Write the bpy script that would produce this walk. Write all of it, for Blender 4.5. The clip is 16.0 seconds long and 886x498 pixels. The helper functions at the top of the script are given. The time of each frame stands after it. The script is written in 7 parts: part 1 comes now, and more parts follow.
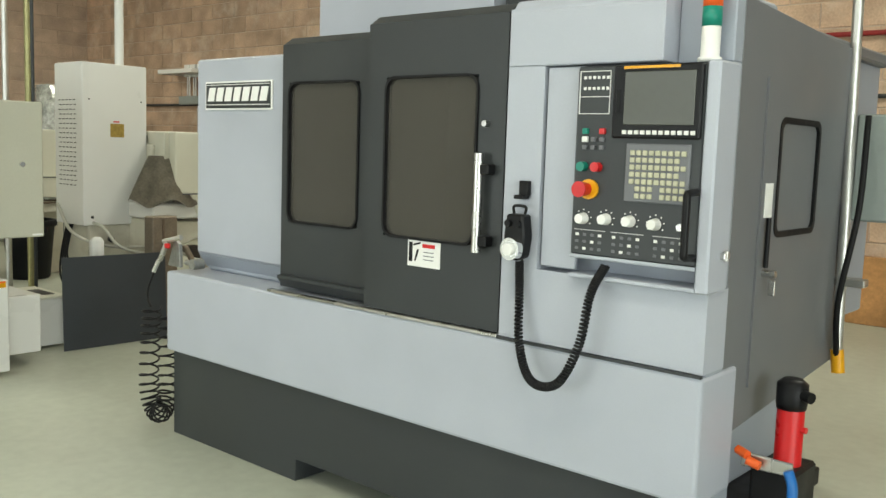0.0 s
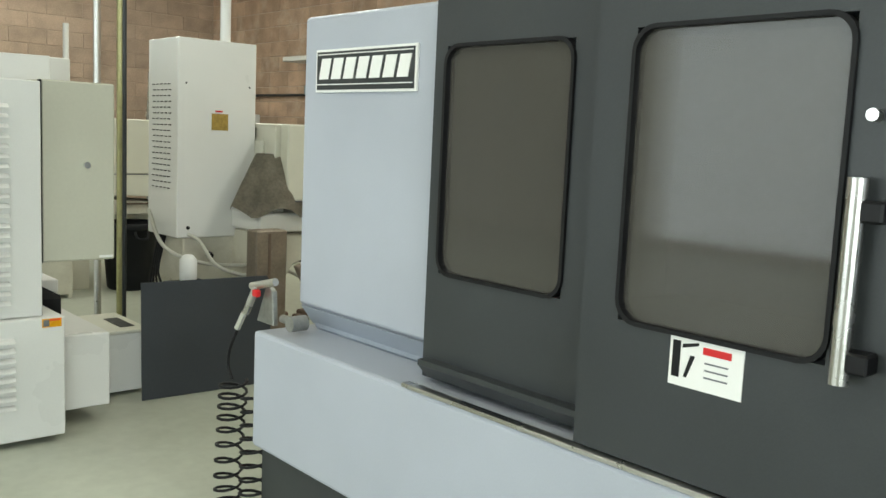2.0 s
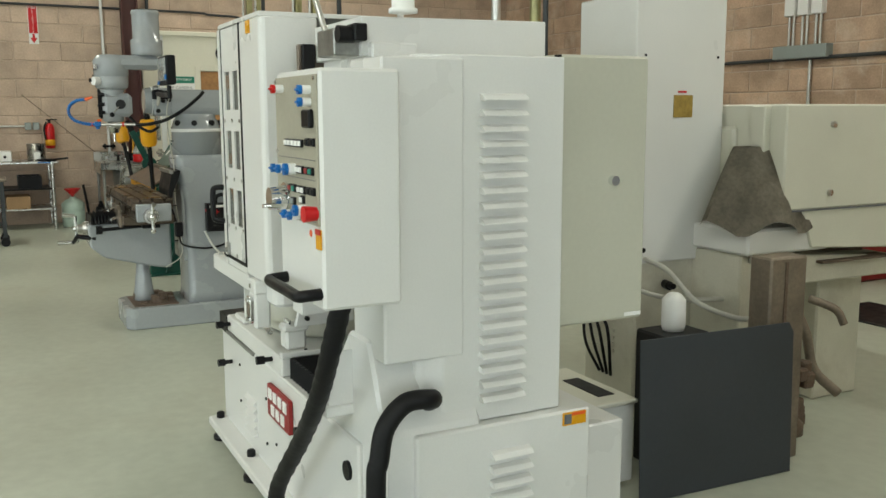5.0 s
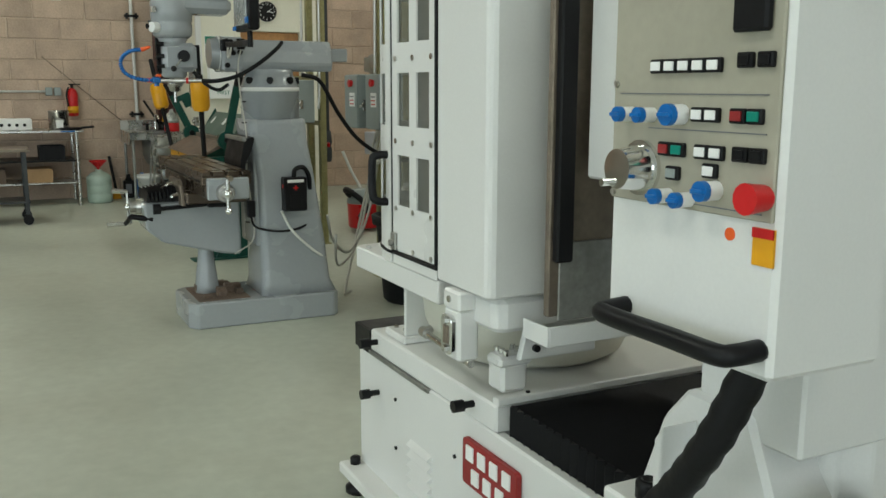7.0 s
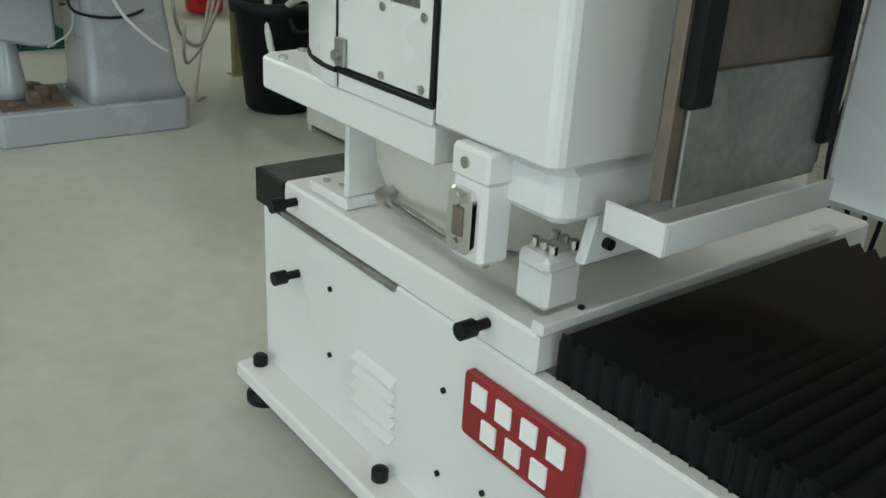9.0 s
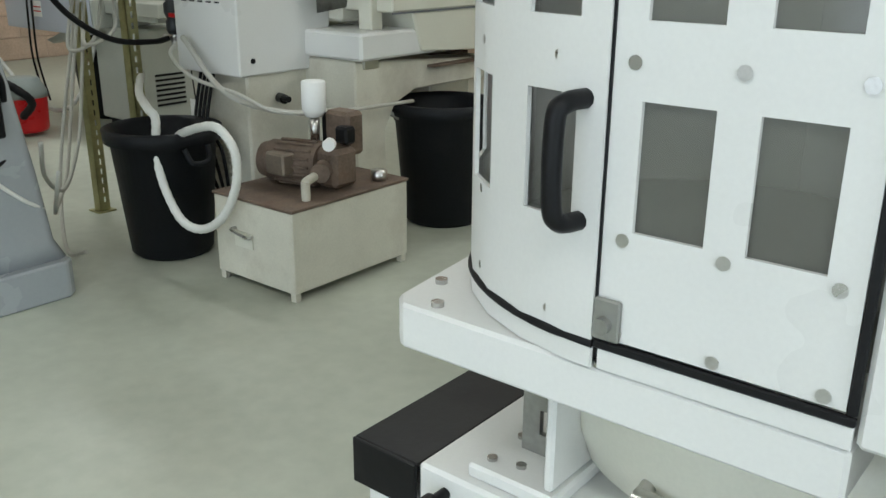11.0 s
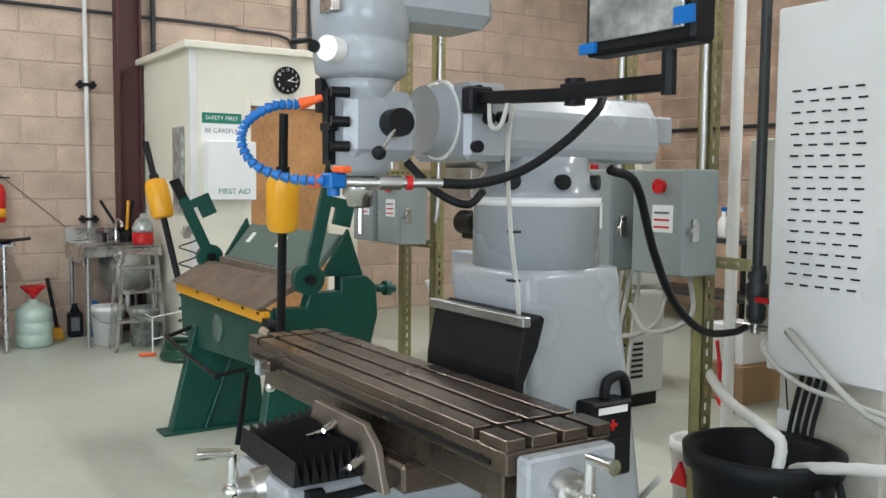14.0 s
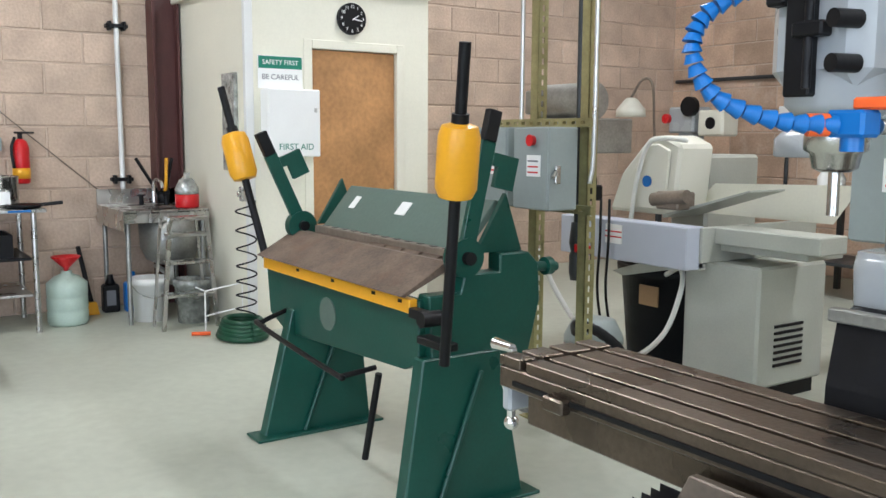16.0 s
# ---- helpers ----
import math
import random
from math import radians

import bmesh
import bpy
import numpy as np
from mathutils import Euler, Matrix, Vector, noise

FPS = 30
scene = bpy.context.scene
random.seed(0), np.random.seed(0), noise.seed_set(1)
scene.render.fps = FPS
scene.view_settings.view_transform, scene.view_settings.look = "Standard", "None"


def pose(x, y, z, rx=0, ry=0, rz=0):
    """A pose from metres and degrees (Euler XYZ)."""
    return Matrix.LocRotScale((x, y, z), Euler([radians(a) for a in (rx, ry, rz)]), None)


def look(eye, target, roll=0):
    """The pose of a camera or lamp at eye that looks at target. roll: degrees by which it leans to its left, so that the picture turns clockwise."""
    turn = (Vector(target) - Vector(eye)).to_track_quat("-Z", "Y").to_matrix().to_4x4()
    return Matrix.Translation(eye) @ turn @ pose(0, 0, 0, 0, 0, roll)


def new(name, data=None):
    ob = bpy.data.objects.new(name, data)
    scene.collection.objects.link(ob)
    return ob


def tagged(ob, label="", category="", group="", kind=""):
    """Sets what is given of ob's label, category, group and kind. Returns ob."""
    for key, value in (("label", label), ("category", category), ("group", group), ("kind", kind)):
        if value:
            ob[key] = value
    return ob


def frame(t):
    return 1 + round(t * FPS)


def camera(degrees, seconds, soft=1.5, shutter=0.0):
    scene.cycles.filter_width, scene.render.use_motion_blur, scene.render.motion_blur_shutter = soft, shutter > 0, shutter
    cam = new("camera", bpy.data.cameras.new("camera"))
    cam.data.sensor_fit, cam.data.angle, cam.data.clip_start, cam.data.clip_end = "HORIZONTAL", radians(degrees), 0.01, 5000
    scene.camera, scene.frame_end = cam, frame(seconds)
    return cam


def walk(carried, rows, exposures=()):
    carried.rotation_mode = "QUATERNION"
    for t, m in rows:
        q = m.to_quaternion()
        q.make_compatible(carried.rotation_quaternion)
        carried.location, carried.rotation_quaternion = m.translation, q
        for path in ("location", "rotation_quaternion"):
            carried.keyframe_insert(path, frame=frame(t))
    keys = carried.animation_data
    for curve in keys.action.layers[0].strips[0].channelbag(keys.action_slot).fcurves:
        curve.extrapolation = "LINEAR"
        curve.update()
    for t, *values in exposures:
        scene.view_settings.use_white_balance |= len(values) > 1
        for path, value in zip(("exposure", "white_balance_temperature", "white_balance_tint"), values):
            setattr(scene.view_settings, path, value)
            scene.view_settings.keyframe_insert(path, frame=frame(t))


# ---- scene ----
cam = camera(52.5, 16.0)
PATH = [
    (0, (0.04, 0.128, 1.454), (-1.257, 1.634, 1.234), 1.9),
    (0.5, (-0.305, 0.412, 1.457), (-1.646, 1.88, 1.238), 3.1),
    (1, (-0.614, 0.692, 1.449), (-1.988, 2.124, 1.202), 1.7),
    (1.5, (-0.887, 0.951, 1.465), (-2.346, 2.297, 1.216), 2.0),
    (2, (-1.235, 1.079, 1.478), (-2.723, 2.393, 1.234), 2.6),
    (2.5, (-1.571, 1.159, 1.465), (-3.079, 2.456, 1.25), 1.0),
    (3, (-1.913, 1.187, 1.471), (-3.443, 2.46, 1.276), 0.6),
    (3.5, (-2.262, 1.086, 1.457), (-3.826, 2.318, 1.261), 0.2),
    (4, (-2.567, 0.933, 1.565), (-4.155, 2.115, 1.286), -0.1),
    (4.5, (-2.9, 0.9, 1.534), (-4.585, 1.938, 1.243), -0.8),
    (5, (-3.235, 0.859, 1.491), (-4.999, 1.753, 1.191), -0.2),
    (5.2, (-3.374, 0.863, 1.426), (-5.167, 1.711, 1.165), 0.3),
    (7.3, (-4.686, 0.684, 1.363), (-6.422, 1.59, 0.957), 0.1),
    (7.5, (-4.801, 0.727, 1.34), (-6.507, 1.663, 0.879), 0.2),
    (7.8, (-4.944, 0.78, 1.314), (-6.615, 1.733, 0.768), 1.1),
    (8, (-5.036, 0.812, 1.281), (-6.684, 1.772, 0.677), 2.1),
    (8.2, (-5.135, 0.832, 1.262), (-6.745, 1.811, 0.592), 2.4),
    (10.3, (-6.078, 0.947, 1.272), (-7.321, 2.28, 0.449), 1.2),
    (10.5, (-6.185, 0.93, 1.293), (-7.433, 2.288, 0.519), 0.8),
    (11, (-6.409, 0.874, 1.356), (-7.595, 2.345, 0.7), 0.4),
    (11.5, (-6.611, 0.828, 1.372), (-7.86, 2.294, 0.832), 0.1),
    (12, (-6.856, 0.788, 1.408), (-8.326, 2.071, 0.967), -0.3),
    (12.5, (-7.11, 0.799, 1.392), (-8.695, 1.964, 1.03), 1.8),
    (13, (-7.412, 0.732, 1.42), (-9.038, 1.86, 1.128), 1.8),
    (13.5, (-7.668, 0.71, 1.421), (-9.318, 1.816, 1.189), 1.1),
    (14, (-7.958, 0.688, 1.424), (-9.635, 1.768, 1.274), 0.6),
    (14.5, (-8.248, 0.597, 1.4), (-9.947, 1.644, 1.266), 1.2),
    (15, (-8.521, 0.516, 1.403), (-10.186, 1.608, 1.218), -0.8),
    (15.5, (-8.801, 0.527, 1.4), (-10.437, 1.647, 1.138), -1.5),
    (16, (-9.102, 0.531, 1.406), (-10.754, 1.631, 1.157), 0.3),
]
EXPOSURES = [(0.0, -0.2, 6800, 1), (1.5, -0.2, 6500, 0), (3.5, 0.0, 6400, 1), (5.0, -0.4, 6500, 1), (7.5, -0.65, 6100, 0), (10.5, -0.38, 5850, 4), (12.5, 0.12, 5850, 8), (15.0, 0.25, 5700, 12), (16.0, 0.42, 5650, 12)]
walk(cam, [(t, look(eye, target, roll)) for t, eye, target, roll in PATH], EXPOSURES)
# ---- light ----
world = bpy.data.worlds.new("world")
scene.world = world
world.use_nodes = True
wn = world.node_tree.nodes
sky = wn.new("ShaderNodeTexSky")
sky.sky_type, sky.sun_disc = "NISHITA", False
sky.sun_elevation, sky.sun_rotation = radians(42), radians(200)
world.node_tree.links.new(sky.outputs[0], wn["Background"].inputs[0])
wn["Background"].inputs[1].default_value = 0.1


def area_lamp(name, m, size_x, size_y, watts, colour):
    data = bpy.data.lights.new(name, "AREA")
    data.shape, data.size, data.size_y, data.energy, data.color = "RECTANGLE", size_x, size_y, watts, colour
    ob = new(name, data)
    ob.matrix_world = m
    return ob


DOOR_W, DAY_W, TUBE_W = 4.2, 150.0, 75.0
# daylight in the roll-up door behind the walk
area_lamp("daylight_lamp", pose(-5.0, -6.9, 1.9, 90, 0, 0), DOOR_W * 2, 3.4, DAY_W, (0.93, 0.97, 1.0))
area_lamp("daylight_lamp", pose(4.9, -2.2, 1.9, 90, 0, 90), 7.0, 3.4, 290.0, (0.93, 0.97, 1.0))

# ---- materials ----


def material(name, colour, rough=0.5, metal=0.0, vary=0.12, scale=6.0, fine=60.0, bump=0.05, dirt=0.0, dirt_colour=(0.12, 0.08, 0.05), coat=0.0, island=0.0, gloss=0.4):
    m = bpy.data.materials.new(name)
    m.use_nodes = True
    n, l = m.node_tree.nodes, m.node_tree.links
    b = n["Principled BSDF"]
    b.inputs["Metallic"].default_value = metal
    b.inputs["Coat Weight"].default_value = coat
    b.inputs["Specular IOR Level"].default_value = gloss
    geo = n.new("ShaderNodeNewGeometry")
    big, small = n.new("ShaderNodeTexNoise"), n.new("ShaderNodeTexNoise")
    big.inputs["Scale"].default_value, big.inputs["Detail"].default_value = scale, 4
    small.inputs["Scale"].default_value, small.inputs["Detail"].default_value = fine, 3
    l.new(geo.outputs["Position"], big.inputs["Vector"])
    l.new(geo.outputs["Position"], small.inputs["Vector"])
    ramp = n.new("ShaderNodeMapRange")
    ramp.inputs["From Min"].default_value, ramp.inputs["From Max"].default_value = 0.3, 0.7
    ramp.inputs["To Min"].default_value, ramp.inputs["To Max"].default_value = 1 - vary, 1 + vary * 0.6
    l.new(big.outputs[0], ramp.inputs["Value"])
    grain = n.new("ShaderNodeMapRange")
    grain.inputs["From Min"].default_value, grain.inputs["From Max"].default_value = 0.3, 0.7
    grain.inputs["To Min"].default_value, grain.inputs["To Max"].default_value = 1 - vary * 0.4, 1 + vary * 0.4
    l.new(small.outputs[0], grain.inputs["Value"])
    mul = n.new("ShaderNodeMath")
    mul.operation = "MULTIPLY"
    l.new(ramp.outputs[0], mul.inputs[0])
    l.new(grain.outputs[0], mul.inputs[1])
    last = mul.outputs[0]
    if island:
        info = n.new("ShaderNodeObjectInfo")
        add = n.new("ShaderNodeMath")
        add.operation = "ADD"
        l.new(info.outputs["Random"], add.inputs[0])
        l.new(geo.outputs["Random Per Island"], add.inputs[1])
        r2 = n.new("ShaderNodeMapRange")
        r2.inputs["From Max"].default_value = 2.0
        r2.inputs["To Min"].default_value, r2.inputs["To Max"].default_value = 1 - island, 1 + island
        l.new(add.outputs[0], r2.inputs["Value"])
        m2 = n.new("ShaderNodeMath")
        m2.operation = "MULTIPLY"
        l.new(last, m2.inputs[0])
        l.new(r2.outputs[0], m2.inputs[1])
        last = m2.outputs[0]
    mix = n.new("ShaderNodeVectorMath")
    mix.operation = "SCALE"
    mix.inputs[0].default_value = colour
    l.new(last, mix.inputs["Scale"])
    col = mix.outputs[0]
    if dirt:
        spot = n.new("ShaderNodeTexNoise")
        spot.inputs["Scale"].default_value, spot.inputs["Detail"].default_value, spot.inputs["Roughness"].default_value = scale * 0.6, 8, 0.65
        l.new(geo.outputs["Position"], spot.inputs["Vector"])
        r = n.new("ShaderNodeMapRange")
        r.inputs["From Min"].default_value, r.inputs["From Max"].default_value, r.inputs["To Max"].default_value = 0.52, 0.78, dirt
        l.new(spot.outputs[0], r.inputs["Value"])
        mx = n.new("ShaderNodeMix")
        mx.data_type = "RGBA"
        mx.inputs["B"].default_value = (*dirt_colour, 1)
        l.new(r.outputs[0], mx.inputs["Factor"])
        l.new(col, mx.inputs["A"])
        col = mx.outputs["Result"]
    l.new(col, b.inputs["Base Color"])
    rr = n.new("ShaderNodeMapRange")
    rr.inputs["From Min"].default_value, rr.inputs["From Max"].default_value = 0.3, 0.7
    rr.inputs["To Min"].default_value, rr.inputs["To Max"].default_value = max(0.02, rough - 0.08), min(1, rough + 0.08)
    l.new(big.outputs[0], rr.inputs["Value"])
    l.new(rr.outputs[0], b.inputs["Roughness"])
    if bump:
        bp = n.new("ShaderNodeBump")
        bp.inputs["Strength"].default_value, bp.inputs["Distance"].default_value = bump, 0.01
        l.new(small.outputs[0], bp.inputs["Height"])
        l.new(bp.outputs[0], b.inputs["Normal"])
    return m


def glass_material(name, colour, rough, alpha):
    m = bpy.data.materials.new(name)
    m.use_nodes = True
    b = m.node_tree.nodes["Principled BSDF"]
    b.inputs["Base Color"].default_value = (*colour, 1)
    b.inputs["Roughness"].default_value = rough
    b.inputs["Alpha"].default_value = alpha
    return m


def glow_material(name, colour, strength):
    m = bpy.data.materials.new(name)
    m.use_nodes = True
    b = m.node_tree.nodes["Principled BSDF"]
    b.inputs["Base Color"].default_value = (*colour, 1)
    b.inputs["Emission Color"].default_value = (*colour, 1)
    b.inputs["Emission Strength"].default_value = strength
    return m


FLOOR = material("sealed_concrete", (0.45, 0.47, 0.395), 0.42, vary=0.13, scale=0.9, fine=14, bump=0.02, dirt=0.5, dirt_colour=(0.27, 0.25, 0.19), coat=0.0)
BLOCK = material("tan_block", (0.54, 0.415, 0.32), 0.9, vary=0.2, scale=3, fine=45, bump=0.35, dirt=0.35, dirt_colour=(0.66, 0.55, 0.45), island=0.2)
BLOCK_RED = material("red_tan_block", (0.52, 0.37, 0.265), 0.9, vary=0.26, scale=3, fine=45, bump=0.4, dirt=0.75, dirt_colour=(0.70, 0.61, 0.51), island=0.3)
MORTAR = material("mortar", (0.55, 0.435, 0.345), 0.95, vary=0.15, scale=5, fine=80, bump=0.3)
CEIL = material("ceiling_white", (0.7, 0.69, 0.64), 0.9, vary=0.05)
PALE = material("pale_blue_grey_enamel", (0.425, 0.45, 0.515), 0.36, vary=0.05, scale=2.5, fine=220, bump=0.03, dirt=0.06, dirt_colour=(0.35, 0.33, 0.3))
# PALE about a fifth darker, for recesses, ledges, trim band and set-back parts
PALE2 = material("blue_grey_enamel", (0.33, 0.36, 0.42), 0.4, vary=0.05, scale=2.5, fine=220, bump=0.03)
SLATE = material("slate_enamel", (0.034, 0.038, 0.041), 0.42, vary=0.1, scale=3, fine=220, bump=0.04, dirt=0.1, dirt_colour=(0.09, 0.1, 0.08))
# grey lowered in colour to make up for the east lamp overlighting the side
SIDE = material("darkened_side_grey", (0.15, 0.155, 0.17), 0.42, vary=0.06, scale=3, fine=220, bump=0.03)
WHITE = material("white_enamel", (0.71, 0.71, 0.69), 0.33, vary=0.035, scale=2.2, fine=160, bump=0.02, dirt=0.05, dirt_colour=(0.5, 0.45, 0.36))
CREAM = material("cream_enamel", (0.66, 0.65, 0.56), 0.38, vary=0.05, scale=2.2, fine=160, bump=0.02, dirt=0.12, dirt_colour=(0.4, 0.35, 0.25))
CREAM2 = material("worn_cream_enamel", (0.62, 0.60, 0.51), 0.45, vary=0.1, scale=4, fine=120, bump=0.04, dirt=0.5, dirt_colour=(0.25, 0.2, 0.14))
GRIND = material("grey_green_enamel", (0.40, 0.41, 0.36), 0.42, vary=0.08, scale=3, fine=90, bump=0.03, dirt=0.2, dirt_colour=(0.25, 0.22, 0.16))
BEIGE = material("beige_enamel", (0.52, 0.515, 0.43), 0.4, vary=0.04, scale=2.5, bump=0.02)
PANEL = material("taupe_panel", (0.36, 0.34, 0.27), 0.45, vary=0.08, scale=8)
BLACK = material("black_plastic", (0.008, 0.008, 0.009), 0.42, vary=0.2, scale=9, bump=0.04, gloss=0.2)
RUBBER = material("black_rubber", (0.009, 0.009, 0.010), 0.5, vary=0.2, scale=12, bump=0.08, gloss=0.2)
BIN = material("bin_plastic", (0.009, 0.010, 0.012), 0.5, gloss=0.2, vary=0.25, scale=5, fine=90, bump=0.06, dirt=0.2, dirt_colour=(0.06, 0.055, 0.05))
STEEL = material("brushed_steel", (0.55, 0.54, 0.52), 0.28, 1.0, vary=0.1, scale=8, fine=200, bump=0.03)
CHROME = material("chrome", (0.78, 0.78, 0.78), 0.1, 1.0, vary=0.03, bump=0.0)
IRON = material("oiled_cast_iron", (0.115, 0.09, 0.068), 0.3, 0.75, vary=0.3, scale=5, fine=90, bump=0.08, dirt=0.4, dirt_colour=(0.14, 0.08, 0.035))
RUST = material("rusty_dirty_metal", (0.17, 0.125, 0.095), 0.7, 0.3, vary=0.35, scale=9, fine=80, bump=0.2, dirt=0.5, dirt_colour=(0.16, 0.075, 0.035))
MILL = material("mill_grey_enamel", (0.34, 0.36, 0.372), 0.24, vary=0.04, scale=3, fine=50, bump=0.03, dirt=0.04, dirt_colour=(0.2, 0.19, 0.16), coat=0.3)
GREEN = material("brake_green_enamel", (0.008, 0.062, 0.045), 0.34, vary=0.16, scale=4, fine=80, bump=0.05, dirt=0.12, dirt_colour=(0.05, 0.07, 0.05))
GREEN2 = material("dusty_green_enamel", (0.10, 0.145, 0.12), 0.5, vary=0.12, scale=4, dirt=0.2, dirt_colour=(0.2, 0.2, 0.17))
YELLOW = material("yellow_enamel", (0.75, 0.36, 0.012), 0.32, vary=0.06, scale=6, bump=0.02)
RED = material("red_plastic", (0.55, 0.012, 0.015), 0.32, vary=0.06)
SIGNRED = material("dark_red_sign", (0.26, 0.018, 0.018), 0.45, vary=0.15, scale=14)
BLUE = material("blue_plastic", (0.01, 0.13, 0.42), 0.35, vary=0.08)
ORANGE = material("orange_plastic", (0.8, 0.12, 0.02), 0.4, vary=0.05)
GREENP = material("green_plastic", (0.01, 0.22, 0.16), 0.35, vary=0.05)
LETTER = material("white_print", (0.82, 0.82, 0.8), 0.5, vary=0.02)
INK = material("green_print", (0.02, 0.2, 0.13), 0.5, vary=0.02)
LABEL = material("label_gold", (0.35, 0.24, 0.06), 0.4, vary=0.2, scale=40)
KEY = material("key_cream", (0.5, 0.49, 0.36), 0.5, vary=0.1, scale=30)
GREYBOX = material("switch_box_grey", (0.27, 0.305, 0.295), 0.42, vary=0.05, dirt=0.06)
STRUT = material("zinc_strut", (0.36, 0.34, 0.17), 0.38, 0.7, vary=0.2, scale=9)
CONDUIT = material("galvanised_conduit", (0.6, 0.6, 0.58), 0.35, 0.9, vary=0.1)
CABLE = material("grey_cable", (0.48, 0.47, 0.42), 0.5, vary=0.08)
WHITEHOSE = material("white_hose", (0.72, 0.72, 0.68), 0.42, vary=0.06)
BROWNHOSE = material("amber_hose", (0.34, 0.21, 0.09), 0.4, vary=0.15, scale=12)
PLY = material("plywood", (0.48, 0.25, 0.10), 0.55, vary=0.3, scale=2.5, fine=30, bump=0.05)
BOOTH = material("booth_cream_paint", (0.78, 0.755, 0.63), 0.6, vary=0.05, scale=2, dirt=0.08, dirt_colour=(0.5, 0.45, 0.33))
MAROON = material("maroon_steel", (0.085, 0.03, 0.027), 0.5, vary=0.15)
CLOTH = material("dirty_canvas", (0.29, 0.26, 0.21), 0.95, vary=0.35, scale=7, fine=60, bump=0.3, dirt=0.5, dirt_colour=(0.12, 0.1, 0.07))
GALV = material("dull_steel_sheet", (0.33, 0.33, 0.31), 0.42, 0.8, vary=0.25, scale=9)
BROWNST = material("brown_steel", (0.23, 0.19, 0.15), 0.5, 0.5, vary=0.25, scale=7, dirt=0.3)
DKPLATE = material("charcoal_sheet", (0.04, 0.046, 0.055), 0.48, vary=0.1, scale=3, dirt=0.1, dirt_colour=(0.1, 0.1, 0.1))
SMOKE = glass_material("smoked_glass", (0.075, 0.071, 0.063), 0.06, 0.8)
CLEAR = glass_material("clear_acrylic", (0.22, 0.22, 0.19), 0.05, 0.3)
SCREEN = material("dark_screen", (0.05, 0.052, 0.038), 0.15, vary=0.05, bump=0)
JUG = material("translucent_jug", (0.42, 0.52, 0.45), 0.35, vary=0.1)
CARD = material("cardboard", (0.36, 0.23, 0.12), 0.85, vary=0.12)
HOSEGREEN = material("green_hose", (0.01, 0.06, 0.03), 0.4, vary=0.2, scale=20)
FOIL = material("plastic_wrap", (0.5, 0.52, 0.5), 0.18, 0.5, vary=0.5, scale=14, fine=40, bump=0.6)
PALEGREEN = material("pale_green_enamel", (0.50, 0.55, 0.32), 0.4, vary=0.06)
TUBE = glow_material("lamp_diffuser", (1.0, 0.97, 0.9), 6.0)
DAY = glow_material("daylight_backdrop", (0.9, 0.95, 1.0), 2.2)

# ---- mesh helpers ----
HOME = {}


def thing(name, x, y, z, label, category, group="", kind=""):
    ob = new(name)
    ob.location = (x, y, z)
    HOME[ob] = Vector((x, y, z))
    return tagged(ob, label, category, group, kind)


def part(name, bm, mat, parent, label=""):
    me = bpy.data.meshes.new(name)
    bmesh.ops.recalc_face_normals(bm, faces=bm.faces)
    if parent is not None:
        bmesh.ops.translate(bm, verts=bm.verts, vec=-HOME[parent])
    bm.to_mesh(me)
    bm.free()
    me.materials.append(mat)
    ob = new(name, me)
    if parent is not None:
        ob.parent = parent
        HOME[ob] = HOME[parent]
    if label:
        ob["label"] = label
    return ob


def solo(name, bm, mat, label, category, group="", kind=""):
    ob = part(name, bm, mat, None)
    return tagged(ob, label, category, group, kind)


def join(*bms):
    out = bms[0]
    for b in bms[1:]:
        me = bpy.data.meshes.new("t")
        b.to_mesh(me)
        b.free()
        out.from_mesh(me)
        bpy.data.meshes.remove(me)
    return out


def smooth(bm, limit=40):
    for f in bm.faces:
        f.smooth = True
    for e in bm.edges:
        if len(e.link_faces) == 2 and e.calc_face_angle(0) > radians(limit):
            e.smooth = False
    return bm


def box(x0, x1, y0, y1, z0, z1, bevel=0.004, seg=1):
    bm = bmesh.new()
    m = Matrix.Translation(((x0 + x1) / 2, (y0 + y1) / 2, (z0 + z1) / 2)) @ Matrix.Diagonal((abs(x1 - x0), abs(y1 - y0), abs(z1 - z0), 1))
    bmesh.ops.create_cube(bm, size=1, matrix=m)
    bevel = min(bevel, 0.3 * min(abs(x1 - x0), abs(y1 - y0), abs(z1 - z0)))
    if bevel > 0:
        bmesh.ops.bevel(bm, geom=bm.edges[:], offset=bevel, segments=seg, affect="EDGES", profile=0.5)
    return bm


def prism(pts, axis, a, b, bevel=0.003):
    """A polygon in the plane across axis (x: y,z; y: x,z; z: x,y), run from a to b."""
    bm = bmesh.new()
    place = {"x": lambda u, v, w: (w, u, v), "y": lambda u, v, w: (u, w, v), "z": lambda u, v, w: (u, v, w)}[axis]
    lo = [bm.verts.new(place(u, v, a)) for u, v in pts]
    hi = [bm.verts.new(place(u, v, b)) for u, v in pts]
    bm.faces.new(lo)
    bm.faces.new(hi)
    for i in range(len(pts)):
        j = (i + 1) % len(pts)
        bm.faces.new((lo[i], lo[j], hi[j], hi[i]))
    bmesh.ops.recalc_face_normals(bm, faces=bm.faces)
    if bevel:
        bmesh.ops.bevel(bm, geom=bm.edges[:], offset=bevel, segments=1, affect="EDGES")
    return bm


def rod(p, q, r, r2=None, seg=14):
    p, q = Vector(p), Vector(q)
    bm = bmesh.new()
    d = q - p
    m = Matrix.Translation((p + q) / 2) @ d.to_track_quat("Z", "Y").to_matrix().to_4x4()
    bmesh.ops.create_cone(bm, cap_ends=True, segments=seg, radius1=r, radius2=r if r2 is None else r2, depth=d.length, matrix=m)
    return smooth(bm)


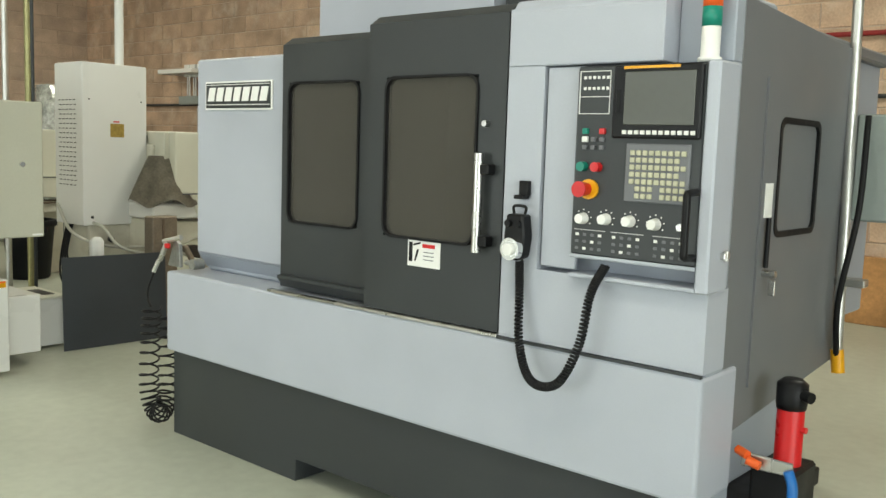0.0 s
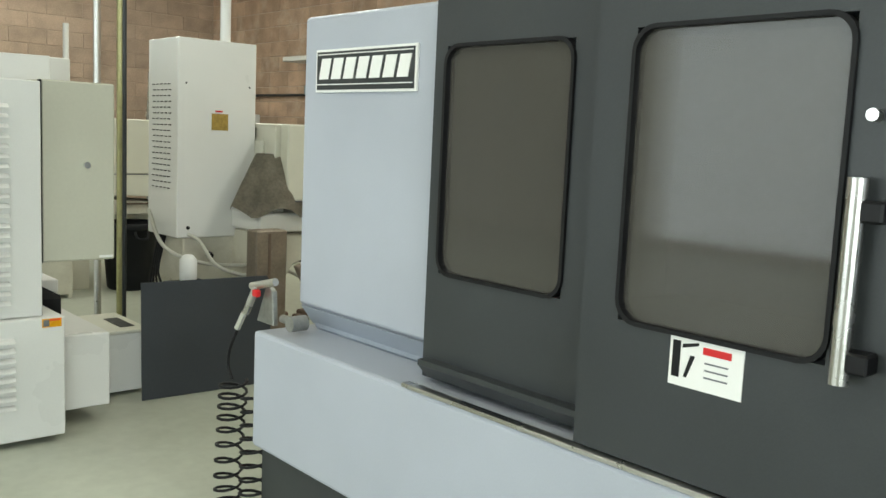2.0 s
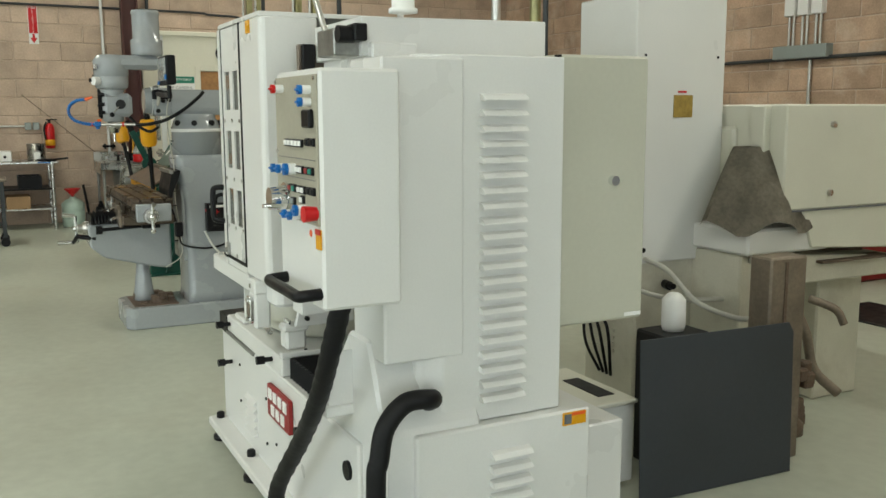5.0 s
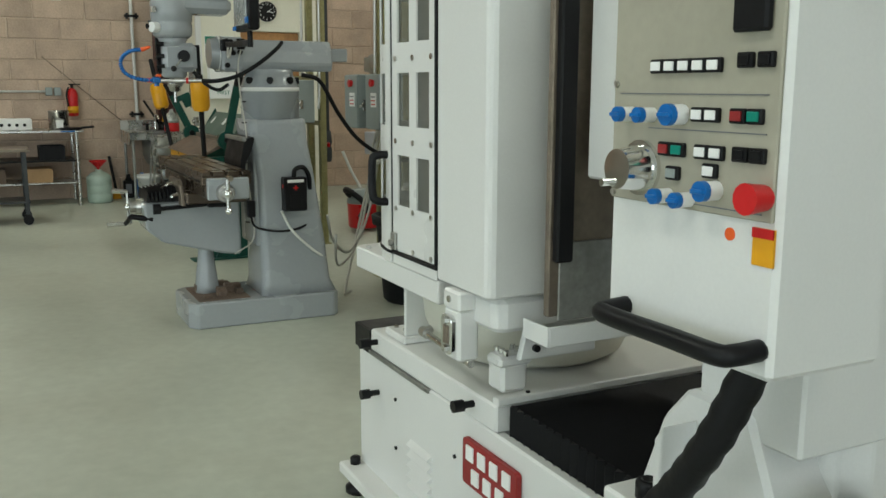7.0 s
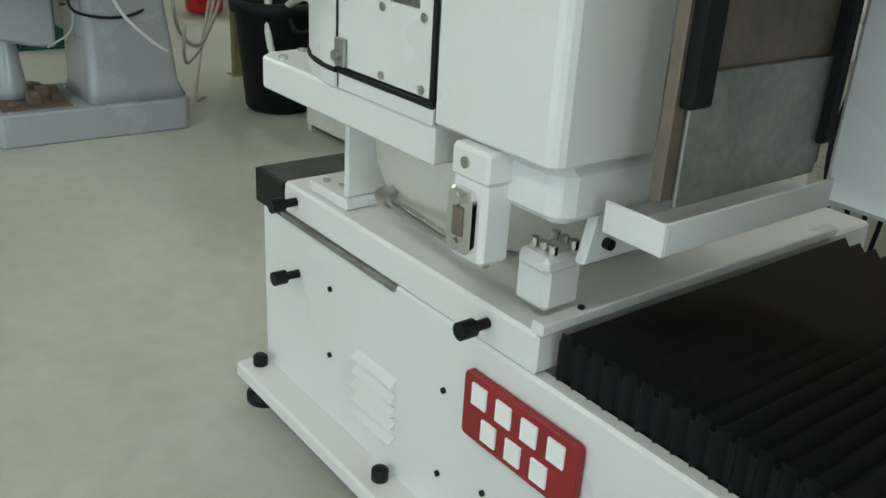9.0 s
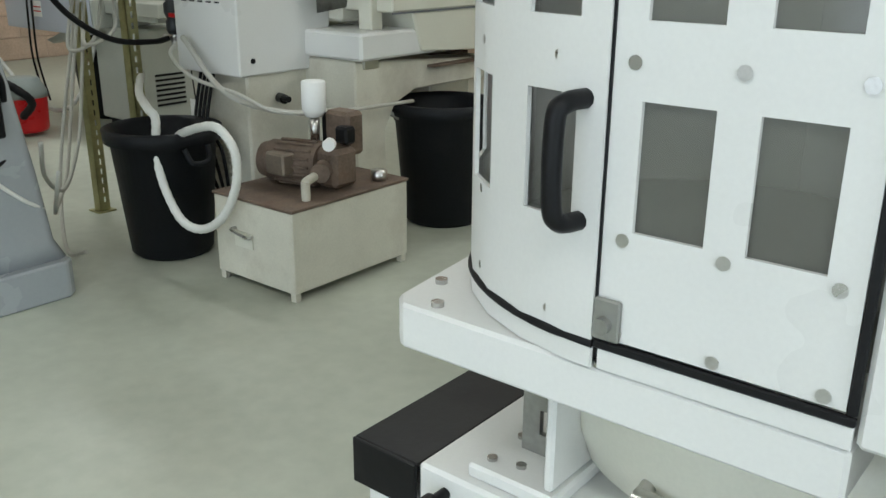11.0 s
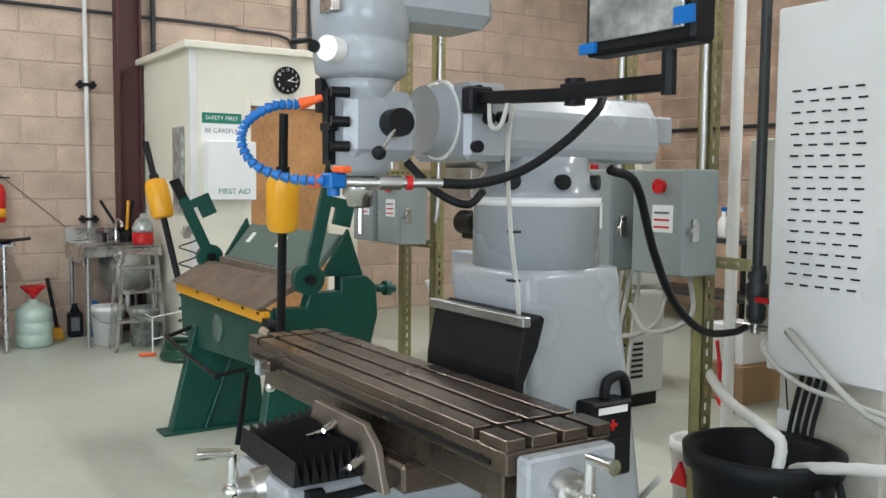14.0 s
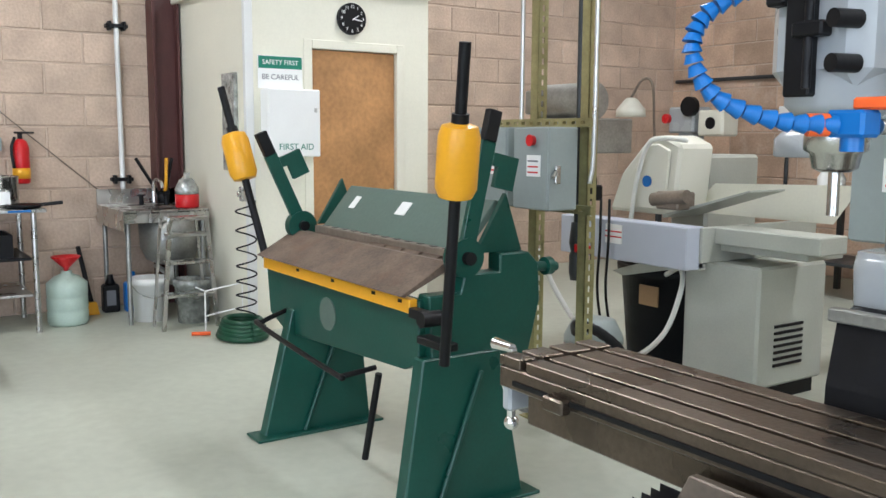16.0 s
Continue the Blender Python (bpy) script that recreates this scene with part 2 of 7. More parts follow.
def lathe(x, y, profile, seg=32, m=None):
    """Turned about the upright axis through x, y: profile of (radius, z)."""
    bm = bmesh.new()
    rings = [[bm.verts.new((x + r * math.cos(2 * math.pi * k / seg), y + r * math.sin(2 * math.pi * k / seg), z)) for k in range(seg)] for r, z in profile]
    for a, b in zip(rings, rings[1:]):
        for k in range(seg):
            bm.faces.new((a[k], a[(k + 1) % seg], b[(k + 1) % seg], b[k]))
    bm.faces.new(rings[0])
    bm.faces.new(rings[-1])
    if m is not None:
        bmesh.ops.transform(bm, matrix=m, verts=bm.verts)
    return smooth(bm)


def ball(p, r, sx=1, sy=1, sz=1):
    bm = bmesh.new()
    bmesh.ops.create_uvsphere(bm, u_segments=16, v_segments=10, radius=r, matrix=Matrix.Translation(p) @ Matrix.Diagonal((sx, sy, sz, 1)))
    return smooth(bm, 80)


def curve_points(pts, steps=8):
    pts = [Vector(p) for p in pts]
    ext = [2 * pts[0] - pts[1], *pts, 2 * pts[-1] - pts[-2]]
    out = []
    for i in range(1, len(ext) - 2):
        a, b, c, d = ext[i - 1:i + 3]
        for k in range(steps):
            t = k / steps
            out.append(0.5 * (2 * b + (c - a) * t + (2 * a - 5 * b + 4 * c - d) * t * t + (3 * b - a - 3 * c + d) * t ** 3))
    return out + [pts[-1]]


def hose(pts, r, seg=8, steps=8, ribs=False, straight=False):
    line = [Vector(p) for p in pts] if straight else curve_points(pts, steps)
    bm = bmesh.new()
    rings = []
    up = Vector((0.13, 0.31, 0.94))
    for i, p in enumerate(line):
        d = (line[min(i + 1, len(line) - 1)] - line[max(i - 1, 0)]).normalized()
        u = (up - d * up.dot(d)).normalized()
        up = u
        v = d.cross(u)
        rr = r * (1.12 if ribs and i % 2 else 1)
        rings.append([bm.verts.new(p + rr * (math.cos(2 * math.pi * k / seg) * u + math.sin(2 * math.pi * k / seg) * v)) for k in range(seg)])
    for a, b in zip(rings, rings[1:]):
        for k in range(seg):
            bm.faces.new((a[k], a[(k + 1) % seg], b[(k + 1) % seg], b[k]))
    bm.faces.new(rings[0])
    bm.faces.new(rings[-1])
    return smooth(bm, 70)


def coil(pts, radius, turns, r, seg=6):
    line = curve_points(pts, 24)
    out = []
    n = turns * 12
    up = Vector((0.2, 1, 0.1))
    for i in range(n + 1):
        f = i / n * (len(line) - 1)
        k = min(int(f), len(line) - 2)
        p = line[k].lerp(line[k + 1], f - k)
        d = (line[k + 1] - line[k]).normalized()
        u = (up - d * up.dot(d)).normalized()
        up = u
        v = d.cross(u)
        a = 2 * math.pi * i / 12
        out.append(p + radius * (math.cos(a) * u + math.sin(a) * v))
    return hose(out, r, seg, straight=True)


def rounded(x0, x1, z0, z1, r, n=5):
    pts = []
    for cx, cz, a0 in ((x1 - r, z1 - r, 0), (x0 + r, z1 - r, 90), (x0 + r, z0 + r, 180), (x1 - r, z0 + r, 270)):
        for k in range(n + 1):
            a = radians(a0 + 90 * k / n)
            pts.append((cx + r * math.cos(a), cz + r * math.sin(a)))
    return pts


def pierced(x0, x1, z0, z1, holes, axis, a, b):
    """A sheet with rectangular openings cut right through, run from a to b along axis; holes: (u0, u1, v0, v1)."""
    us = sorted({x0, x1, *[h[0] for h in holes], *[h[1] for h in holes]})
    vs = sorted({z0, z1, *[h[2] for h in holes], *[h[3] for h in holes]})
    place = {"x": lambda u, v, w: (w, u, v), "y": lambda u, v, w: (u, w, v), "z": lambda u, v, w: (u, v, w)}[axis]
    bm = bmesh.new()
    grid = {}

    def vert(u, v, w):
        if (u, v, w) not in grid:
            grid[u, v, w] = bm.verts.new(place(u, v, w))
        return grid[u, v, w]
    solid = {}
    for i in range(len(us) - 1):
        for j in range(len(vs) - 1):
            cu, cv = (us[i] + us[i + 1]) / 2, (vs[j] + vs[j + 1]) / 2
            solid[i, j] = not any(h[0] < cu < h[1] and h[2] < cv < h[3] for h in holes)
    for (i, j), s in solid.items():
        if not s:
            continue
        u0, u1, v0, v1 = us[i], us[i + 1], vs[j], vs[j + 1]
        for w in (a, b):
            bm.faces.new([vert(u, v, w) for u, v in ((u0, v0), (u1, v0), (u1, v1), (u0, v1))])
        for di, dj, p, q in ((-1, 0, (u0, v0), (u0, v1)), (1, 0, (u1, v0), (u1, v1)), (0, -1, (u0, v0), (u1, v0)), (0, 1, (u0, v1), (u1, v1))):
            if not solid.get((i + di, j + dj), False):
                bm.faces.new((vert(*p, a), vert(*q, a), vert(*q, b), vert(*p, b)))
    bmesh.ops.recalc_face_normals(bm, faces=bm.faces)
    return bm


def ring_frame(outer, inner, axis, a, b):
    """A frame between two outlines with as many points each."""
    bm = bmesh.new()
    place = {"x": lambda u, v, w: (w, u, v), "y": lambda u, v, w: (u, w, v), "z": lambda u, v, w: (u, v, w)}[axis]
    rows = [[bm.verts.new(place(u, v, w)) for u, v in pts] for pts, w in ((outer, a), (outer, b), (inner, b), (inner, a))]
    n = len(outer)
    for r in range(4):
        for k in range(n):
            bm.faces.new((rows[r][k], rows[r][(k + 1) % n], rows[(r + 1) % 4][(k + 1) % n], rows[(r + 1) % 4][k]))
    return bm


def words(text, size, m, mat, parent, name="lettering", depth=0.0008):
    cu = bpy.data.curves.new(name, "FONT")
    cu.body, cu.size, cu.extrude, cu.align_x, cu.align_y = text, size, depth, "CENTER", "CENTER"
    tmp = bpy.data.objects.new(name, cu)
    me = bpy.data.meshes.new_from_object(tmp)
    bpy.data.objects.remove(tmp)
    bm = bmesh.new()
    bm.from_mesh(me)
    bmesh.ops.transform(bm, matrix=m, verts=bm.verts)
    return part(name, bm, mat, parent)


SOUTH = lambda x, y, z, turn=0: pose(x, y, z, 90, 0, 0) @ pose(0, 0, 0, 0, 0, turn)
EAST = lambda x, y, z: pose(x, y, z, 90, 0, 90)

# ---- the hall ----
WX, NY, EX, SY, HZ = -16.7, 8.9, 5.0, -7.2, 4.8
tagged(solo("floor", box(WX - 0.2, EX + 0.2, SY - 0.2, NY + 0.2, -0.2, 0, 0), FLOOR, "pale green-grey sealed concrete floor with stains", "floor", kind="structure"))
tagged(solo("ceiling", box(WX - 0.2, EX + 0.2, SY - 0.2, NY + 0.2, HZ, HZ + 0.2, 0), CEIL, "pale ceiling above the workshop", "ceiling", kind="structure"))
wall_west = thing("wall_west", WX - 0.1, 0, 0, "tan concrete block wall with pale mortar joints", "wall", kind="structure")
part("core", box(WX - 0.2, WX, SY, NY, 0, HZ, 0), MORTAR, wall_west)
wall_north = thing("wall_north", 0, NY + 0.1, 0, "reddish tan concrete block wall with pale patches", "wall", kind="structure")
part("core", box(WX - 0.2, EX + 0.2, NY, NY + 0.2, 0, HZ, 0), MORTAR, wall_north)
solo("wall_east", pierced(SY, NY, 0, HZ, [(-5.7, 1.3, 0.0, 3.6)], "x", EX, EX + 0.2), CEIL, "plain pale end wall with an open roll-up door", "wall", kind="structure")
wall_south = solo("wall_south", pierced(WX - 0.2, EX + 0.2, 0, HZ, [(-9.2, -0.8, 0.0, 3.6)], "y", SY - 0.2, SY), CEIL, "plain pale wall with an open roll-up door", "wall", kind="structure")
solo("backdrop", box(-14, 4, SY - 3.1, SY - 3.0, -0.2, 5.5, 0), DAY, "bright daylight outside the open door", "backdrop", kind="structure")
solo("backdrop", box(EX + 3.0, EX + 3.1, -9, 5, -0.2, 5.5, 0), DAY, "bright daylight outside the open door", "backdrop", kind="structure")
for i, (lx, ly) in enumerate([(-14, 0), (-14, 5), (-9.5, -1.5), (-9.5, 5.2), (-5, -1.0), (-5, 5.6), (-0.5, 0.4), (-0.5, 6)]):
    lamp = thing("ceiling_light", lx, ly, HZ, "long white fluorescent ceiling light", "ceiling light", "ceiling lights")
    part("frame", box(lx - 1.25, lx + 1.25, ly - 0.16, ly + 0.16, HZ - 0.09, HZ, 0.01), WHITE, lamp)
    part("diffuser", box(lx - 1.2, lx + 1.2, ly - 0.13, ly + 0.13, HZ - 0.11, HZ - 0.092, 0.004), TUBE, lamp)
    area_lamp("ceiling_lamp", pose(lx, ly, HZ - 0.13), 2.4, 0.26, TUBE_W, (1.0, 0.95, 0.86))

# ---- machining centre ----


def machining_centre():
    v = thing("machining_centre", -2.43, 3.6, 0, "pale blue-grey and slate enclosed machining centre on the floor", "machine")
    v.scale.z = 0.987
    part("base_skirt", prism([(-3.82, 0), (-2.88, 0), (-2.88, 0.10), (-1.35, 0.10), (-1.30, 0.0), (-1.05, 0.0), (-1.05, 0.43), (-3.82, 0.43)], "y", 2.585, 2.78), SLATE, v, "dark slate skirt")
    part("lower_panel", box(-3.83, -1.04, 2.55, 2.80, 0.432, 0.83, 0.012, 2), PALE, v)
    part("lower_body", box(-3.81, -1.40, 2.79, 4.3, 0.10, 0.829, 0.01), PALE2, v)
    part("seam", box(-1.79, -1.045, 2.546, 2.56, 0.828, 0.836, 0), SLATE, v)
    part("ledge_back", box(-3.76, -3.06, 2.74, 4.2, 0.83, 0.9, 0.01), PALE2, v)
    part("upper_panel", prism([(2.70, 0.925), (2.70, 1.865), (2.715, 1.875), (4.2, 1.875), (4.2, 0.86), (2.75, 0.86)], "x", -3.79, -3.06), PALE, v)
    part("trim_band", prism([(2.702, 0.915), (2.752, 0.85), (2.745, 0.846), (2.695, 0.915)], "x", -3.774, -3.046, 0), PALE2, v)
    # window bays: left fixed, right sliding
    for nm, x0, x1, yf, zt, wx0, wx1 in (("fixed_door", -3.06, -2.44, 2.635, 1.90, -3.012, -2.582), ("sliding_door", -2.46, -1.80, 2.565, 1.94, -2.362, -1.922)):
        wz0, wz1 = 1.138, 1.737
        d = part(nm, pierced(x0, x1, 0.845, zt, [(wx0, wx1, wz0, wz1)], "y", yf, yf + 0.045), SLATE, v, "slate enamelled door with a rounded window")
        part("top_slope", prism([(yf, zt), (yf + 0.05, zt + 0.035), (yf + 0.35, zt + 0.035), (yf + 0.35, zt)], "x", x0, x1, 0.002), SLATE, d)
        part("window_gasket", ring_frame(rounded(wx0 - 0.005, wx1 + 0.005, wz0 - 0.005, wz1 + 0.005, 0.052), rounded(wx0 + 0.004, wx1 - 0.004, wz0 + 0.004, wz1 - 0.004, 0.046), "y", yf - 0.008, yf + 0.02), RUBBER, d)
        pane = part("window_pane", prism(rounded(wx0 + 0.003, wx1 - 0.003, wz0 + 0.003, wz1 - 0.003, 0.04), "y", yf + 0.008, yf + 0.014, 0), SMOKE, d, "smoked polycarbonate pane")
        pane.visible_shadow = False
    part("door_step", prism([(2.635, 0.845), (2.60, 0.885), (2.60, 0.9), (2.66, 0.9), (2.66, 0.845)], "x", -3.04, -2.46, 0), SLATE, v)
    part("sill_strip", box(-3.04, -1.79, 2.545, 2.575, 0.83, 0.842, 0.002), STEEL, v, "worn steel sill strip")
    h = part("door_handle", rod((-1.883, 2.532, 1.12), (-1.883, 2.532, 1.465), 0.0165, seg=20), STEEL, v, "brushed steel pull handle")
    for z in (1.16, 1.41):
        part("handle_bracket", box(-1.883, -1.835, 2.522, 2.566, z - 0.018, z + 0.018, 0.004), BLACK, h)
    part("lock_knob", rod((-1.877, 2.545, 1.567), (-1.877, 2.567, 1.567), 0.011), STEEL, v)
    # right column round the control panel
    part("column_front", pierced(-1.79, -1.045, 0.838, 1.945, [(-1.645, -1.045, 1.085, 1.755), (-1.235, -1.045, 1.085, 1.945)], "y", 2.56, 2.70), PALE, v)
    part("top_block", prism([(2.555, 1.756), (2.555, 1.93), (2.59, 1.975), (2.9, 1.975), (2.9, 1.756)], "x", -1.785, -1.228), PALE, v)
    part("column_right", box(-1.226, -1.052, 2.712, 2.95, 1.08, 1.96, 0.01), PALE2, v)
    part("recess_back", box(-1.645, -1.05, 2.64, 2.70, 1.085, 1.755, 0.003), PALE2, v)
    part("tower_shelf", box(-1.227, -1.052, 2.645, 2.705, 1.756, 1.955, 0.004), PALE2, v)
    part("recess_panel", box(-1.635, -1.50, 2.566, 2.58, 1.10, 1.75, 0.003), PALE, v)
    # side; panel and door grey darkened against the east lamp
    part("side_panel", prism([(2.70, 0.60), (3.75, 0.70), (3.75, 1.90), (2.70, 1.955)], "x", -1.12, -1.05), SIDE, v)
    part("side_base", prism([(2.58, 0.10), (2.80, 0.16), (2.80, 0.60), (2.70, 0.62), (2.70, 1.07), (2.58, 1.07)], "x", -1.10, -1.046), PALE2, v)
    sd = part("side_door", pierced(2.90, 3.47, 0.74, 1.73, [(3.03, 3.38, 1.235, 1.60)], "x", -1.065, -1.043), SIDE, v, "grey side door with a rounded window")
    part("window_gasket", ring_frame(rounded(3.015, 3.395, 1.22, 1.615, 0.04), rounded(3.035, 3.375, 1.24, 1.595, 0.03), "x", -1.04, -1.05), RUBBER, sd)
    sp = part("window_pane", prism(rounded(3.032, 3.378, 1.237, 1.598, 0.03), "x", -1.056, -1.052, 0), SMOKE, sd)
    sp.visible_shadow = False
    part("side_door_handle", rod((-1.03, 2.94, 1.13), (-1.03, 2.94, 1.29), 0.008), BLACK, sd)
    part("lock", join(rod((-1.045, 2.95, 1.11), (-1.0, 2.95, 1.11), 0.012), box(-1.02, -1.0, 2.945, 2.955, 1.04, 1.09, 0.001)), STEEL, sd)
    part("warning_label", box(-1.043, -1.040, 2.925, 2.985, 1.29, 1.40, 0), LETTER, sd)
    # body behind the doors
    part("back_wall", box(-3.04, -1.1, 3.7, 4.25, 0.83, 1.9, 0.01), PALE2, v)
    part("inner_bed", box(-3.0, -1.75, 2.9, 3.7, 0.83, 1.0, 0.01), GALV, v)
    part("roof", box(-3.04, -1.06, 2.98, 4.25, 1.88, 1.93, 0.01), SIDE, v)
    part("spindle_cover", box(-3.55, -2.42, 3.25, 4.2, 1.93, 2.75, 0.02), PALE, v, "pale grey spindle head cover")
    part("spindle_motor", box(-2.40, -2.05, 3.3, 3.9, 1.935, 2.6, 0.03), SLATE, v)
    part("chip_tray", box(-3.6, -1.2, 2.75, 4.2, 0.02, 0.10, 0.005), BLACK, v)
    for fx in (-3.6, -2.95, -1.2):
        part("levelling_foot", rod((fx, 3.0, 0), (fx, 3.0, 0.05), 0.05), BLACK, v)
    # control panel
    c = part("control_panel", box(-1.50, -1.075, 2.53, 2.64, 1.155, 1.745, 0.006), SLATE, v, "dark control panel with screen, keys and knobs")
    part("panel_frame", join(box(-1.075, -1.035, 2.525, 2.66, 1.08, 1.75, 0.006), box(-1.50, -1.075, 2.525, 2.66, 1.145, 1.157, 0.003), box(-1.50, -1.075, 2.525, 2.66, 1.082, 1.095, 0.003)), PALE, c)
    part("screen_bezel", box(-1.365, -1.082, 2.515, 2.532, 1.525, 1.742, 0.006), BLACK, c)
    part("screen", box(-1.325, -1.10, 2.511, 2.516, 1.565, 1.722, 0.002), SCREEN, c, "dark blank screen")
    part("yellow_strip", box(-1.33, -1.15, 2.512, 2.516, 1.731, 1.739, 0), YELLOW, c)
    part("screen_slot", box(-1.352, -1.338, 2.512, 2.517, 1.60, 1.67, 0.002), RUBBER, c)
    for i in range(12):
        x = -1.325 + i * 0.0198
        part("soft_key", box(x, x + 0.013, 2.509, 2.516, 1.537, 1.549, 0.001), LETTER, c)
    part("keyboard_plate", box(-1.315, -1.108, 2.522, 2.532, 1.335, 1.51, 0.004), SIDE, c)
    for r in range(7):
        for k in range(9):
            if (r in (5, 6) and k in (0, 4)) or (r in (1, 3) and k == 8):
                continue
            x, z = -1.298 + k * 0.0205, 1.49 - r * 0.0215
            part("key", box(x, x + 0.015, 2.516, 2.524, z - 0.015, z, 0.002), KEY, c)
    for r, z in enumerate((1.705, 1.672)):
        for k in range(6):
            part("indicator", box(-1.475 + k * 0.016, -1.467 + k * 0.016, 2.526, 2.532, z, z + 0.009, 0), LETTER, c)
    part("indicator_frame", join(box(-1.49, -1.382, 2.5275, 2.531, 1.598, 1.600, 0), box(-1.49, -1.382, 2.5275, 2.531, 1.728, 1.730, 0), box(-1.49, -1.488, 2.5275, 2.531, 1.6, 1.73, 0), box(-1.384, -1.382, 2.5275, 2.531, 1.6, 1.73, 0), box(-1.49, -1.382, 2.5275, 2.531, 1.650, 1.652, 0)), LETTER, c)
    for x, z, m, r in ((-1.46, 1.545, GREENP, 0.009), (-1.40, 1.545, RED, 0.009), (-1.46, 1.52, LETTER, 0.009), (-1.43, 1.52, SIDE, 0.007), (-1.40, 1.52, SIDE, 0.007), (-1.46, 1.495, SIDE, 0.007), (-1.43, 1.495, SIDE, 0.007), (-1.40, 1.495, SIDE, 0.007)):
        part("push_button", box(x - r, x + r, 2.518, 2.532, z - r, z + r, 0.002), m, c)
    for x, m in ((-1.462, GREENP), (-1.412, RED)):
        part("round_button", rod((x, 2.505, 1.435), (x, 2.532, 1.435), 0.015), m, c)
    part("emergency_ring", rod((-1.438, 2.52, 1.365), (-1.438, 2.532, 1.365), 0.032), YELLOW, c)
    part("emergency_stop", rod((-1.445, 2.475, 1.365), (-1.445, 2.522, 1.365), 0.025, 0.02), RED, c, "red mushroom emergency stop")
    for x, z in ((-1.455, 1.272), (-1.375, 1.275), (-1.292, 1.275), (-1.208, 1.272)):
        k = part("knob", rod((x, 2.50, z), (x, 2.532, z), 0.015, 0.019), LETTER, c, "white rotary knob")
        for a in range(-120, 121, 40):
            sx, sz = x + 0.028 * math.sin(radians(a)), z + 0.028 * math.cos(radians(a))
            part("tick", box(sx - 0.002, sx + 0.002, 2.528, 2.532, sz - 0.002, sz + 0.002, 0), LETTER, k)
    part("key_switch", rod((-1.125, 2.515, 1.27), (-1.125, 2.532, 1.27), 0.011), STEEL, c)
    for bx, n in ((-1.475, 4), (-1.345, 4), (-1.205, 4)):
        part("rule", box(bx - 0.01, bx + 0.10, 2.528, 2.532, 1.236, 1.2375, 0), LETTER, c)
        for r in range(3):
            for k in range(n):
                x, z = bx + k * 0.027, 1.222 - r * 0.022
                part("membrane_key", box(x - 0.006, x + 0.006, 2.528, 2.532, z - 0.005, z + 0.004, 0.001), SIDE if (r + k) % 3 else LETTER, c)
    part("grab_handle", hose([(-1.083, 2.525, 1.375), (-1.083, 2.47, 1.37), (-1.083, 2.465, 1.34), (-1.083, 2.465, 1.22), (-1.083, 2.47, 1.19), (-1.083, 2.525, 1.185)], 0.0115), BLACK, c, "black grab handle")
    part("latch", join(box(-1.05, -1.02, 2.60, 2.64, 1.18, 1.20, 0.003), rod((-1.025, 2.62, 1.175), (-1.025, 2.62, 1.205), 0.008)), STEEL, v)
    part("side_slot", box(-1.048, -1.043, 2.60, 2.615, 1.44, 1.53, 0), BLACK, v)
    # maker's plate: plain shapes
    p = part("name_plate", box(-3.715, -3.205, 2.692, 2.70, 1.627, 1.762, 0.001), LETTER, v, "slate name plate with slanted white shapes")
    part("plate_field", box(-3.705, -3.215, 2.6895, 2.693, 1.635, 1.754, 0), SLATE, p)
    for i in range(7):
        x, w, lean = -3.69 + i * 0.0665, 0.05, 0.016
        part("slanted_mark", prism([(x, 1.668), (x + w, 1.668), (x + w + lean, 1.733), (x + lean, 1.733)], "y", 2.687, 2.6898, 0), LETTER, p)
    for z in (1.65, 1.744):
        part("plate_line", box(-3.70, -3.22, 2.688, 2.6898, z, z + 0.003, 0), LETTER, p)
    w = part("warning_label", box(-2.229, -2.07, 2.562, 2.5645, 1.035, 1.135, 0), LETTER, v, "white warning label with red band")
    part("red_band", box(-2.155, -2.095, 2.5605, 2.5622, 1.108, 1.122, 0), RED, w)
    part("pictogram", join(prism([(-2.222, 1.052), (-2.205, 1.052), (-2.205, 1.125), (-2.222, 1.125)], "y", 2.5605, 2.5622, 0), prism([(-2.2, 1.112), (-2.165, 1.122), (-2.165, 1.128), (-2.2, 1.12)], "y", 2.5605, 2.5622, 0), prism([(-2.195, 1.055), (-2.188, 1.055), (-2.172, 1.1), (-2.182, 1.1)], "y", 2.5605, 2.5622, 0)), BLACK, w)
    for k in range(3):
        part("text_bar", box(-2.15, -2.10, 2.5605, 2.5622, 1.09 - k * 0.014, 1.093 - k * 0.014, 0), SIDE, w)
    # side services
    part("side_switch_box", box(-1.03, -0.80, 3.75, 4.05, 1.25, 1.66, 0.008), GREYBOX, v)
    part("side_pipe", rod((-1.02, 3.70, 0.75), (-1.06, 3.72, 2.6), 0.02), CONDUIT, v)
    part("pipe_clamp", box(-1.05, -0.94, 3.69, 3.75, 1.0, 1.03, 0.004), STEEL, v)
    part("yellow_cap", rod((-1.01, 3.70, 0.66), (-1.02, 3.70, 0.75), 0.025), YELLOW, v)
    part("side_hose", hose([(-0.97, 3.68, 1.65), (-0.96, 3.62, 1.3), (-1.0, 3.6, 0.95), (-1.02, 3.7, 0.7)], 0.012), RUBBER, v)


machining_centre()


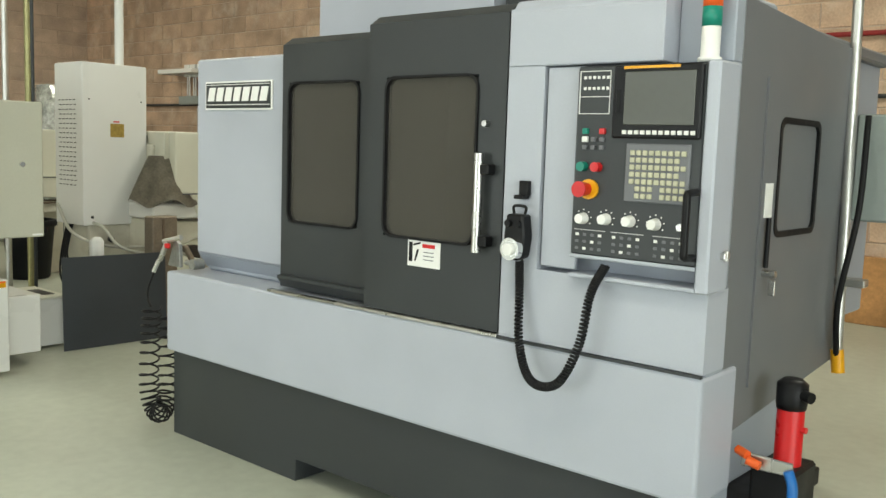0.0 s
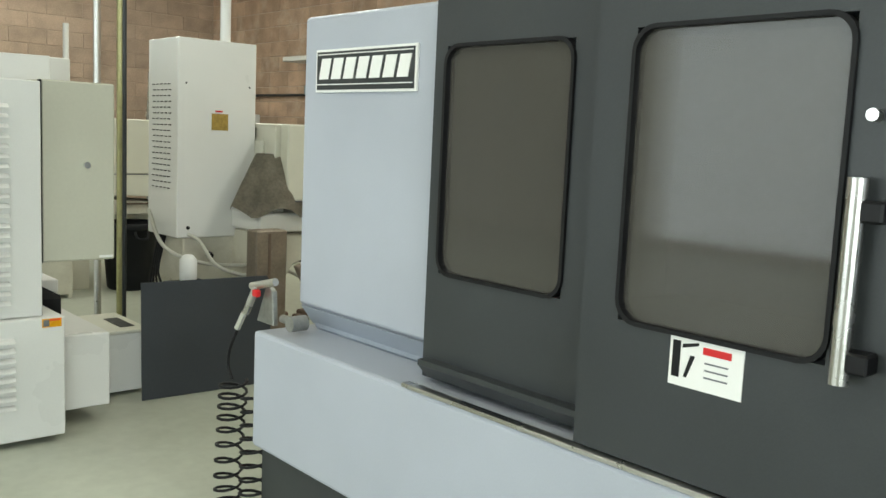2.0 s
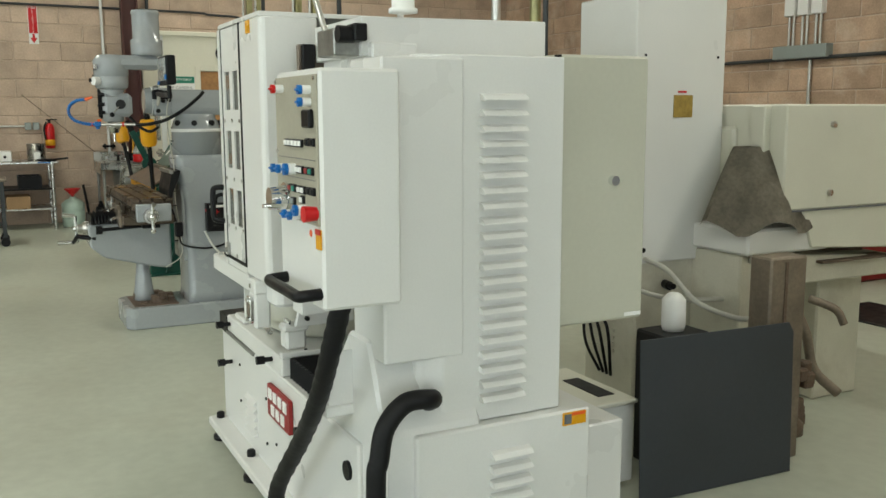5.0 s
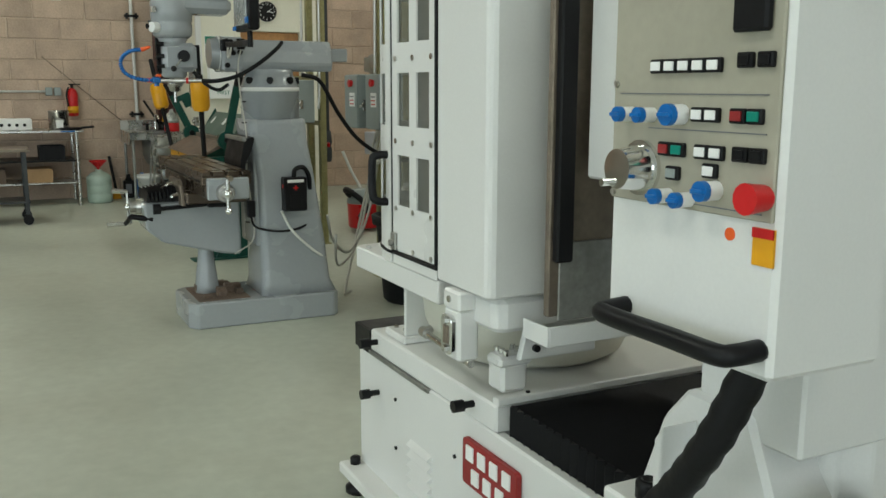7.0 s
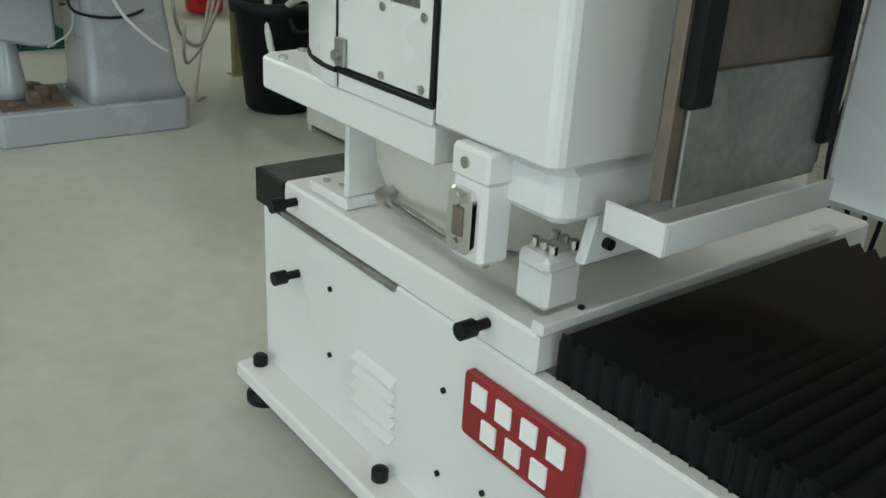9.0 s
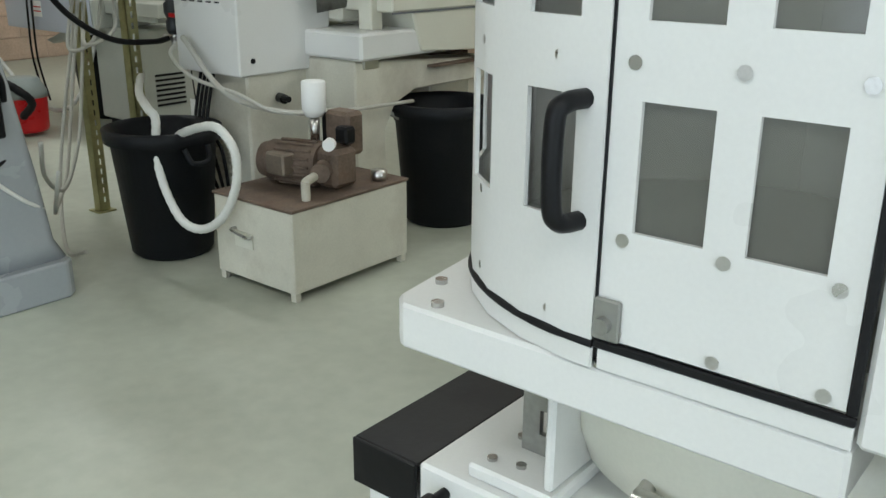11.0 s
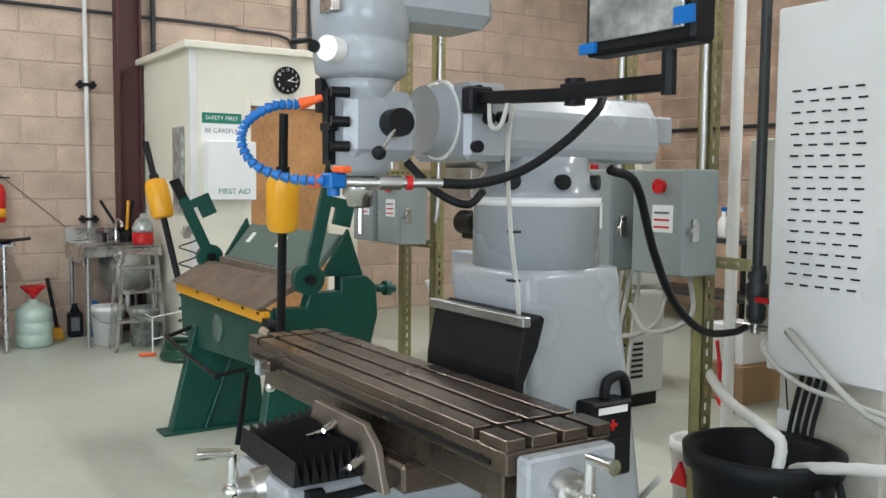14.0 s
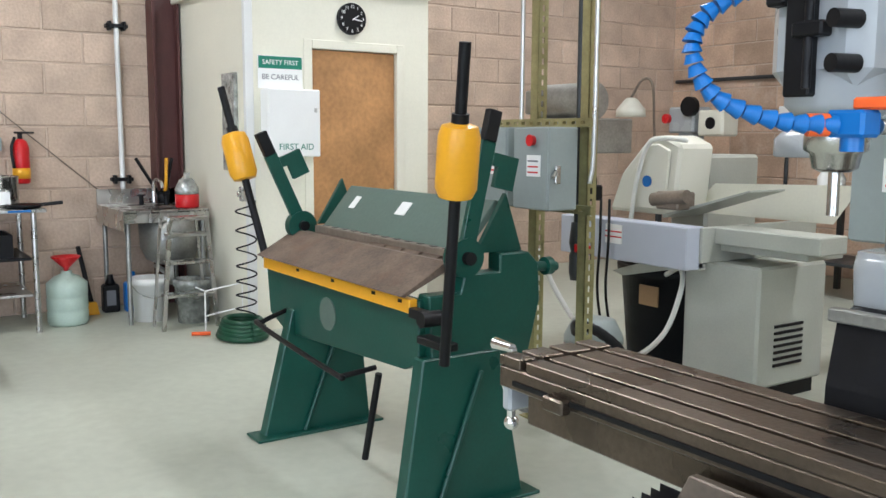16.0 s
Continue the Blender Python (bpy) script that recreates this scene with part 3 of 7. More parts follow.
def signal_tower(x, y, z, scale=1.0):
    t = thing("signal_tower", x, y, z, "signal tower with white base, green and amber lamps", "signal light")
    s = scale
    part("base", lathe(x, y, [(0.034 * s, z), (0.034 * s, z + 0.012), (0.027 * s, z + 0.016), (0.027 * s, z + 0.10 * s)]), LETTER, t)
    part("green_lamp", lathe(x, y, [(0.028 * s, z + 0.10 * s), (0.028 * s, z + 0.155 * s)]), GREENP, t)
    part("amber_lamp", lathe(x, y, [(0.028 * s, z + 0.155 * s), (0.028 * s, z + 0.21 * s)]), ORANGE, t)
    part("red_lamp", lathe(x, y, [(0.028 * s, z + 0.21 * s), (0.028 * s, z + 0.265 * s), (0.01, z + 0.28 * s)]), RED, t)


signal_tower(-1.105, 2.6, 1.728)


def handwheel_pendant():
    p = thing("handwheel_pendant", -1.72, 2.5, 1.1, "black handwheel pendant hanging with coiled cord", "pendant")
    p.location.x += 0.022
    p.location.z -= 0.014
    part("body", prism([(-1.765, 1.19), (-1.755, 1.265), (-1.69, 1.265), (-1.68, 1.19), (-1.69, 1.125), (-1.72, 1.11), (-1.755, 1.125)], "y", 2.50, 2.552, 0.006), BLACK, p)
    part("hanger", hose([(-1.745, 2.53, 1.265), (-1.745, 2.53, 1.29), (-1.70, 2.53, 1.29), (-1.70, 2.53, 1.265)], 0.005), BLACK, p)
    d = part("dial", rod((-1.722, 2.478, 1.152), (-1.722, 2.50, 1.152), 0.037, 0.04, 24), CHROME, p, "silver dial")
    part("dial_hub", rod((-1.722, 2.466, 1.152), (-1.722, 2.479, 1.152), 0.02), LETTER, d)
    for x in (-1.742, -1.703):
        part("selector", rod((x, 2.488, 1.235), (x, 2.502, 1.235), 0.012), RUBBER, p)
    part("hook", join(box(-1.735, -1.70, 2.535, 2.559, 1.325, 1.375, 0.003), box(-1.745, -1.705, 2.52, 2.559, 1.315, 1.328, 0.003)), RUBBER, p)
    part("cord", coil([(-1.715, 2.53, 1.11), (-1.71, 2.53, 1.0), (-1.68, 2.50, 0.84), (-1.60, 2.46, 0.74), (-1.50, 2.46, 0.75), (-1.44, 2.48, 0.88), (-1.42, 2.50, 1.04), (-1.39, 2.53, 1.13)], 0.011, 95, 0.0048), RUBBER, p, "black coiled cord")


handwheel_pendant()


def air_gun():
    g = thing("air_gun", -3.88, 2.6, 0.9, "air blow gun on a bracket with black coiled hose", "air gun")
    part("bracket", prism([(-3.90, 0.835), (-3.79, 0.835), (-3.80, 0.95), (-3.84, 0.97)], "y", 2.60, 2.62), GALV, g)
    part("gun", join(rod((-3.90, 2.58, 0.955), (-3.78, 2.60, 0.985), 0.013), rod((-3.87, 2.58, 0.955), (-3.92, 2.57, 0.86), 0.013)), STEEL, g)
    part("trigger", box(-3.875, -3.845, 2.565, 2.585, 0.925, 0.95, 0.004), RED, g)
    part("regulator", join(rod((-3.78, 2.63, 0.86), (-3.68, 2.63, 0.86), 0.014), rod((-3.69, 2.60, 0.86), (-3.69, 2.66, 0.86), 0.026)), GALV, g)
    part("fitting", rod((-3.93, 2.57, 0.86), (-3.96, 2.56, 0.80), 0.011), CHROME, g)
    part("lead", hose([(-3.955, 2.56, 0.80), (-3.99, 2.55, 0.72), (-4.0, 2.55, 0.66), (-3.97, 2.55, 0.62)], 0.006), RUBBER, g)
    part("coiled_hose", coil([(-3.96, 2.55, 0.62), (-3.975, 2.55, 0.45), (-3.99, 2.55, 0.22), (-3.96, 2.56, 0.10), (-3.90, 2.57, 0.09), (-3.87, 2.58, 0.20), (-3.87, 2.585, 0.40), (-3.88, 2.59, 0.60)], 0.047, 30, 0.0052), RUBBER, g)


air_gun()
j = thing("hydraulic_jack", -0.95, 2.95, 0, "red bottle jack with black cap on the floor", "jack")
part("body", lathe(-0.92, 2.95, [(0.055, 0.0), (0.055, 0.02), (0.042, 0.03), (0.042, 0.70), (0.035, 0.71)]), RED, j)
part("cap", lathe(-0.92, 2.95, [(0.045, 0.68), (0.048, 0.70), (0.048, 0.76), (0.03, 0.775)]), BLACK, j)
part("nozzle", rod((-0.92, 2.95, 0.735), (-0.85, 2.92, 0.73), 0.018), BLACK, j)
part("valve", rod((-0.92, 2.95, 0.62), (-0.865, 2.94, 0.62), 0.01), RED, j)
part("mount", box(-1.0, -0.86, 2.85, 3.05, 0.0, 0.5, 0.01), BLACK, j)
k = thing("clamp", -0.95, 2.83, 0.5, "steel clamp with orange tips and blue grip", "clamp")
part("bar", box(-1.02, -0.86, 2.82, 2.835, 0.50, 0.545, 0.004), STEEL, k)
part("tip", join(rod((-1.03, 2.82, 0.55), (-0.99, 2.80, 0.545), 0.014), rod((-0.99, 2.80, 0.53), (-0.95, 2.80, 0.52), 0.014)), ORANGE, k)
part("grip", hose([(-0.87, 2.82, 0.52), (-0.85, 2.81, 0.47), (-0.85, 2.80, 0.38)], 0.016), BLUE, k)

# ---- rotary surface grinder ----


def rotary_grinder():
    g = thing("rotary_grinder", -6.4, 2.2, 0, "white rotary surface grinder with guard, column and control box", "machine")
    part("bed_front", box(-7.29, -5.60, 1.775, 1.81, 0.08, 0.527, 0.006), WHITE, g)
    part("bed", box(-7.28, -6.36, 1.811, 2.75, 0.08, 0.527, 0.006), WHITE, g)
    part("bed_well", box(-6.359, -5.6, 1.811, 2.75, 0.08, 0.45, 0.006), WHITE, g)
    part("bed_top", box(-7.18, -6.355, 1.773, 2.75, 0.529, 0.602, 0.006), WHITE, g)
    part("bed_seam", box(-7.19, -6.74, 1.768, 1.78, 0.515, 0.528, 0.001), GALV, g)
    part("skid", box(-7.31, -5.5, 1.70, 1.85, 0.062, 0.102, 0.006), WHITE, g)
    for x in (-7.265, -6.73, -5.75):
        part("levelling_foot", lathe(x, 1.76, [(0.05, 0), (0.05, 0.018), (0.03, 0.03), (0.02, 0.07)]), BLACK, g)
        part("foot_bolt", lathe(x, 1.745, [(0.018, 0.10), (0.018, 0.125), (0.012, 0.13)], 16), BLACK, g)
    for x, z in ((-7.126, 0.57), (-7.121, 0.40), (-6.472, 0.572), (-6.02, 0.44)):
        part("stud_bolt", join(rod((x, 1.73, z), (x, 1.776, z), 0.0095), rod((x, 1.712, z), (x, 1.742, z), 0.016)), BLACK, g)
    for x, z in ((-6.577, 0.385), (-6.194, 0.371), (-6.98, 0.42), (-6.98, 0.26), (-6.58, 0.2), (-6.45, 0.24)):
        part("screw", rod((x, 1.770, z), (x, 1.777, z), 0.006), BLACK, g)
    for i in range(5):
        z = 0.33 - i * 0.033
        part("bed_louvre", prism([(1.776, z), (1.758, z - 0.016), (1.776, z - 0.022)], "x", -6.87, -6.725, 0), WHITE, g)
    s = part("maker_plate", prism(rounded(-6.503, -6.228, 0.347, 0.475, 0.010, 2), "y", 1.758, 1.774, 0.002), SIGNRED, g, "dark red plate with raised white marks")
    for r, n in ((0, 4), (1, 3)):
        for i in range(n):
            x = -6.478 + r * 0.03 + i * 0.062
            z = 0.420 - r * 0.058
            part("raised_mark", box(x, x + 0.038, 1.753, 1.759, z, z + 0.042, 0.002), LETTER, s)
    # bellows way cover
    zig = []
    n = 30
    for i in range(n + 1):
        zig.append((-6.345 + i * 0.487 / n, 0.588 + (0.018 if i % 2 else 0)))
    part("bellows", prism(zig + [(-5.858, 0.46), (-6.345, 0.46)], "y", 1.812, 2.60, 0), RUBBER, g, "black pleated bellows")
    for i in range(n // 2):
        x = -6.345 + (2 * i + 1) * 0.487 / n
        part("pleat", prism([(x - 0.012, 1.813), (x, 1.798), (x + 0.012, 1.813)], "z", 0.528, 0.604, 0), RUBBER, g)
    part("bellows_edge", box(-6.375, -6.347, 1.774, 2.60, 0.602, 0.622, 0.003), WHITE, g)
    part("edge_screw", rod((-6.361, 1.87, 0.622), (-6.361, 1.87, 0.626), 0.006), BLACK, g)
    part("end_guard", join(box(-7.318, -7.184, 1.771, 1.777, 0.512, 0.594, 0.002), box(-7.318, -7.184, 1.778, 2.6, 0.588, 0.594, 0.002), box(-7.318, -7.312, 1.778, 2.6, 0.529, 0.588, 0.002)), BLACK, g, "black sheet end guard")
    # saddle and drum under the guard
    part("drum", lathe(-6.78, 2.13, [(0.24, 0.605), (0.285, 0.63), (0.315, 0.70), (0.33, 0.82)], 48), CREAM, g)
    part("drum_skirt", prism([(-6.52, 1.745), (-6.33, 1.745), (-6.31, 1.765), (-6.31, 2.05), (-6.52, 2.05)], "z", 0.80, 0.884, 0.012), WHITE, g)
    part("rail", join(rod((-6.83, 1.80, 0.675), (-6.49, 1.775, 0.672), 0.010), rod((-6.835, 1.80, 0.675), (-6.80, 1.798, 0.675), 0.016), rod((-6.83, 1.80, 0.675), (-6.83, 1.86, 0.69), 0.011)), STEEL, g)
    part("gauge_post", join(box(-6.50, -6.42, 1.70, 1.76, 0.705, 0.84, 0.008), box(-6.502, -6.416, 1.698, 1.772, 0.835, 0.886, 0.006)), WHITE, g)
    part("post_screw", rod((-6.465, 1.694, 0.862), (-6.465, 1.70, 0.862), 0.009), STEEL, g)
    og = part("oil_gauge", prism(rounded(-6.49, -6.432, 0.722, 0.824, 0.016, 4), "y", 1.686, 1.70, 0.002), CHROME, g, "chrome oil sight gauge")
    part("gauge_glass", box(-6.472, -6.450, 1.682, 1.687, 0.75, 0.797, 0.003), BROWNST, og)
    for z in (0.737, 0.809):
        part("gauge_nut", rod((-6.461, 1.678, z), (-6.461, 1.687, z), 0.010, seg=6), CHROME, og)
    part("bracket_base", box(-7.10, -6.95, 1.79, 1.93, 0.602, 0.626, 0.005), WHITE, g)
    for x, y in ((-7.075, 1.82), (-7.075, 1.90), (-7.03, 1.83)):
        part("cap_screw", rod((x, y, 0.626), (x, y, 0.631), 0.008), STEEL, g)
    part("bracket", pierced(-7.06, -6.975, 0.626, 0.82, [(-7.03, -7.01, 0.66, 0.70), (-7.03, -7.01, 0.74, 0.79)], "y", 1.875, 1.885), GALV, g)
    part("bracket_web", box(-6.975, -6.96, 1.80, 1.93, 0.626, 0.82, 0.004), WHITE, g)
    part("clamp_block", join(box(-6.45, -6.375, 1.80, 1.88, 0.622, 0.70, 0.01), box(-6.44, -6.37, 1.79, 1.89, 0.69, 0.72, 0.012)), WHITE, g)
    for x in (-6.425, -6.403, -6.383):
        for y in (1.815, 1.86):
            part("cap_screw", rod((x, y, 0.72), (x, y, 0.735), 0.008), CHROME, g)
    part("gusset", prism([(1.82, 0.72), (2.05, 0.72), (2.05, 0.86), (1.90, 0.86), (1.84, 0.80)], "x", -6.345, -6.325, 0.004), WHITE, g)
    for z in (0.75, 0.78):
        part("gusset_bolt", rod((-6.325, 1.865, z), (-6.312, 1.865, z), 0.009), BLACK, g)
    part("tray", prism([(-7.165, 1.72), (-6.577, 1.72), (-6.577, 2.45), (-7.19, 2.45), (-7.225, 2.42), (-7.225, 2.0), (-7.19, 1.745)], "z", 0.818, 0.884, 0.005), WHITE, g, "white splash tray")
    for x, y in ((-7.17, 1.815), (-7.12, 1.745), (-6.86, 1.728)):
        part("tray_screw", rod((x, y, 0.884), (x, y, 0.891), 0.009), STEEL, g)
    part("side_chute", join(box(-6.28, -6.172, 1.80, 1.806, 0.797, 0.845, 0.002), box(-6.178, -6.172, 1.806, 2.25, 0.797, 0.845, 0.002), box(-6.28, -6.178, 1.806, 2.25, 0.797, 0.803, 0)), WHITE, g, "white sheet-metal coolant chute")
    # guard: round at one end, square at the other
    R, cx, cy = 0.345, -6.866, 2.063
    zs = [0.886, 1.056, 1.198, 1.279, 1.424, 1.505, 1.65, 1.815]
    win_z = {1, 3, 5}
    angles = [270, 264, 251.5, 238, 225, 213, 200, 188, 176, 165, 150, 130, 110, 90]
    bm = bmesh.new()
    panes = []
    for j in range(len(zs) - 1):
        for i in range(len(angles) - 1):
            corners = []
            for a, z in ((angles[i], zs[j]), (angles[i + 1], zs[j]), (angles[i + 1], zs[j + 1]), (angles[i], zs[j + 1])):
                corners.append((cx + R * math.cos(radians(a)), cy + R * math.sin(radians(a)), z))
            if j in win_z and i in (1, 3, 5, 7):
                panes.append(corners)
                continue
            bm.faces.new([bm.verts.new(c) for c in corners])
    bmesh.ops.remove_doubles(bm, verts=bm.verts, dist=0.0005)
    bmesh.ops.solidify(bm, geom=bm.faces[:], thickness=0.006)
    sg = part("curved_guard", smooth(bm, 30), WHITE, g, "white curved guard with window openings")
    for c in panes:
        b2 = bmesh.new()
        b2.faces.new([b2.verts.new(Vector(q) + Vector((cx - q[0], cy - q[1], 0)) * 0.02) for q in c])
        bmesh.ops.solidify(b2, geom=b2.faces[:], thickness=0.003)
        part("pane", b2, CLEAR, sg).visible_shadow = False
    holes = [(x, x + 0.08, z0, z1) for x in (-6.828, -6.704) for z0, z1 in ((1.056, 1.198), (1.279, 1.424), (1.505, 1.65))]
    fd = part("front_door", pierced(-6.863, -6.588, 0.925, 1.815, holes, "y", cy - R, cy - R + 0.006), WHITE, g, "white guard door with window openings")
    for h in holes:
        part("pane", box(h[0] - 0.004, h[1] + 0.004, cy - R + 0.008, cy - R + 0.011, h[2] - 0.004, h[3] + 0.004, 0), CLEAR, fd).visible_shadow = False
    for x in (-6.838, -6.724, -6.610):
        for z in (1.046, 1.237, 1.463, 0.935):
            part("rivet", rod((x, cy - R - 0.003, z), (x, cy - R + 0.002, z), 0.008, 0.006, 10), STEEL, fd)
    for a in (259, 231, 206):
        for z in (1.046, 1.237, 1.463, 0.94):
            u = Vector((math.cos(radians(a)), math.sin(radians(a)), 0))
            q = Vector((cx, cy, z)) + u * R
            part("rivet", rod(q, q + u * 0.004, 0.008, 0.006, 10), STEEL, sg)
    part("door_gasket", join(box(-6.866, -6.577, cy - R - 0.004, cy - R + 0.004, 0.911, 0.922, 0.002), box(-6.587, -6.577, cy - R - 0.004, cy - R + 0.004, 0.9225, 1.82, 0.002), box(-6.868, -6.863, cy - R - 0.003, cy - R + 0.006, 0.9225, 1.815, 0)), RUBBER, g)
    part("round_gasket", hose([(cx + (R + 0.004) * math.cos(radians(a)), cy + (R + 0.004) * math.sin(radians(a)), 0.916 - 0.024 * max(0, (225 - a) / 45)) for a in range(170, 271, 10)], 0.006, 6, 2), RUBBER, g)
    part("door_lip", box(-6.86, -6.578, cy - R - 0.001, cy - R + 0.005, 0.885, 0.911, 0.001), WHITE, g)
    part("guard_handle", hose([(-6.892, cy - R, 1.195), (-6.898, cy - R - 0.035, 1.193), (-6.903, cy - R - 0.046, 1.175), (-6.903, cy - R - 0.046, 1.085), (-6.898, cy - R - 0.035, 1.062), (-6.892, cy - R, 1.058)], 0.0115, 10), BLACK, g, "black pull handle")
    part("hinge", join(box(-6.865, -6.832, cy - R - 0.008, cy - R, 0.925, 0.975, 0.002), rod((-6.85, cy - R - 0.018, 0.945), (-6.85, cy - R, 0.945), 0.010)), GALV, g)
    part("guard_body", prism([(-6.575, 1.717), (-6.318, 1.717), (-6.303, 1.732), (-6.303, 1.925), (-6.35, 1.925), (-6.35, 1.77), (-6.575, 1.77)], "z", 0.888, 1.82, 0.006), WHITE, g)
    part("guard_top", prism([(-6.866, cy - R), (-6.31, cy - R), (-6.31, cy + R)] + [(cx + R * math.cos(radians(a)), cy + R * math.sin(radians(a))) for a in range(90, 271, 12)], "z", 1.8205, 1.836, 0.002), WHITE, g)
    part("guard_back", box(-6.866, -6.31, cy + R - 0.01, cy + R, 0.886, 1.819, 0.002), WHITE, g)
    part("table", lathe(cx, cy, [(0.30, 0.886), (0.30, 0.96), (0.29, 0.965), (0.02, 0.967)], 40), GALV, g)
    part("caution_sticker", box(-6.47, -6.42, 1.713, 1.7165, 1.77, 1.815, 0), YELLOW, g)
    # column
    part("slide_strip", box(-6.215, -6.185, 1.83, 1.875, 0.99, 1.72, 0.004), RUBBER, g)
    part("slide_strip", box(-6.215, -6.185, 2.165, 2.195, 0.90, 1.72, 0.004), RUBBER, g)
    part("slide_cover", box(-6.225, -6.205, 1.82, 2.20, 0.86, 1.72, 0.003), BROWNST, g, "dark telescoping way cover")
    part("splash_plate", box(-6.2045, -6.198, 1.845, 2.18, 0.85, 1.035, 0.002), GALV, g)
    part("head_box", box(-6.18, -5.75, 1.90, 2.05, 1.183, 1.70, 0.006), WHITE, g)
    part("column", box(-6.19, -5.62, 2.20, 2.37, 0.80, 1.66, 0.01), WHITE, g)
    part("column_front", box(-5.74, -5.62, 2.05, 2.199, 0.80, 1.66, 0.006), WHITE, g)
    part("column_foot", prism([(-5.857, 0.10), (-5.44, 0.10), (-5.44, 0.60), (-5.55, 0.85), (-5.70, 0.85), (-5.765, 0.775), (-5.857, 0.535)], "y", 1.79, 2.1, 0.01), WHITE, g)
    part("foot_lug", join(box(-5.82, -5.67, 1.70, 1.80, 0.595, 0.632, 0.006), prism([(-5.69, 0.632), (-5.67, 0.632), (-5.67, 0.80), (-5.69, 0.77)], "y", 1.71, 1.80, 0.003)), WHITE, g)
    part("lug_bolt", lathe(-5.74, 1.745, [(0.024, 0.632), (0.024, 0.662), (0.018, 0.667), (0.012, 0.667), (0.012, 0.655)], 20), BLACK, g)
    for x, z in ((-5.68, 0.42), (-5.62, 0.25)):
        part("eye_plug", rod((x, 1.765, z), (x, 1.792, z), 0.03), BLACK, g)
    part("neck", box(-5.68, -5.45, 1.801, 2.049, 0.80, 1.64, 0.006), WHITE, g)
    part("top_cover", prism([(1.88, 1.66), (1.88, 1.775), (2.53, 1.785), (2.53, 1.66)], "x", -6.2, -5.78), WHITE, g)
    # louvred rear cabinet
    c = part("louvred_cabinet", prism([(-5.455, 1.985), (-5.455, 2.385), (-5.80, 2.385), (-5.80, 1.915), (-5.50, 1.915), (-5.48, 1.93)], "z", 0.592, 1.650, 0.004), WHITE, g, "white louvred cabinet")
    for i in range(21):
        z = 1.545 - i * 0.0435
        part("louvre", prism([(-5.456, z), (-5.436, z - 0.006), (-5.424, z - 0.018), (-5.424, z - 0.022), (-5.456, z - 0.020)], "y", 2.10, 2.245, 0), WHITE, c)
    lc = part("lower_cabinet", box(-5.80, -5.415, 1.88, 2.472, 0.03, 0.59, 0.006), WHITE, g)
    for i in range(8):
        z = 0.51 - i * 0.0435
        part("louvre", prism([(-5.416, z), (-5.396, z - 0.006), (-5.384, z - 0.018), (-5.384, z - 0.022), (-5.416, z - 0.020)], "y", 2.115, 2.25, 0), WHITE, lc)
    part("rating_sticker", box(-5.416, -5.412, 2.37, 2.455, 0.545, 0.585, 0), YELLOW, lc)
    part("sticker_picture", box(-5.4125, -5.410, 2.375, 2.40, 0.55, 0.58, 0), SIDE, lc)
    part("sticker_band", box(-5.4125, -5.410, 2.402, 2.45, 0.574, 0.583, 0), ORANGE, lc)
    eb = part("electrical_box", box(-5.80, -5.50, 2.40, 2.735, 0.83, 1.662, 0.008), BEIGE, g, "beige electrical box")
    part("box_gap", box(-5.52, -5.497, 2.392, 2.402, 0.83, 1.66, 0), BLACK, eb)
    part("lock", rod((-5.502, 2.60, 1.28), (-5.48, 2.60, 1.28), 0.015), CHROME, eb)
    part("box_tag", box(-5.4995, -5.4975, 2.66, 2.725, 0.84, 0.852, 0), LETTER, eb)
    # control box
    p = part("control_box", box(-5.675, -5.325, 1.585, 1.80, 1.0, 1.60, 0.008), WHITE, g, "white control box with taupe panel")
    part("panel_plate", box(-5.668, -5.333, 1.579, 1.586, 1.213, 1.585, 0.002), PANEL, p)
    for x, z in ((-5.66, 1.222), (-5.66, 1.39), (-5.66, 1.575), (-5.342, 1.575)):
        part("panel_screw", rod((x, 1.575, z), (x, 1.580, z), 0.005), STEEL, p)
    for x0, x1, z in ((-5.65, -5.35, 1.375), (-5.58, -5.35, 1.325), (-5.56, -5.35, 1.222)):
        part("panel_line", box(x0, x1, 1.5775, 1.5795, z, z + 0.0015, 0), SIDE, p)
    for x, z, q in ((-5.649, 1.345, 1), (-5.601, 1.345, 1), (-5.537, 1.347, 1.35), (-5.558, 1.229, 1), (-5.513, 1.228, 1), (-5.462, 1.246, 1.25), (-5.375, 1.548, 1), (-5.375, 1.518, 1), (-5.60, 1.555, 1)):
        x += 0.028 if z < 1.5 else 0.0
        kb = part("selector_knob", rod((x, 1.556, z), (x, 1.580, z), 0.011 * q), LETTER, p, "white and blue selector knob")
        part("knob_cap", join(rod((x, 1.547, z), (x, 1.557, z), 0.0115 * q), box(x - 0.010 * q, x + 0.010 * q, 1.542, 1.549, z - 0.003, z + 0.003, 0.001)), RED if z > 1.55 else BLUE, kb)
    part("handwheel", join(rod((-5.592, 1.530, 1.265), (-5.592, 1.578, 1.265), 0.030, 0.036, 28), rod((-5.592, 1.572, 1.265), (-5.592, 1.580, 1.265), 0.042, 0.042, 28), rod((-5.612, 1.518, 1.243), (-5.612, 1.535, 1.243), 0.006)), CHROME, p, "chrome handwheel")
    part("emergency_stop", rod((-5.348, 1.545, 1.245), (-5.348, 1.580, 1.245), 0.021, 0.017), RED, p)
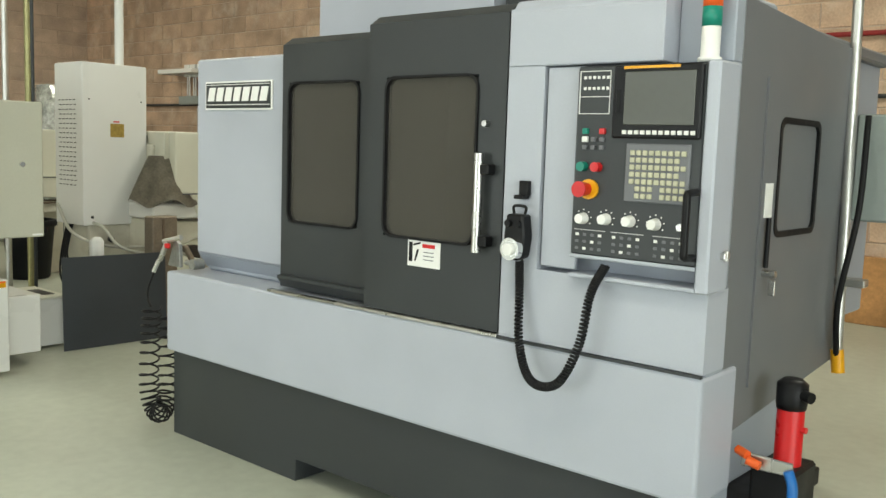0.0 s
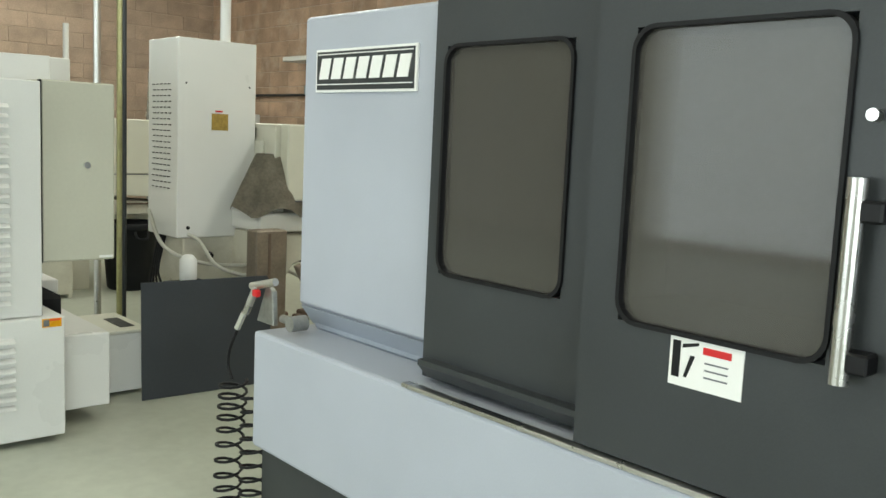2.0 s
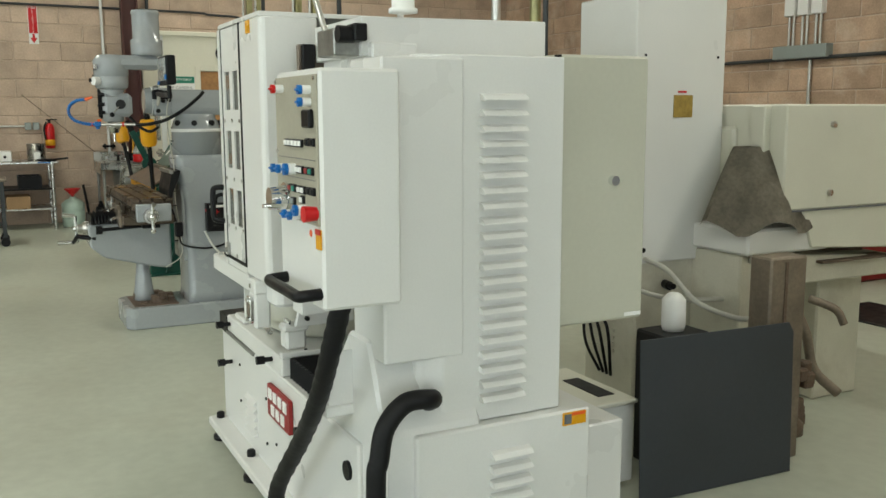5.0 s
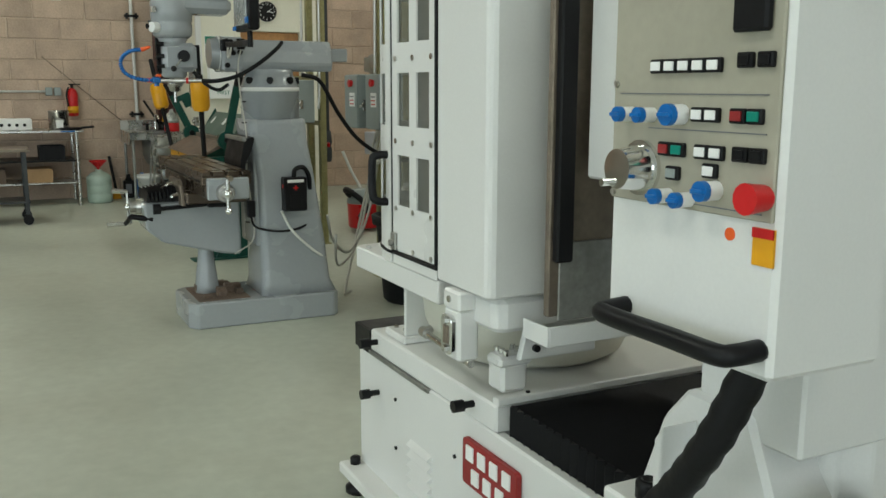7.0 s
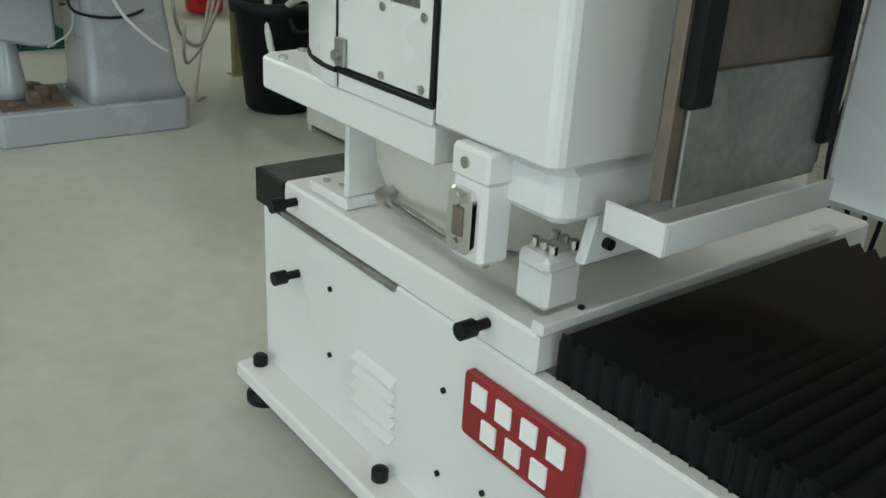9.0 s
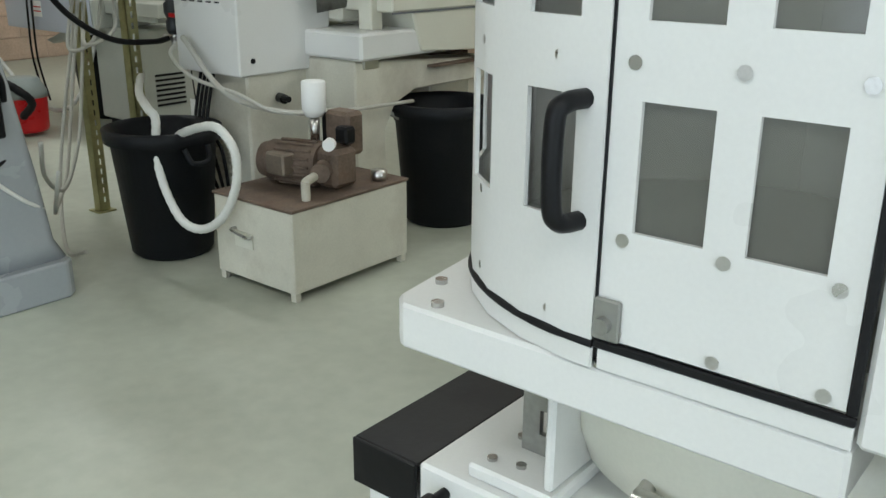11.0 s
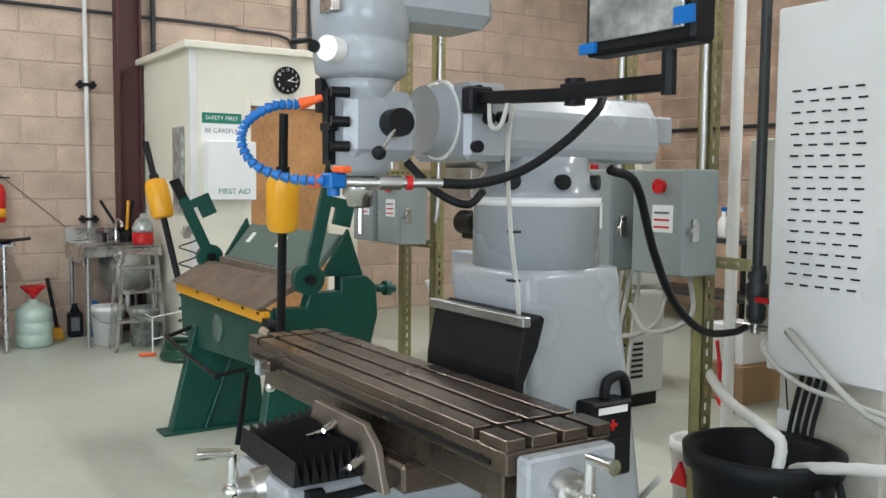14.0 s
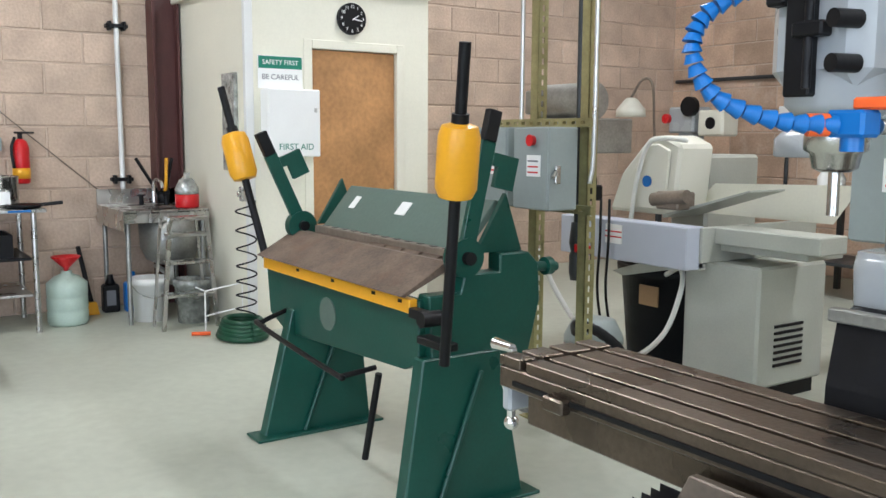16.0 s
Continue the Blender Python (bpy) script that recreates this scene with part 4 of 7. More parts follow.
    rows = [(-5.572 + 0.029 * i, 1.415, LETTER) for i in range(5)] + [(-5.40, 1.42, BLACK), (-5.365, 1.42, BLACK), (-5.482, 1.348, LETTER), (-5.455, 1.348, LETTER), (-5.408, 1.348, SIGNRED), (-5.378, 1.348, GREENP), (-5.548, 1.297, SIGNRED), (-5.52, 1.297, GREENP), (-5.472, 1.297, LETTER), (-5.443, 1.297, LETTER), (-5.40, 1.298, BLACK), (-5.37, 1.298, BLACK), (-5.529, 1.263, GREYBOX), (-5.454, 1.272, LETTER), (-5.386, 1.247, LETTER)]
    for x, z, mm in rows:
        x += 0.010
        bz = part("lamp_button", box(x - 0.0135, x + 0.0135, 1.571, 1.580, z - 0.010, z + 0.010, 0.002), BLACK, p)
        part("button_face", box(x - 0.0095, x + 0.0095, 1.568, 1.572, z - 0.0065, z + 0.0065, 0.001), mm, bz)
    part("ammeter", box(-5.41, -5.35, 1.565, 1.580, 1.455, 1.50, 0.004), BLACK, p)
    part("red_dot", rod((-5.409, 1.583, 1.189), (-5.409, 1.586, 1.189), 0.009), ORANGE, p)
    part("danger_label", box(-5.366, -5.330, 1.582, 1.586, 1.155, 1.205, 0), YELLOW, p)
    part("danger_band", box(-5.366, -5.330, 1.580, 1.5825, 1.192, 1.205, 0), RED, p)
    part("grab_bar", hose([(-5.625, 1.587, 1.042), (-5.622, 1.545, 1.04), (-5.605, 1.530, 1.038), (-5.45, 1.530, 1.038), (-5.365, 1.530, 1.038), (-5.348, 1.545, 1.04), (-5.345, 1.587, 1.042)], 0.0155, 12), BLACK, p, "black grab bar")
    part("main_cable", hose([(-5.42, 1.67, 1.01), (-5.50, 1.66, 0.84), (-5.63, 1.665, 0.67), (-5.85, 1.68, 0.47), (-6.10, 1.68, 0.24), (-6.2, 1.69, 0.115)], 0.027, 12, 8, True), RUBBER, g, "thick black conduit hose")
    part("rear_cable", hose([(-5.5, 1.95, 0.66), (-5.38, 1.91, 0.71), (-5.38, 1.83, 0.71), (-5.38, 1.77, 0.65), (-5.38, 1.75, 0.56), (-5.38, 1.74, 0.5), (-5.38, 1.74, 0.2)], 0.028, 12, 8), RUBBER, g)
    part("junction_box", join(box(-5.46, -5.34, 1.74, 1.90, 0.24, 0.40, 0.01)), GREYBOX, g)
    part("junction_label", box(-5.43, -5.36, 1.736, 1.741, 0.27, 0.36, 0), BLUE, g)
    part("valve_knob", join(box(-5.80, -5.73, 1.84, 1.88, 1.70, 1.75, 0.004), rod((-5.77, 1.80, 1.72), (-5.77, 1.85, 1.72), 0.025)), BLACK, g)
    part("hinge_box", box(-5.95, -5.80, 1.80, 1.90, 1.66, 1.74, 0.004), GALV, g)
    part("support_arm", rod((-5.98, 1.84, 1.74), (-6.10, 1.82, 1.95), 0.01), CONDUIT, g)


rotary_grinder()
signal_tower(-5.70, 1.98, 1.78, 1.25)

# ---- die-sinking machines ----


def edm(dx, dy, second):
    def bx(x0, x1, y0, y1, z0, z1, b=0.006):
        return box(x0 + dx, x1 + dx, y0 + dy, y1 + dy, z0, z1, b)

    def at(x, y, z):
        return (x + dx, y + dy, z)
    e = thing("die_sinking_machine", -6.6 + dx, 4.2 + dy, 0, "cream die-sinking machine with tall perforated head cabinet and work tank", "machine", "die-sinking machines")
    slots = []
    for r in range(19):
        z = 1.745 - r * 0.0365
        for c in range(5):
            x = -6.945 + c * 0.058 + (0.012 if r % 2 else 0) + dx
            slots.append((x, x + 0.03, z - 0.006, z))
    h = part("head_cabinet", bx(-7.015, -6.575, 3.546, 4.09, 0.775, 2.03), WHITE, e, "tall white head cabinet")
    for s in slots:
        part("vent_slot", box(s[0], s[1], 3.541 + dy, 3.548 + dy, s[2], s[3], 0), BLACK, h)
    part("label_plate", box(-6.577 + dx, -6.572 + dx, 3.775 + dy, 3.89 + dy, 1.465, 1.57, 0), LABEL, h, "gold rating label")
    part("label_tag", box(-6.577 + dx, -6.571 + dx, 3.80 + dy, 3.85 + dy, 1.58, 1.59, 0), RED, h)
    for y, z in ((3.62, 0.84), (4.05, 0.93), (3.6, 1.75), (4.04, 1.75)):
        part("screw", rod(at(-6.577, y, z), at(-6.57, y, z), 0.012 if z < 1 else 0.006), BLACK, h)
    part("pedestal", bx(-7.0, -6.60, 3.60, 4.15, 0.0, 0.78, 0.01), CREAM2, e)
    for i in range(6):
        part("louvre", bx(-6.98, -6.75, 3.59, 3.602, 0.30 + i * 0.035, 0.315 + i * 0.035, 0), CREAM2, e)
    part("side_cabinet", bx(-7.28, -7.02, 3.75, 4.2, 0.85, 1.60, 0.006), CREAM, e)
    # saddle, table bed and arch
    part("bed", prism([(y + dy, z) for y, z in ((3.95, 0.0), (4.15, 0.0), (4.15, 0.50), (4.22, 0.61), (4.36, 0.66), (5.0, 0.66), (5.06, 0.72), (5.06, 0.755), (3.95, 0.83))], "x", -6.72 + dx, -6.28 + dx, 0.008), CREAM2, e)
    part("bed_leg", bx(-6.62, -6.40, 4.62, 4.95, 0.0, 0.67, 0.01), CREAM2, e)
    part("saddle", bx(-6.66, -6.22, 3.93, 4.46, 0.835, 0.955, 0.012), WHITE, e)
    part("saddle_step", bx(-6.60, -6.25, 4.44, 4.66, 0.86, 0.93, 0.008), WHITE, e)
    part("dirty_rail", join(bx(-6.34, -6.24, 4.45, 4.95, 0.757, 0.77, 0.003), bx(-6.5, -6.45, 4.45, 5.0, 0.757, 0.78, 0.003)), RUST, e)
    part("ram_head", bx(-6.75, -6.5, 4.09, 4.35, 0.98, 1.42, 0.015), CREAM, e)
    part("ram_top", join(bx(-6.72, -6.60, 4.12, 4.28, 1.42, 1.50, 0.01), rod(at(-6.7, 4.2, 1.45), at(-6.55, 4.2, 1.45), 0.03)), CREAM2, e)
    t = part("work_tank", bx(-6.95, -6.205, 4.12, 5.70, 1.035, 1.525, 0.008), CREAM, e, "cream work tank with latched doors")
    part("tank_lower", prism([(y + dy, z) for y, z in ((4.33, 0.85), (5.70, 0.765), (5.70, 1.03), (4.26, 1.03))], "x", -6.93 + dx, -6.21 + dx, 0.006), CREAM, t)
    part("seam", bx(-6.206, -6.202, 4.93, 4.936, 1.035, 1.525, 0), SIDE, t)
    part("seam", bx(-6.206, -6.202, 4.12, 5.70, 1.028, 1.036, 0), SIDE, t)
    for y in (4.42, 4.88):
        for z in (1.11, 1.43):
            part("latch", rod(at(-6.207, y, z), at(-6.19, y, z), 0.015), STEEL, t)
    part("tank_column", bx(-6.38, -6.30, 4.08, 4.16, 0.955, 1.52, 0.006), CREAM, e)
    part("drain_hose", hose([at(-6.25, 5.35, 0.78), at(-6.25, 5.34, 0.68), at(-6.22, 5.22, 0.57), at(-6.15, 5.0, 0.50), at(-6.12, 4.85, 0.49)], 0.036, 12, 8, True), BROWNHOSE, e, "amber drain hose")
    part("oiler_knob", join(rod(at(-6.60, 3.78, 0.66), at(-6.54, 3.76, 0.66), 0.022), rod(at(-6.56, 3.76, 0.665), at(-6.5, 3.75, 0.665), 0.014)), BLACK, e)
    part("latch_hook", bx(-6.29, -6.27, 4.0, 4.10, 0.79, 0.83, 0.004), STEEL, e)
    for k in range(4):
        o = 0.03 * k
        part("cable", hose([at(-6.88 + o, 3.57, 0.78), at(-6.9 + o, 3.53, 0.55), at(-6.86 + 2 * o, 3.5, 0.36 + o), at(-6.8 + o, 3.55, 0.2)], 0.008), RUBBER, e)
    part("flow_hose", hose([at(-6.9, 3.5, 0.93), at(-6.6, 3.48, 0.72), at(-6.45, 3.7, 0.62), at(-6.35, 4.1, 0.60), at(-6.3, 4.3, 0.52)], 0.013), CABLE, e)
    return e


edm(0, 0, False)
edm(-2.97, -0.185, True)
# covers hung on the machines' heads
c = thing("canvas_cover", -6.3, 4.05, 0.96, "dirty grey canvas cover draped over the machine head", "cover")
bm = bmesh.new()
N, M = 20, 10
vs = [[None] * (N + 1) for _ in range(M + 1)]
for j in range(M + 1):
    for i in range(N + 1):
        a = -0.2 + 3.5 * i / N
        f = j / M
        r = 0.10 + 0.17 * f + 0.018 * math.sin(9 * a) * f
        vs[j][i] = bm.verts.new((-6.40 + r * math.sin(a) * 0.9, 4.12 - r * math.cos(a) * 1.1, 1.33 - 0.37 * f ** 1.1 + 0.035 * math.sin(5 * a + 1) * f))
for j in range(M):
    for i in range(N):
        bm.faces.new((vs[j][i], vs[j][i + 1], vs[j + 1][i + 1], vs[j + 1][i]))
bm.faces.new(vs[0])
bmesh.ops.solidify(bm, geom=bm.faces[:], thickness=0.006)
part("cloth", smooth(bm, 60), CLOTH, c)
c = thing("bent_sheet", -9.46, 3.88, 0.98, "crumpled dull steel sheet hung on the machine head", "sheet")
bm = bmesh.new()
vs = [[bm.verts.new((-9.46 + 0.012 * math.sin(1.3 * i) * math.sin(0.9 * j), 3.745 + 0.28 * i / 8 - 0.012 * (j in (0, 8)) * (i > 5), 1.03 + 0.39 * j / 8 + 0.025 * (i / 8) * (1 if j < 3 else -0.6))) for i in range(9)] for j in range(9)]
for j in range(8):
    for i in range(8):
        bm.faces.new((vs[j][i], vs[j][i + 1], vs[j + 1][i + 1], vs[j + 1][i]))
bmesh.ops.solidify(bm, geom=bm.faces[:], thickness=0.004)
part("sheet", smooth(bm, 60), GALV, c)

# ---- floor things round the first machine ----
b = thing("coolant_box", -6.2, 2.9, 0, "white sheet-metal coolant tank on the floor", "tank")
part("body", box(-6.45, -5.97, 2.60, 3.10, 0.02, 0.345, 0.006), WHITE, b)
part("lid", box(-6.46, -5.96, 2.59, 3.11, 0.345, 0.362, 0.004), CREAM, b)
part("slot", box(-6.3, -6.05, 2.98, 3.06, 0.361, 0.365, 0), BLACK, b)
bm = prism([(-0.385, 0.0), (0.385, 0.0), (0.385, 0.595), (0.36, 0.635), (-0.385, 0.64)], "y", -0.004, 0.004, 0.001)
bmesh.ops.transform(bm, matrix=pose(-5.79, 3.385, 0.003, -2, 0, 88), verts=bm.verts)
solo("steel_plate", bm, DKPLATE, "charcoal steel sheet leaning against the machine", "sheet")
b = thing("steel_upright", -5.93, 3.83, 0, "brown steel upright box section standing on the floor", "post")
part("section", box(-6.0, -5.88, 3.72, 3.93, 0, 0.89, 0.008), BROWNST, b)
part("groove", box(-5.885, -5.876, 3.80, 3.815, 0.02, 0.87, 0), RUST, b)
b = thing("spray_bottle", -6.10, 3.40, 0, "white oil bottle on a small pump stand", "bottle")
part("stand", box(-6.2, -6.0, 3.28, 3.52, 0, 0.58, 0.01), BLACK, b)
part("bottle", lathe(-6.10, 3.40, [(0.045, 0.58), (0.05, 0.60), (0.05, 0.71), (0.03, 0.735), (0.02, 0.74)]), LETTER, b)
part("pipe", hose([(-6.56, 3.62, 0.80), (-6.4, 3.62, 0.77), (-6.2, 3.62, 0.66), (-6.05, 3.7, 0.61), (-5.95, 3.76, 0.62)], 0.012), CABLE, b)
d = thing("pump_scrap", -6.0, 4.15, 0, "greasy pump and hoses bundle on the floor", "pump")
random.seed(4)
bits = []
for i in range(26):
    p = Vector((-6.12 + random.uniform(-0.07, 0.07), 4.12 + random.uniform(-0.08, 0.08), 0.03 + 0.3 * random.random()))
    bits.append(box(p.x - 0.03, p.x + 0.03, p.y - 0.03, p.y + 0.03, p.z - 0.03, p.z + 0.03, 0.008))
part("pump", lathe(-6.12, 4.12, [(0.08, 0), (0.08, 0.05), (0.05, 0.08), (0.05, 0.25), (0.03, 0.27)]), RUST, d)
for b in bits:
    part("fitting", b, RUST, d)
part("hose", hose([(-6.2, 4.2, 0.62), (-6.15, 4.26, 0.45), (-6.13, 4.30, 0.28), (-6.05, 4.38, 0.17)], 0.024), BROWNST, d)
part("hose", hose([(-6.22, 4.35, 0.60), (-6.15, 4.45, 0.55), (-6.12, 4.48, 0.48)], 0.02), BROWNST, d)

# ---- bins and hydraulic tank ----


def bin_(x, y, h, r0, r1, label):
    b = thing("round_bin", x, y, 0, label, "bin", "black round bins")
    part("body", lathe(x, y, [(r0 - 0.02, 0.0), (r0, 0.02), (r1, h - 0.06), (r1 + 0.025, h - 0.055), (r1 + 0.03, h), (r1 + 0.005, h + 0.006), (r1 - 0.02, h - 0.02), (r0 - 0.02, 0.05)], 48), BIN, b)
    for s in (-1, 1):
        part("handle", hose([(x + s * (r1 + 0.01), y - 0.06, h - 0.06), (x + s * (r1 + 0.035), y - 0.04, h - 0.12), (x + s * (r1 + 0.035), y + 0.04, h - 0.12), (x + s * (r1 + 0.01), y + 0.06, h - 0.06)], 0.012), BIN, b)
    return b


bin_(-9.80, 3.12, 0.57, 0.18, 0.225, "black plastic round bin with a white hose over its rim")
bin_(-9.17, 4.30, 0.60, 0.20, 0.245, "black plastic round bin under the machine table")
bin_(-12.95, 4.85, 0.62, 0.28, 0.33, "large black round bin with a taped cardboard label")
solo("paper_label", box(-12.93, -12.78, 4.515, 4.525, 0.40, 0.52, 0), CARD, "torn cardboard label taped on the bin", "label")
h = thing("white_hose", -9.7, 3.05, 0.57, "thick white flexible hose looped over the bin rim", "hose")
part("loop", hose([(-10.2, 3.3, 0.74), (-9.95, 3.12, 0.7), (-9.68, 2.98, 0.68), (-9.63, 2.98, 0.64), (-9.65, 2.98, 0.49), (-9.61, 2.98, 0.35), (-9.51, 2.98, 0.23), (-9.37, 2.98, 0.22), (-9.23, 2.98, 0.3), (-9.14, 2.98, 0.43), (-9.12, 2.98, 0.55), (-9.17, 2.98, 0.63), (-9.27, 2.98, 0.66), (-9.62, 3.08, 0.56), (-9.75, 3.2, 0.48)], 0.017, 12, 8, True), WHITEHOSE, h)
t = thing("hydraulic_tank", -9.14, 3.42, 0, "cream hydraulic tank with rusty motor and pump on top", "tank")
t.location.x += 0.045
t.location.y -= 0.045
part("body", box(-9.40, -8.93, 3.08, 3.74, 0.035, 0.365, 0.004), CREAM2, t, "cream sheet-metal tank")
part("top_plate", box(-9.405, -8.925, 3.075, 3.745, 0.365, 0.377, 0.002), RUST, t)
for x, y in ((-9.38, 3.10), (-8.95, 3.10), (-8.95, 3.72), (-9.38, 3.72)):
    part("foot", box(x - 0.015, x + 0.015, y - 0.015, y + 0.015, 0, 0.04, 0.002), CREAM2, t)
part("handle", hose([(-9.27, 3.08, 0.245), (-9.27, 3.055, 0.24), (-9.17, 3.055, 0.225), (-9.17, 3.08, 0.225)], 0.006), STEEL, t)
part("handle_plate", box(-9.275, -9.165, 3.074, 3.08, 0.17, 0.235, 0.001), CREAM, t)
m = part("motor", join(rod((-9.31, 3.33, 0.475), (-9.09, 3.40, 0.475), 0.085, seg=28), rod((-9.35, 3.315, 0.475), (-9.30, 3.332, 0.475), 0.07, 0.085, 24)), RUST, t, "rusty electric motor")
for i in range(16):
    a = 2 * math.pi * i / 16
    o = Vector((0.3 * math.sin(a) * -0.09, 0.95 * math.sin(a) * 0.09, 0.09 * math.cos(a)))
    part("fin", rod(Vector((-9.27, 3.345, 0.475)) + o, Vector((-9.11, 3.395, 0.475)) + o, 0.006, seg=6), RUST, m)
part("terminal_box", box(-9.26, -9.15, 3.24, 3.31, 0.44, 0.53, 0.008), BROWNST, m)
part("pump_body", join(box(-9.10, -8.98, 3.36, 3.50, 0.39, 0.55, 0.02), rod((-9.04, 3.36, 0.47), (-9.0, 3.30, 0.47), 0.04), box(-9.16, -9.02, 3.48, 3.58, 0.50, 0.68, 0.015)), RUST, t)
part("solenoid", join(box(-9.2, -9.1, 3.5, 3.58, 0.52, 0.66, 0.01), box(-9.06, -8.99, 3.44, 3.5, 0.56, 0.63, 0.01)), BLACK, t)
part("gauge", rod((-9.0, 3.36, 0.58), (-8.98, 3.33, 0.58), 0.025), LETTER, t)
part("filler_cup", lathe(-9.16, 3.43, [(0.035, 0.66), (0.05, 0.69), (0.05, 0.80), (0.045, 0.805)]), LETTER, t, "stained white cup")
part("filler_neck", lathe(-9.16, 3.43, [(0.02, 0.55), (0.02, 0.66)]), STEEL, t)
part("filler_cap", lathe(-9.0, 3.64, [(0.03, 0.377), (0.035, 0.39), (0.035, 0.42), (0.02, 0.425)]), STEEL, t)
part("elbow", join(rod((-9.0, 3.22, 0.377), (-9.0, 3.22, 0.45), 0.018), rod((-9.0, 3.22, 0.45), (-9.04, 3.34, 0.46), 0.018)), CREAM2, t)
part("supply_hose", hose([(-9.1, 3.55, 0.5), (-9.2, 3.7, 0.48), (-9.3, 3.8, 0.5), (-9.4, 3.85, 0.55)], 0.014), RUBBER, t)

# ---- strut posts, switches, pipes ----


def strut(x, y, h, lab="yellowish perforated strut post standing on the floor"):
    p = thing("strut_post", x, y, 0, lab, "post", "strut posts")
    w = 0.028
    holes = [(y - 0.008, y + 0.008, z, z + 0.028) for z in np.arange(0.05, 2.4, 0.05)]
    part("channel", join(box(x - w, x + w, y - w, y - w + 0.005, 0, h, 0.001), box(x - w, x - w + 0.005, y - w, y + w, 0, h, 0.001), pierced(y - w, y + w, 0.0, h, holes, "x", x + w - 0.005, x + w)), STRUT, p)
    part("foot", box(x - 0.05, x + 0.05, y - 0.05, y + 0.05, 0, 0.008, 0.002), STRUT, p)


for x, y in ((-10.60, 3.25), (-10.18, 3.25), (-12.52, 3.36), (-12.14, 3.34)):
    strut(x, y, 4.6)
for x0, x1, z, y in ((-10.75, -10.1, 1.40, 3.20), (-10.75, -9.95, 1.13, 3.20), (-12.75, -12.05, 1.45, 3.28), (-12.75, -12.05, 1.06, 3.28)):
    s = solo("strut_rail", pierced(x0, x1, z, z + 0.04, [(x, x + 0.03, z + 0.013, z + 0.027) for x in np.arange(x0 + 0.02, x1 - 0.05, 0.06)], "y", y, y + 0.02), STRUT, "horizontal perforated strut rail between posts", "rail", "strut rails")


def switch(x, y, z):
    s = thing("disconnect_switch", x, y, z, "grey safety switch box with red button and white label", "switch box", "switch boxes")
    part("box", box(x - 0.12, x + 0.12, y, y + 0.17, z, z + 0.37, 0.006), GREYBOX, s)
    part("door", box(x - 0.118, x + 0.118, y - 0.008, y, z + 0.005, z + 0.365, 0.004), GREYBOX, s)
    part("red_button", rod((x + 0.02, y - 0.03, z + 0.31), (x + 0.02, y - 0.005, z + 0.31), 0.026, 0.022, 20), RED, s, "round red button")
    l = part("label", box(x - 0.02, x + 0.075, y - 0.011, y - 0.008, z + 0.15, z + 0.245, 0), LETTER, s)
    for k in range(3):
        part("text_bar", box(x - 0.01, x + 0.06, y - 0.013, y - 0.0108, z + 0.165 + k * 0.025, z + 0.172 + k * 0.025, 0), RED if k < 2 else SIDE, l)
    part("handle", join(box(x + 0.12, x + 0.135, y + 0.03, y + 0.06, z + 0.12, z + 0.2, 0.003), rod((x + 0.125, y + 0.045, z + 0.18), (x + 0.15, y + 0.0, z + 0.15), 0.008)), STEEL, s)


for x, y, z in ((-10.20, 3.03, 1.105), (-10.52, 3.00, 1.105), (-12.25, 3.10, 1.08), (-12.56, 3.11, 1.08)):
    switch(x, y, z)
p = thing("pipe_drop", -10.1, 3.43, 0, "dark pipe drop with black valve and red lever", "pipe", "pipe drops")
part("pipe", rod((-10.08, 3.42, 1.1), (-10.08, 3.42, 4.8), 0.019), SLATE, p)
part("valve", lathe(-10.08, 3.42, [(0.025, 0.92), (0.035, 0.94), (0.035, 0.98), (0.028, 0.99), (0.04, 1.02), (0.04, 1.06), (0.028, 1.07), (0.035, 1.09), (0.03, 1.13)]), SLATE, p)
part("lever", box(-10.06, -9.98, 3.38, 3.40, 1.0, 1.02, 0.004), RED, p)
part("tee", join(rod((-10.16, 3.42, 0.9), (-9.95, 3.42, 0.9), 0.014), rod((-10.08, 3.42, 0.88), (-10.08, 3.42, 0.93), 0.018)), STEEL, p)
p = thing("pipe_drop", -12.32, 3.45, 0, "dark pipe drop with black valve and red lever", "pipe", "pipe drops")
part("pipe", rod((-12.32, 3.45, 0.95), (-12.32, 3.45, 4.8), 0.019), SLATE, p)
part("valve", lathe(-12.32, 3.45, [(0.03, 0.72), (0.038, 0.76), (0.038, 0.84), (0.03, 0.86), (0.04, 0.9), (0.03, 1.0)]), SLATE, p)
part("lever", box(-12.30, -12.2, 3.41, 3.43, 0.86, 0.9, 0.004), RED, p)
h = thing("air_hose", -9.7, 2.9, 0.9, "black rubber air hose sagging to the valve", "hose")
part("hose", hose([(-9.78, 2.40, 1.46), (-9.80, 2.52, 1.42), (-9.86, 2.66, 1.22), (-9.92, 2.82, 1.05), (-10.0, 3.05, 0.93), (-10.08, 3.3, 0.895), (-10.12, 3.42, 0.90)], 0.013, 10), RUBBER, h)
random.seed(7)
w = thing("loose_cables", -10.4, 3.2, 0, "loose grey cables hanging from the switch boxes", "cables")
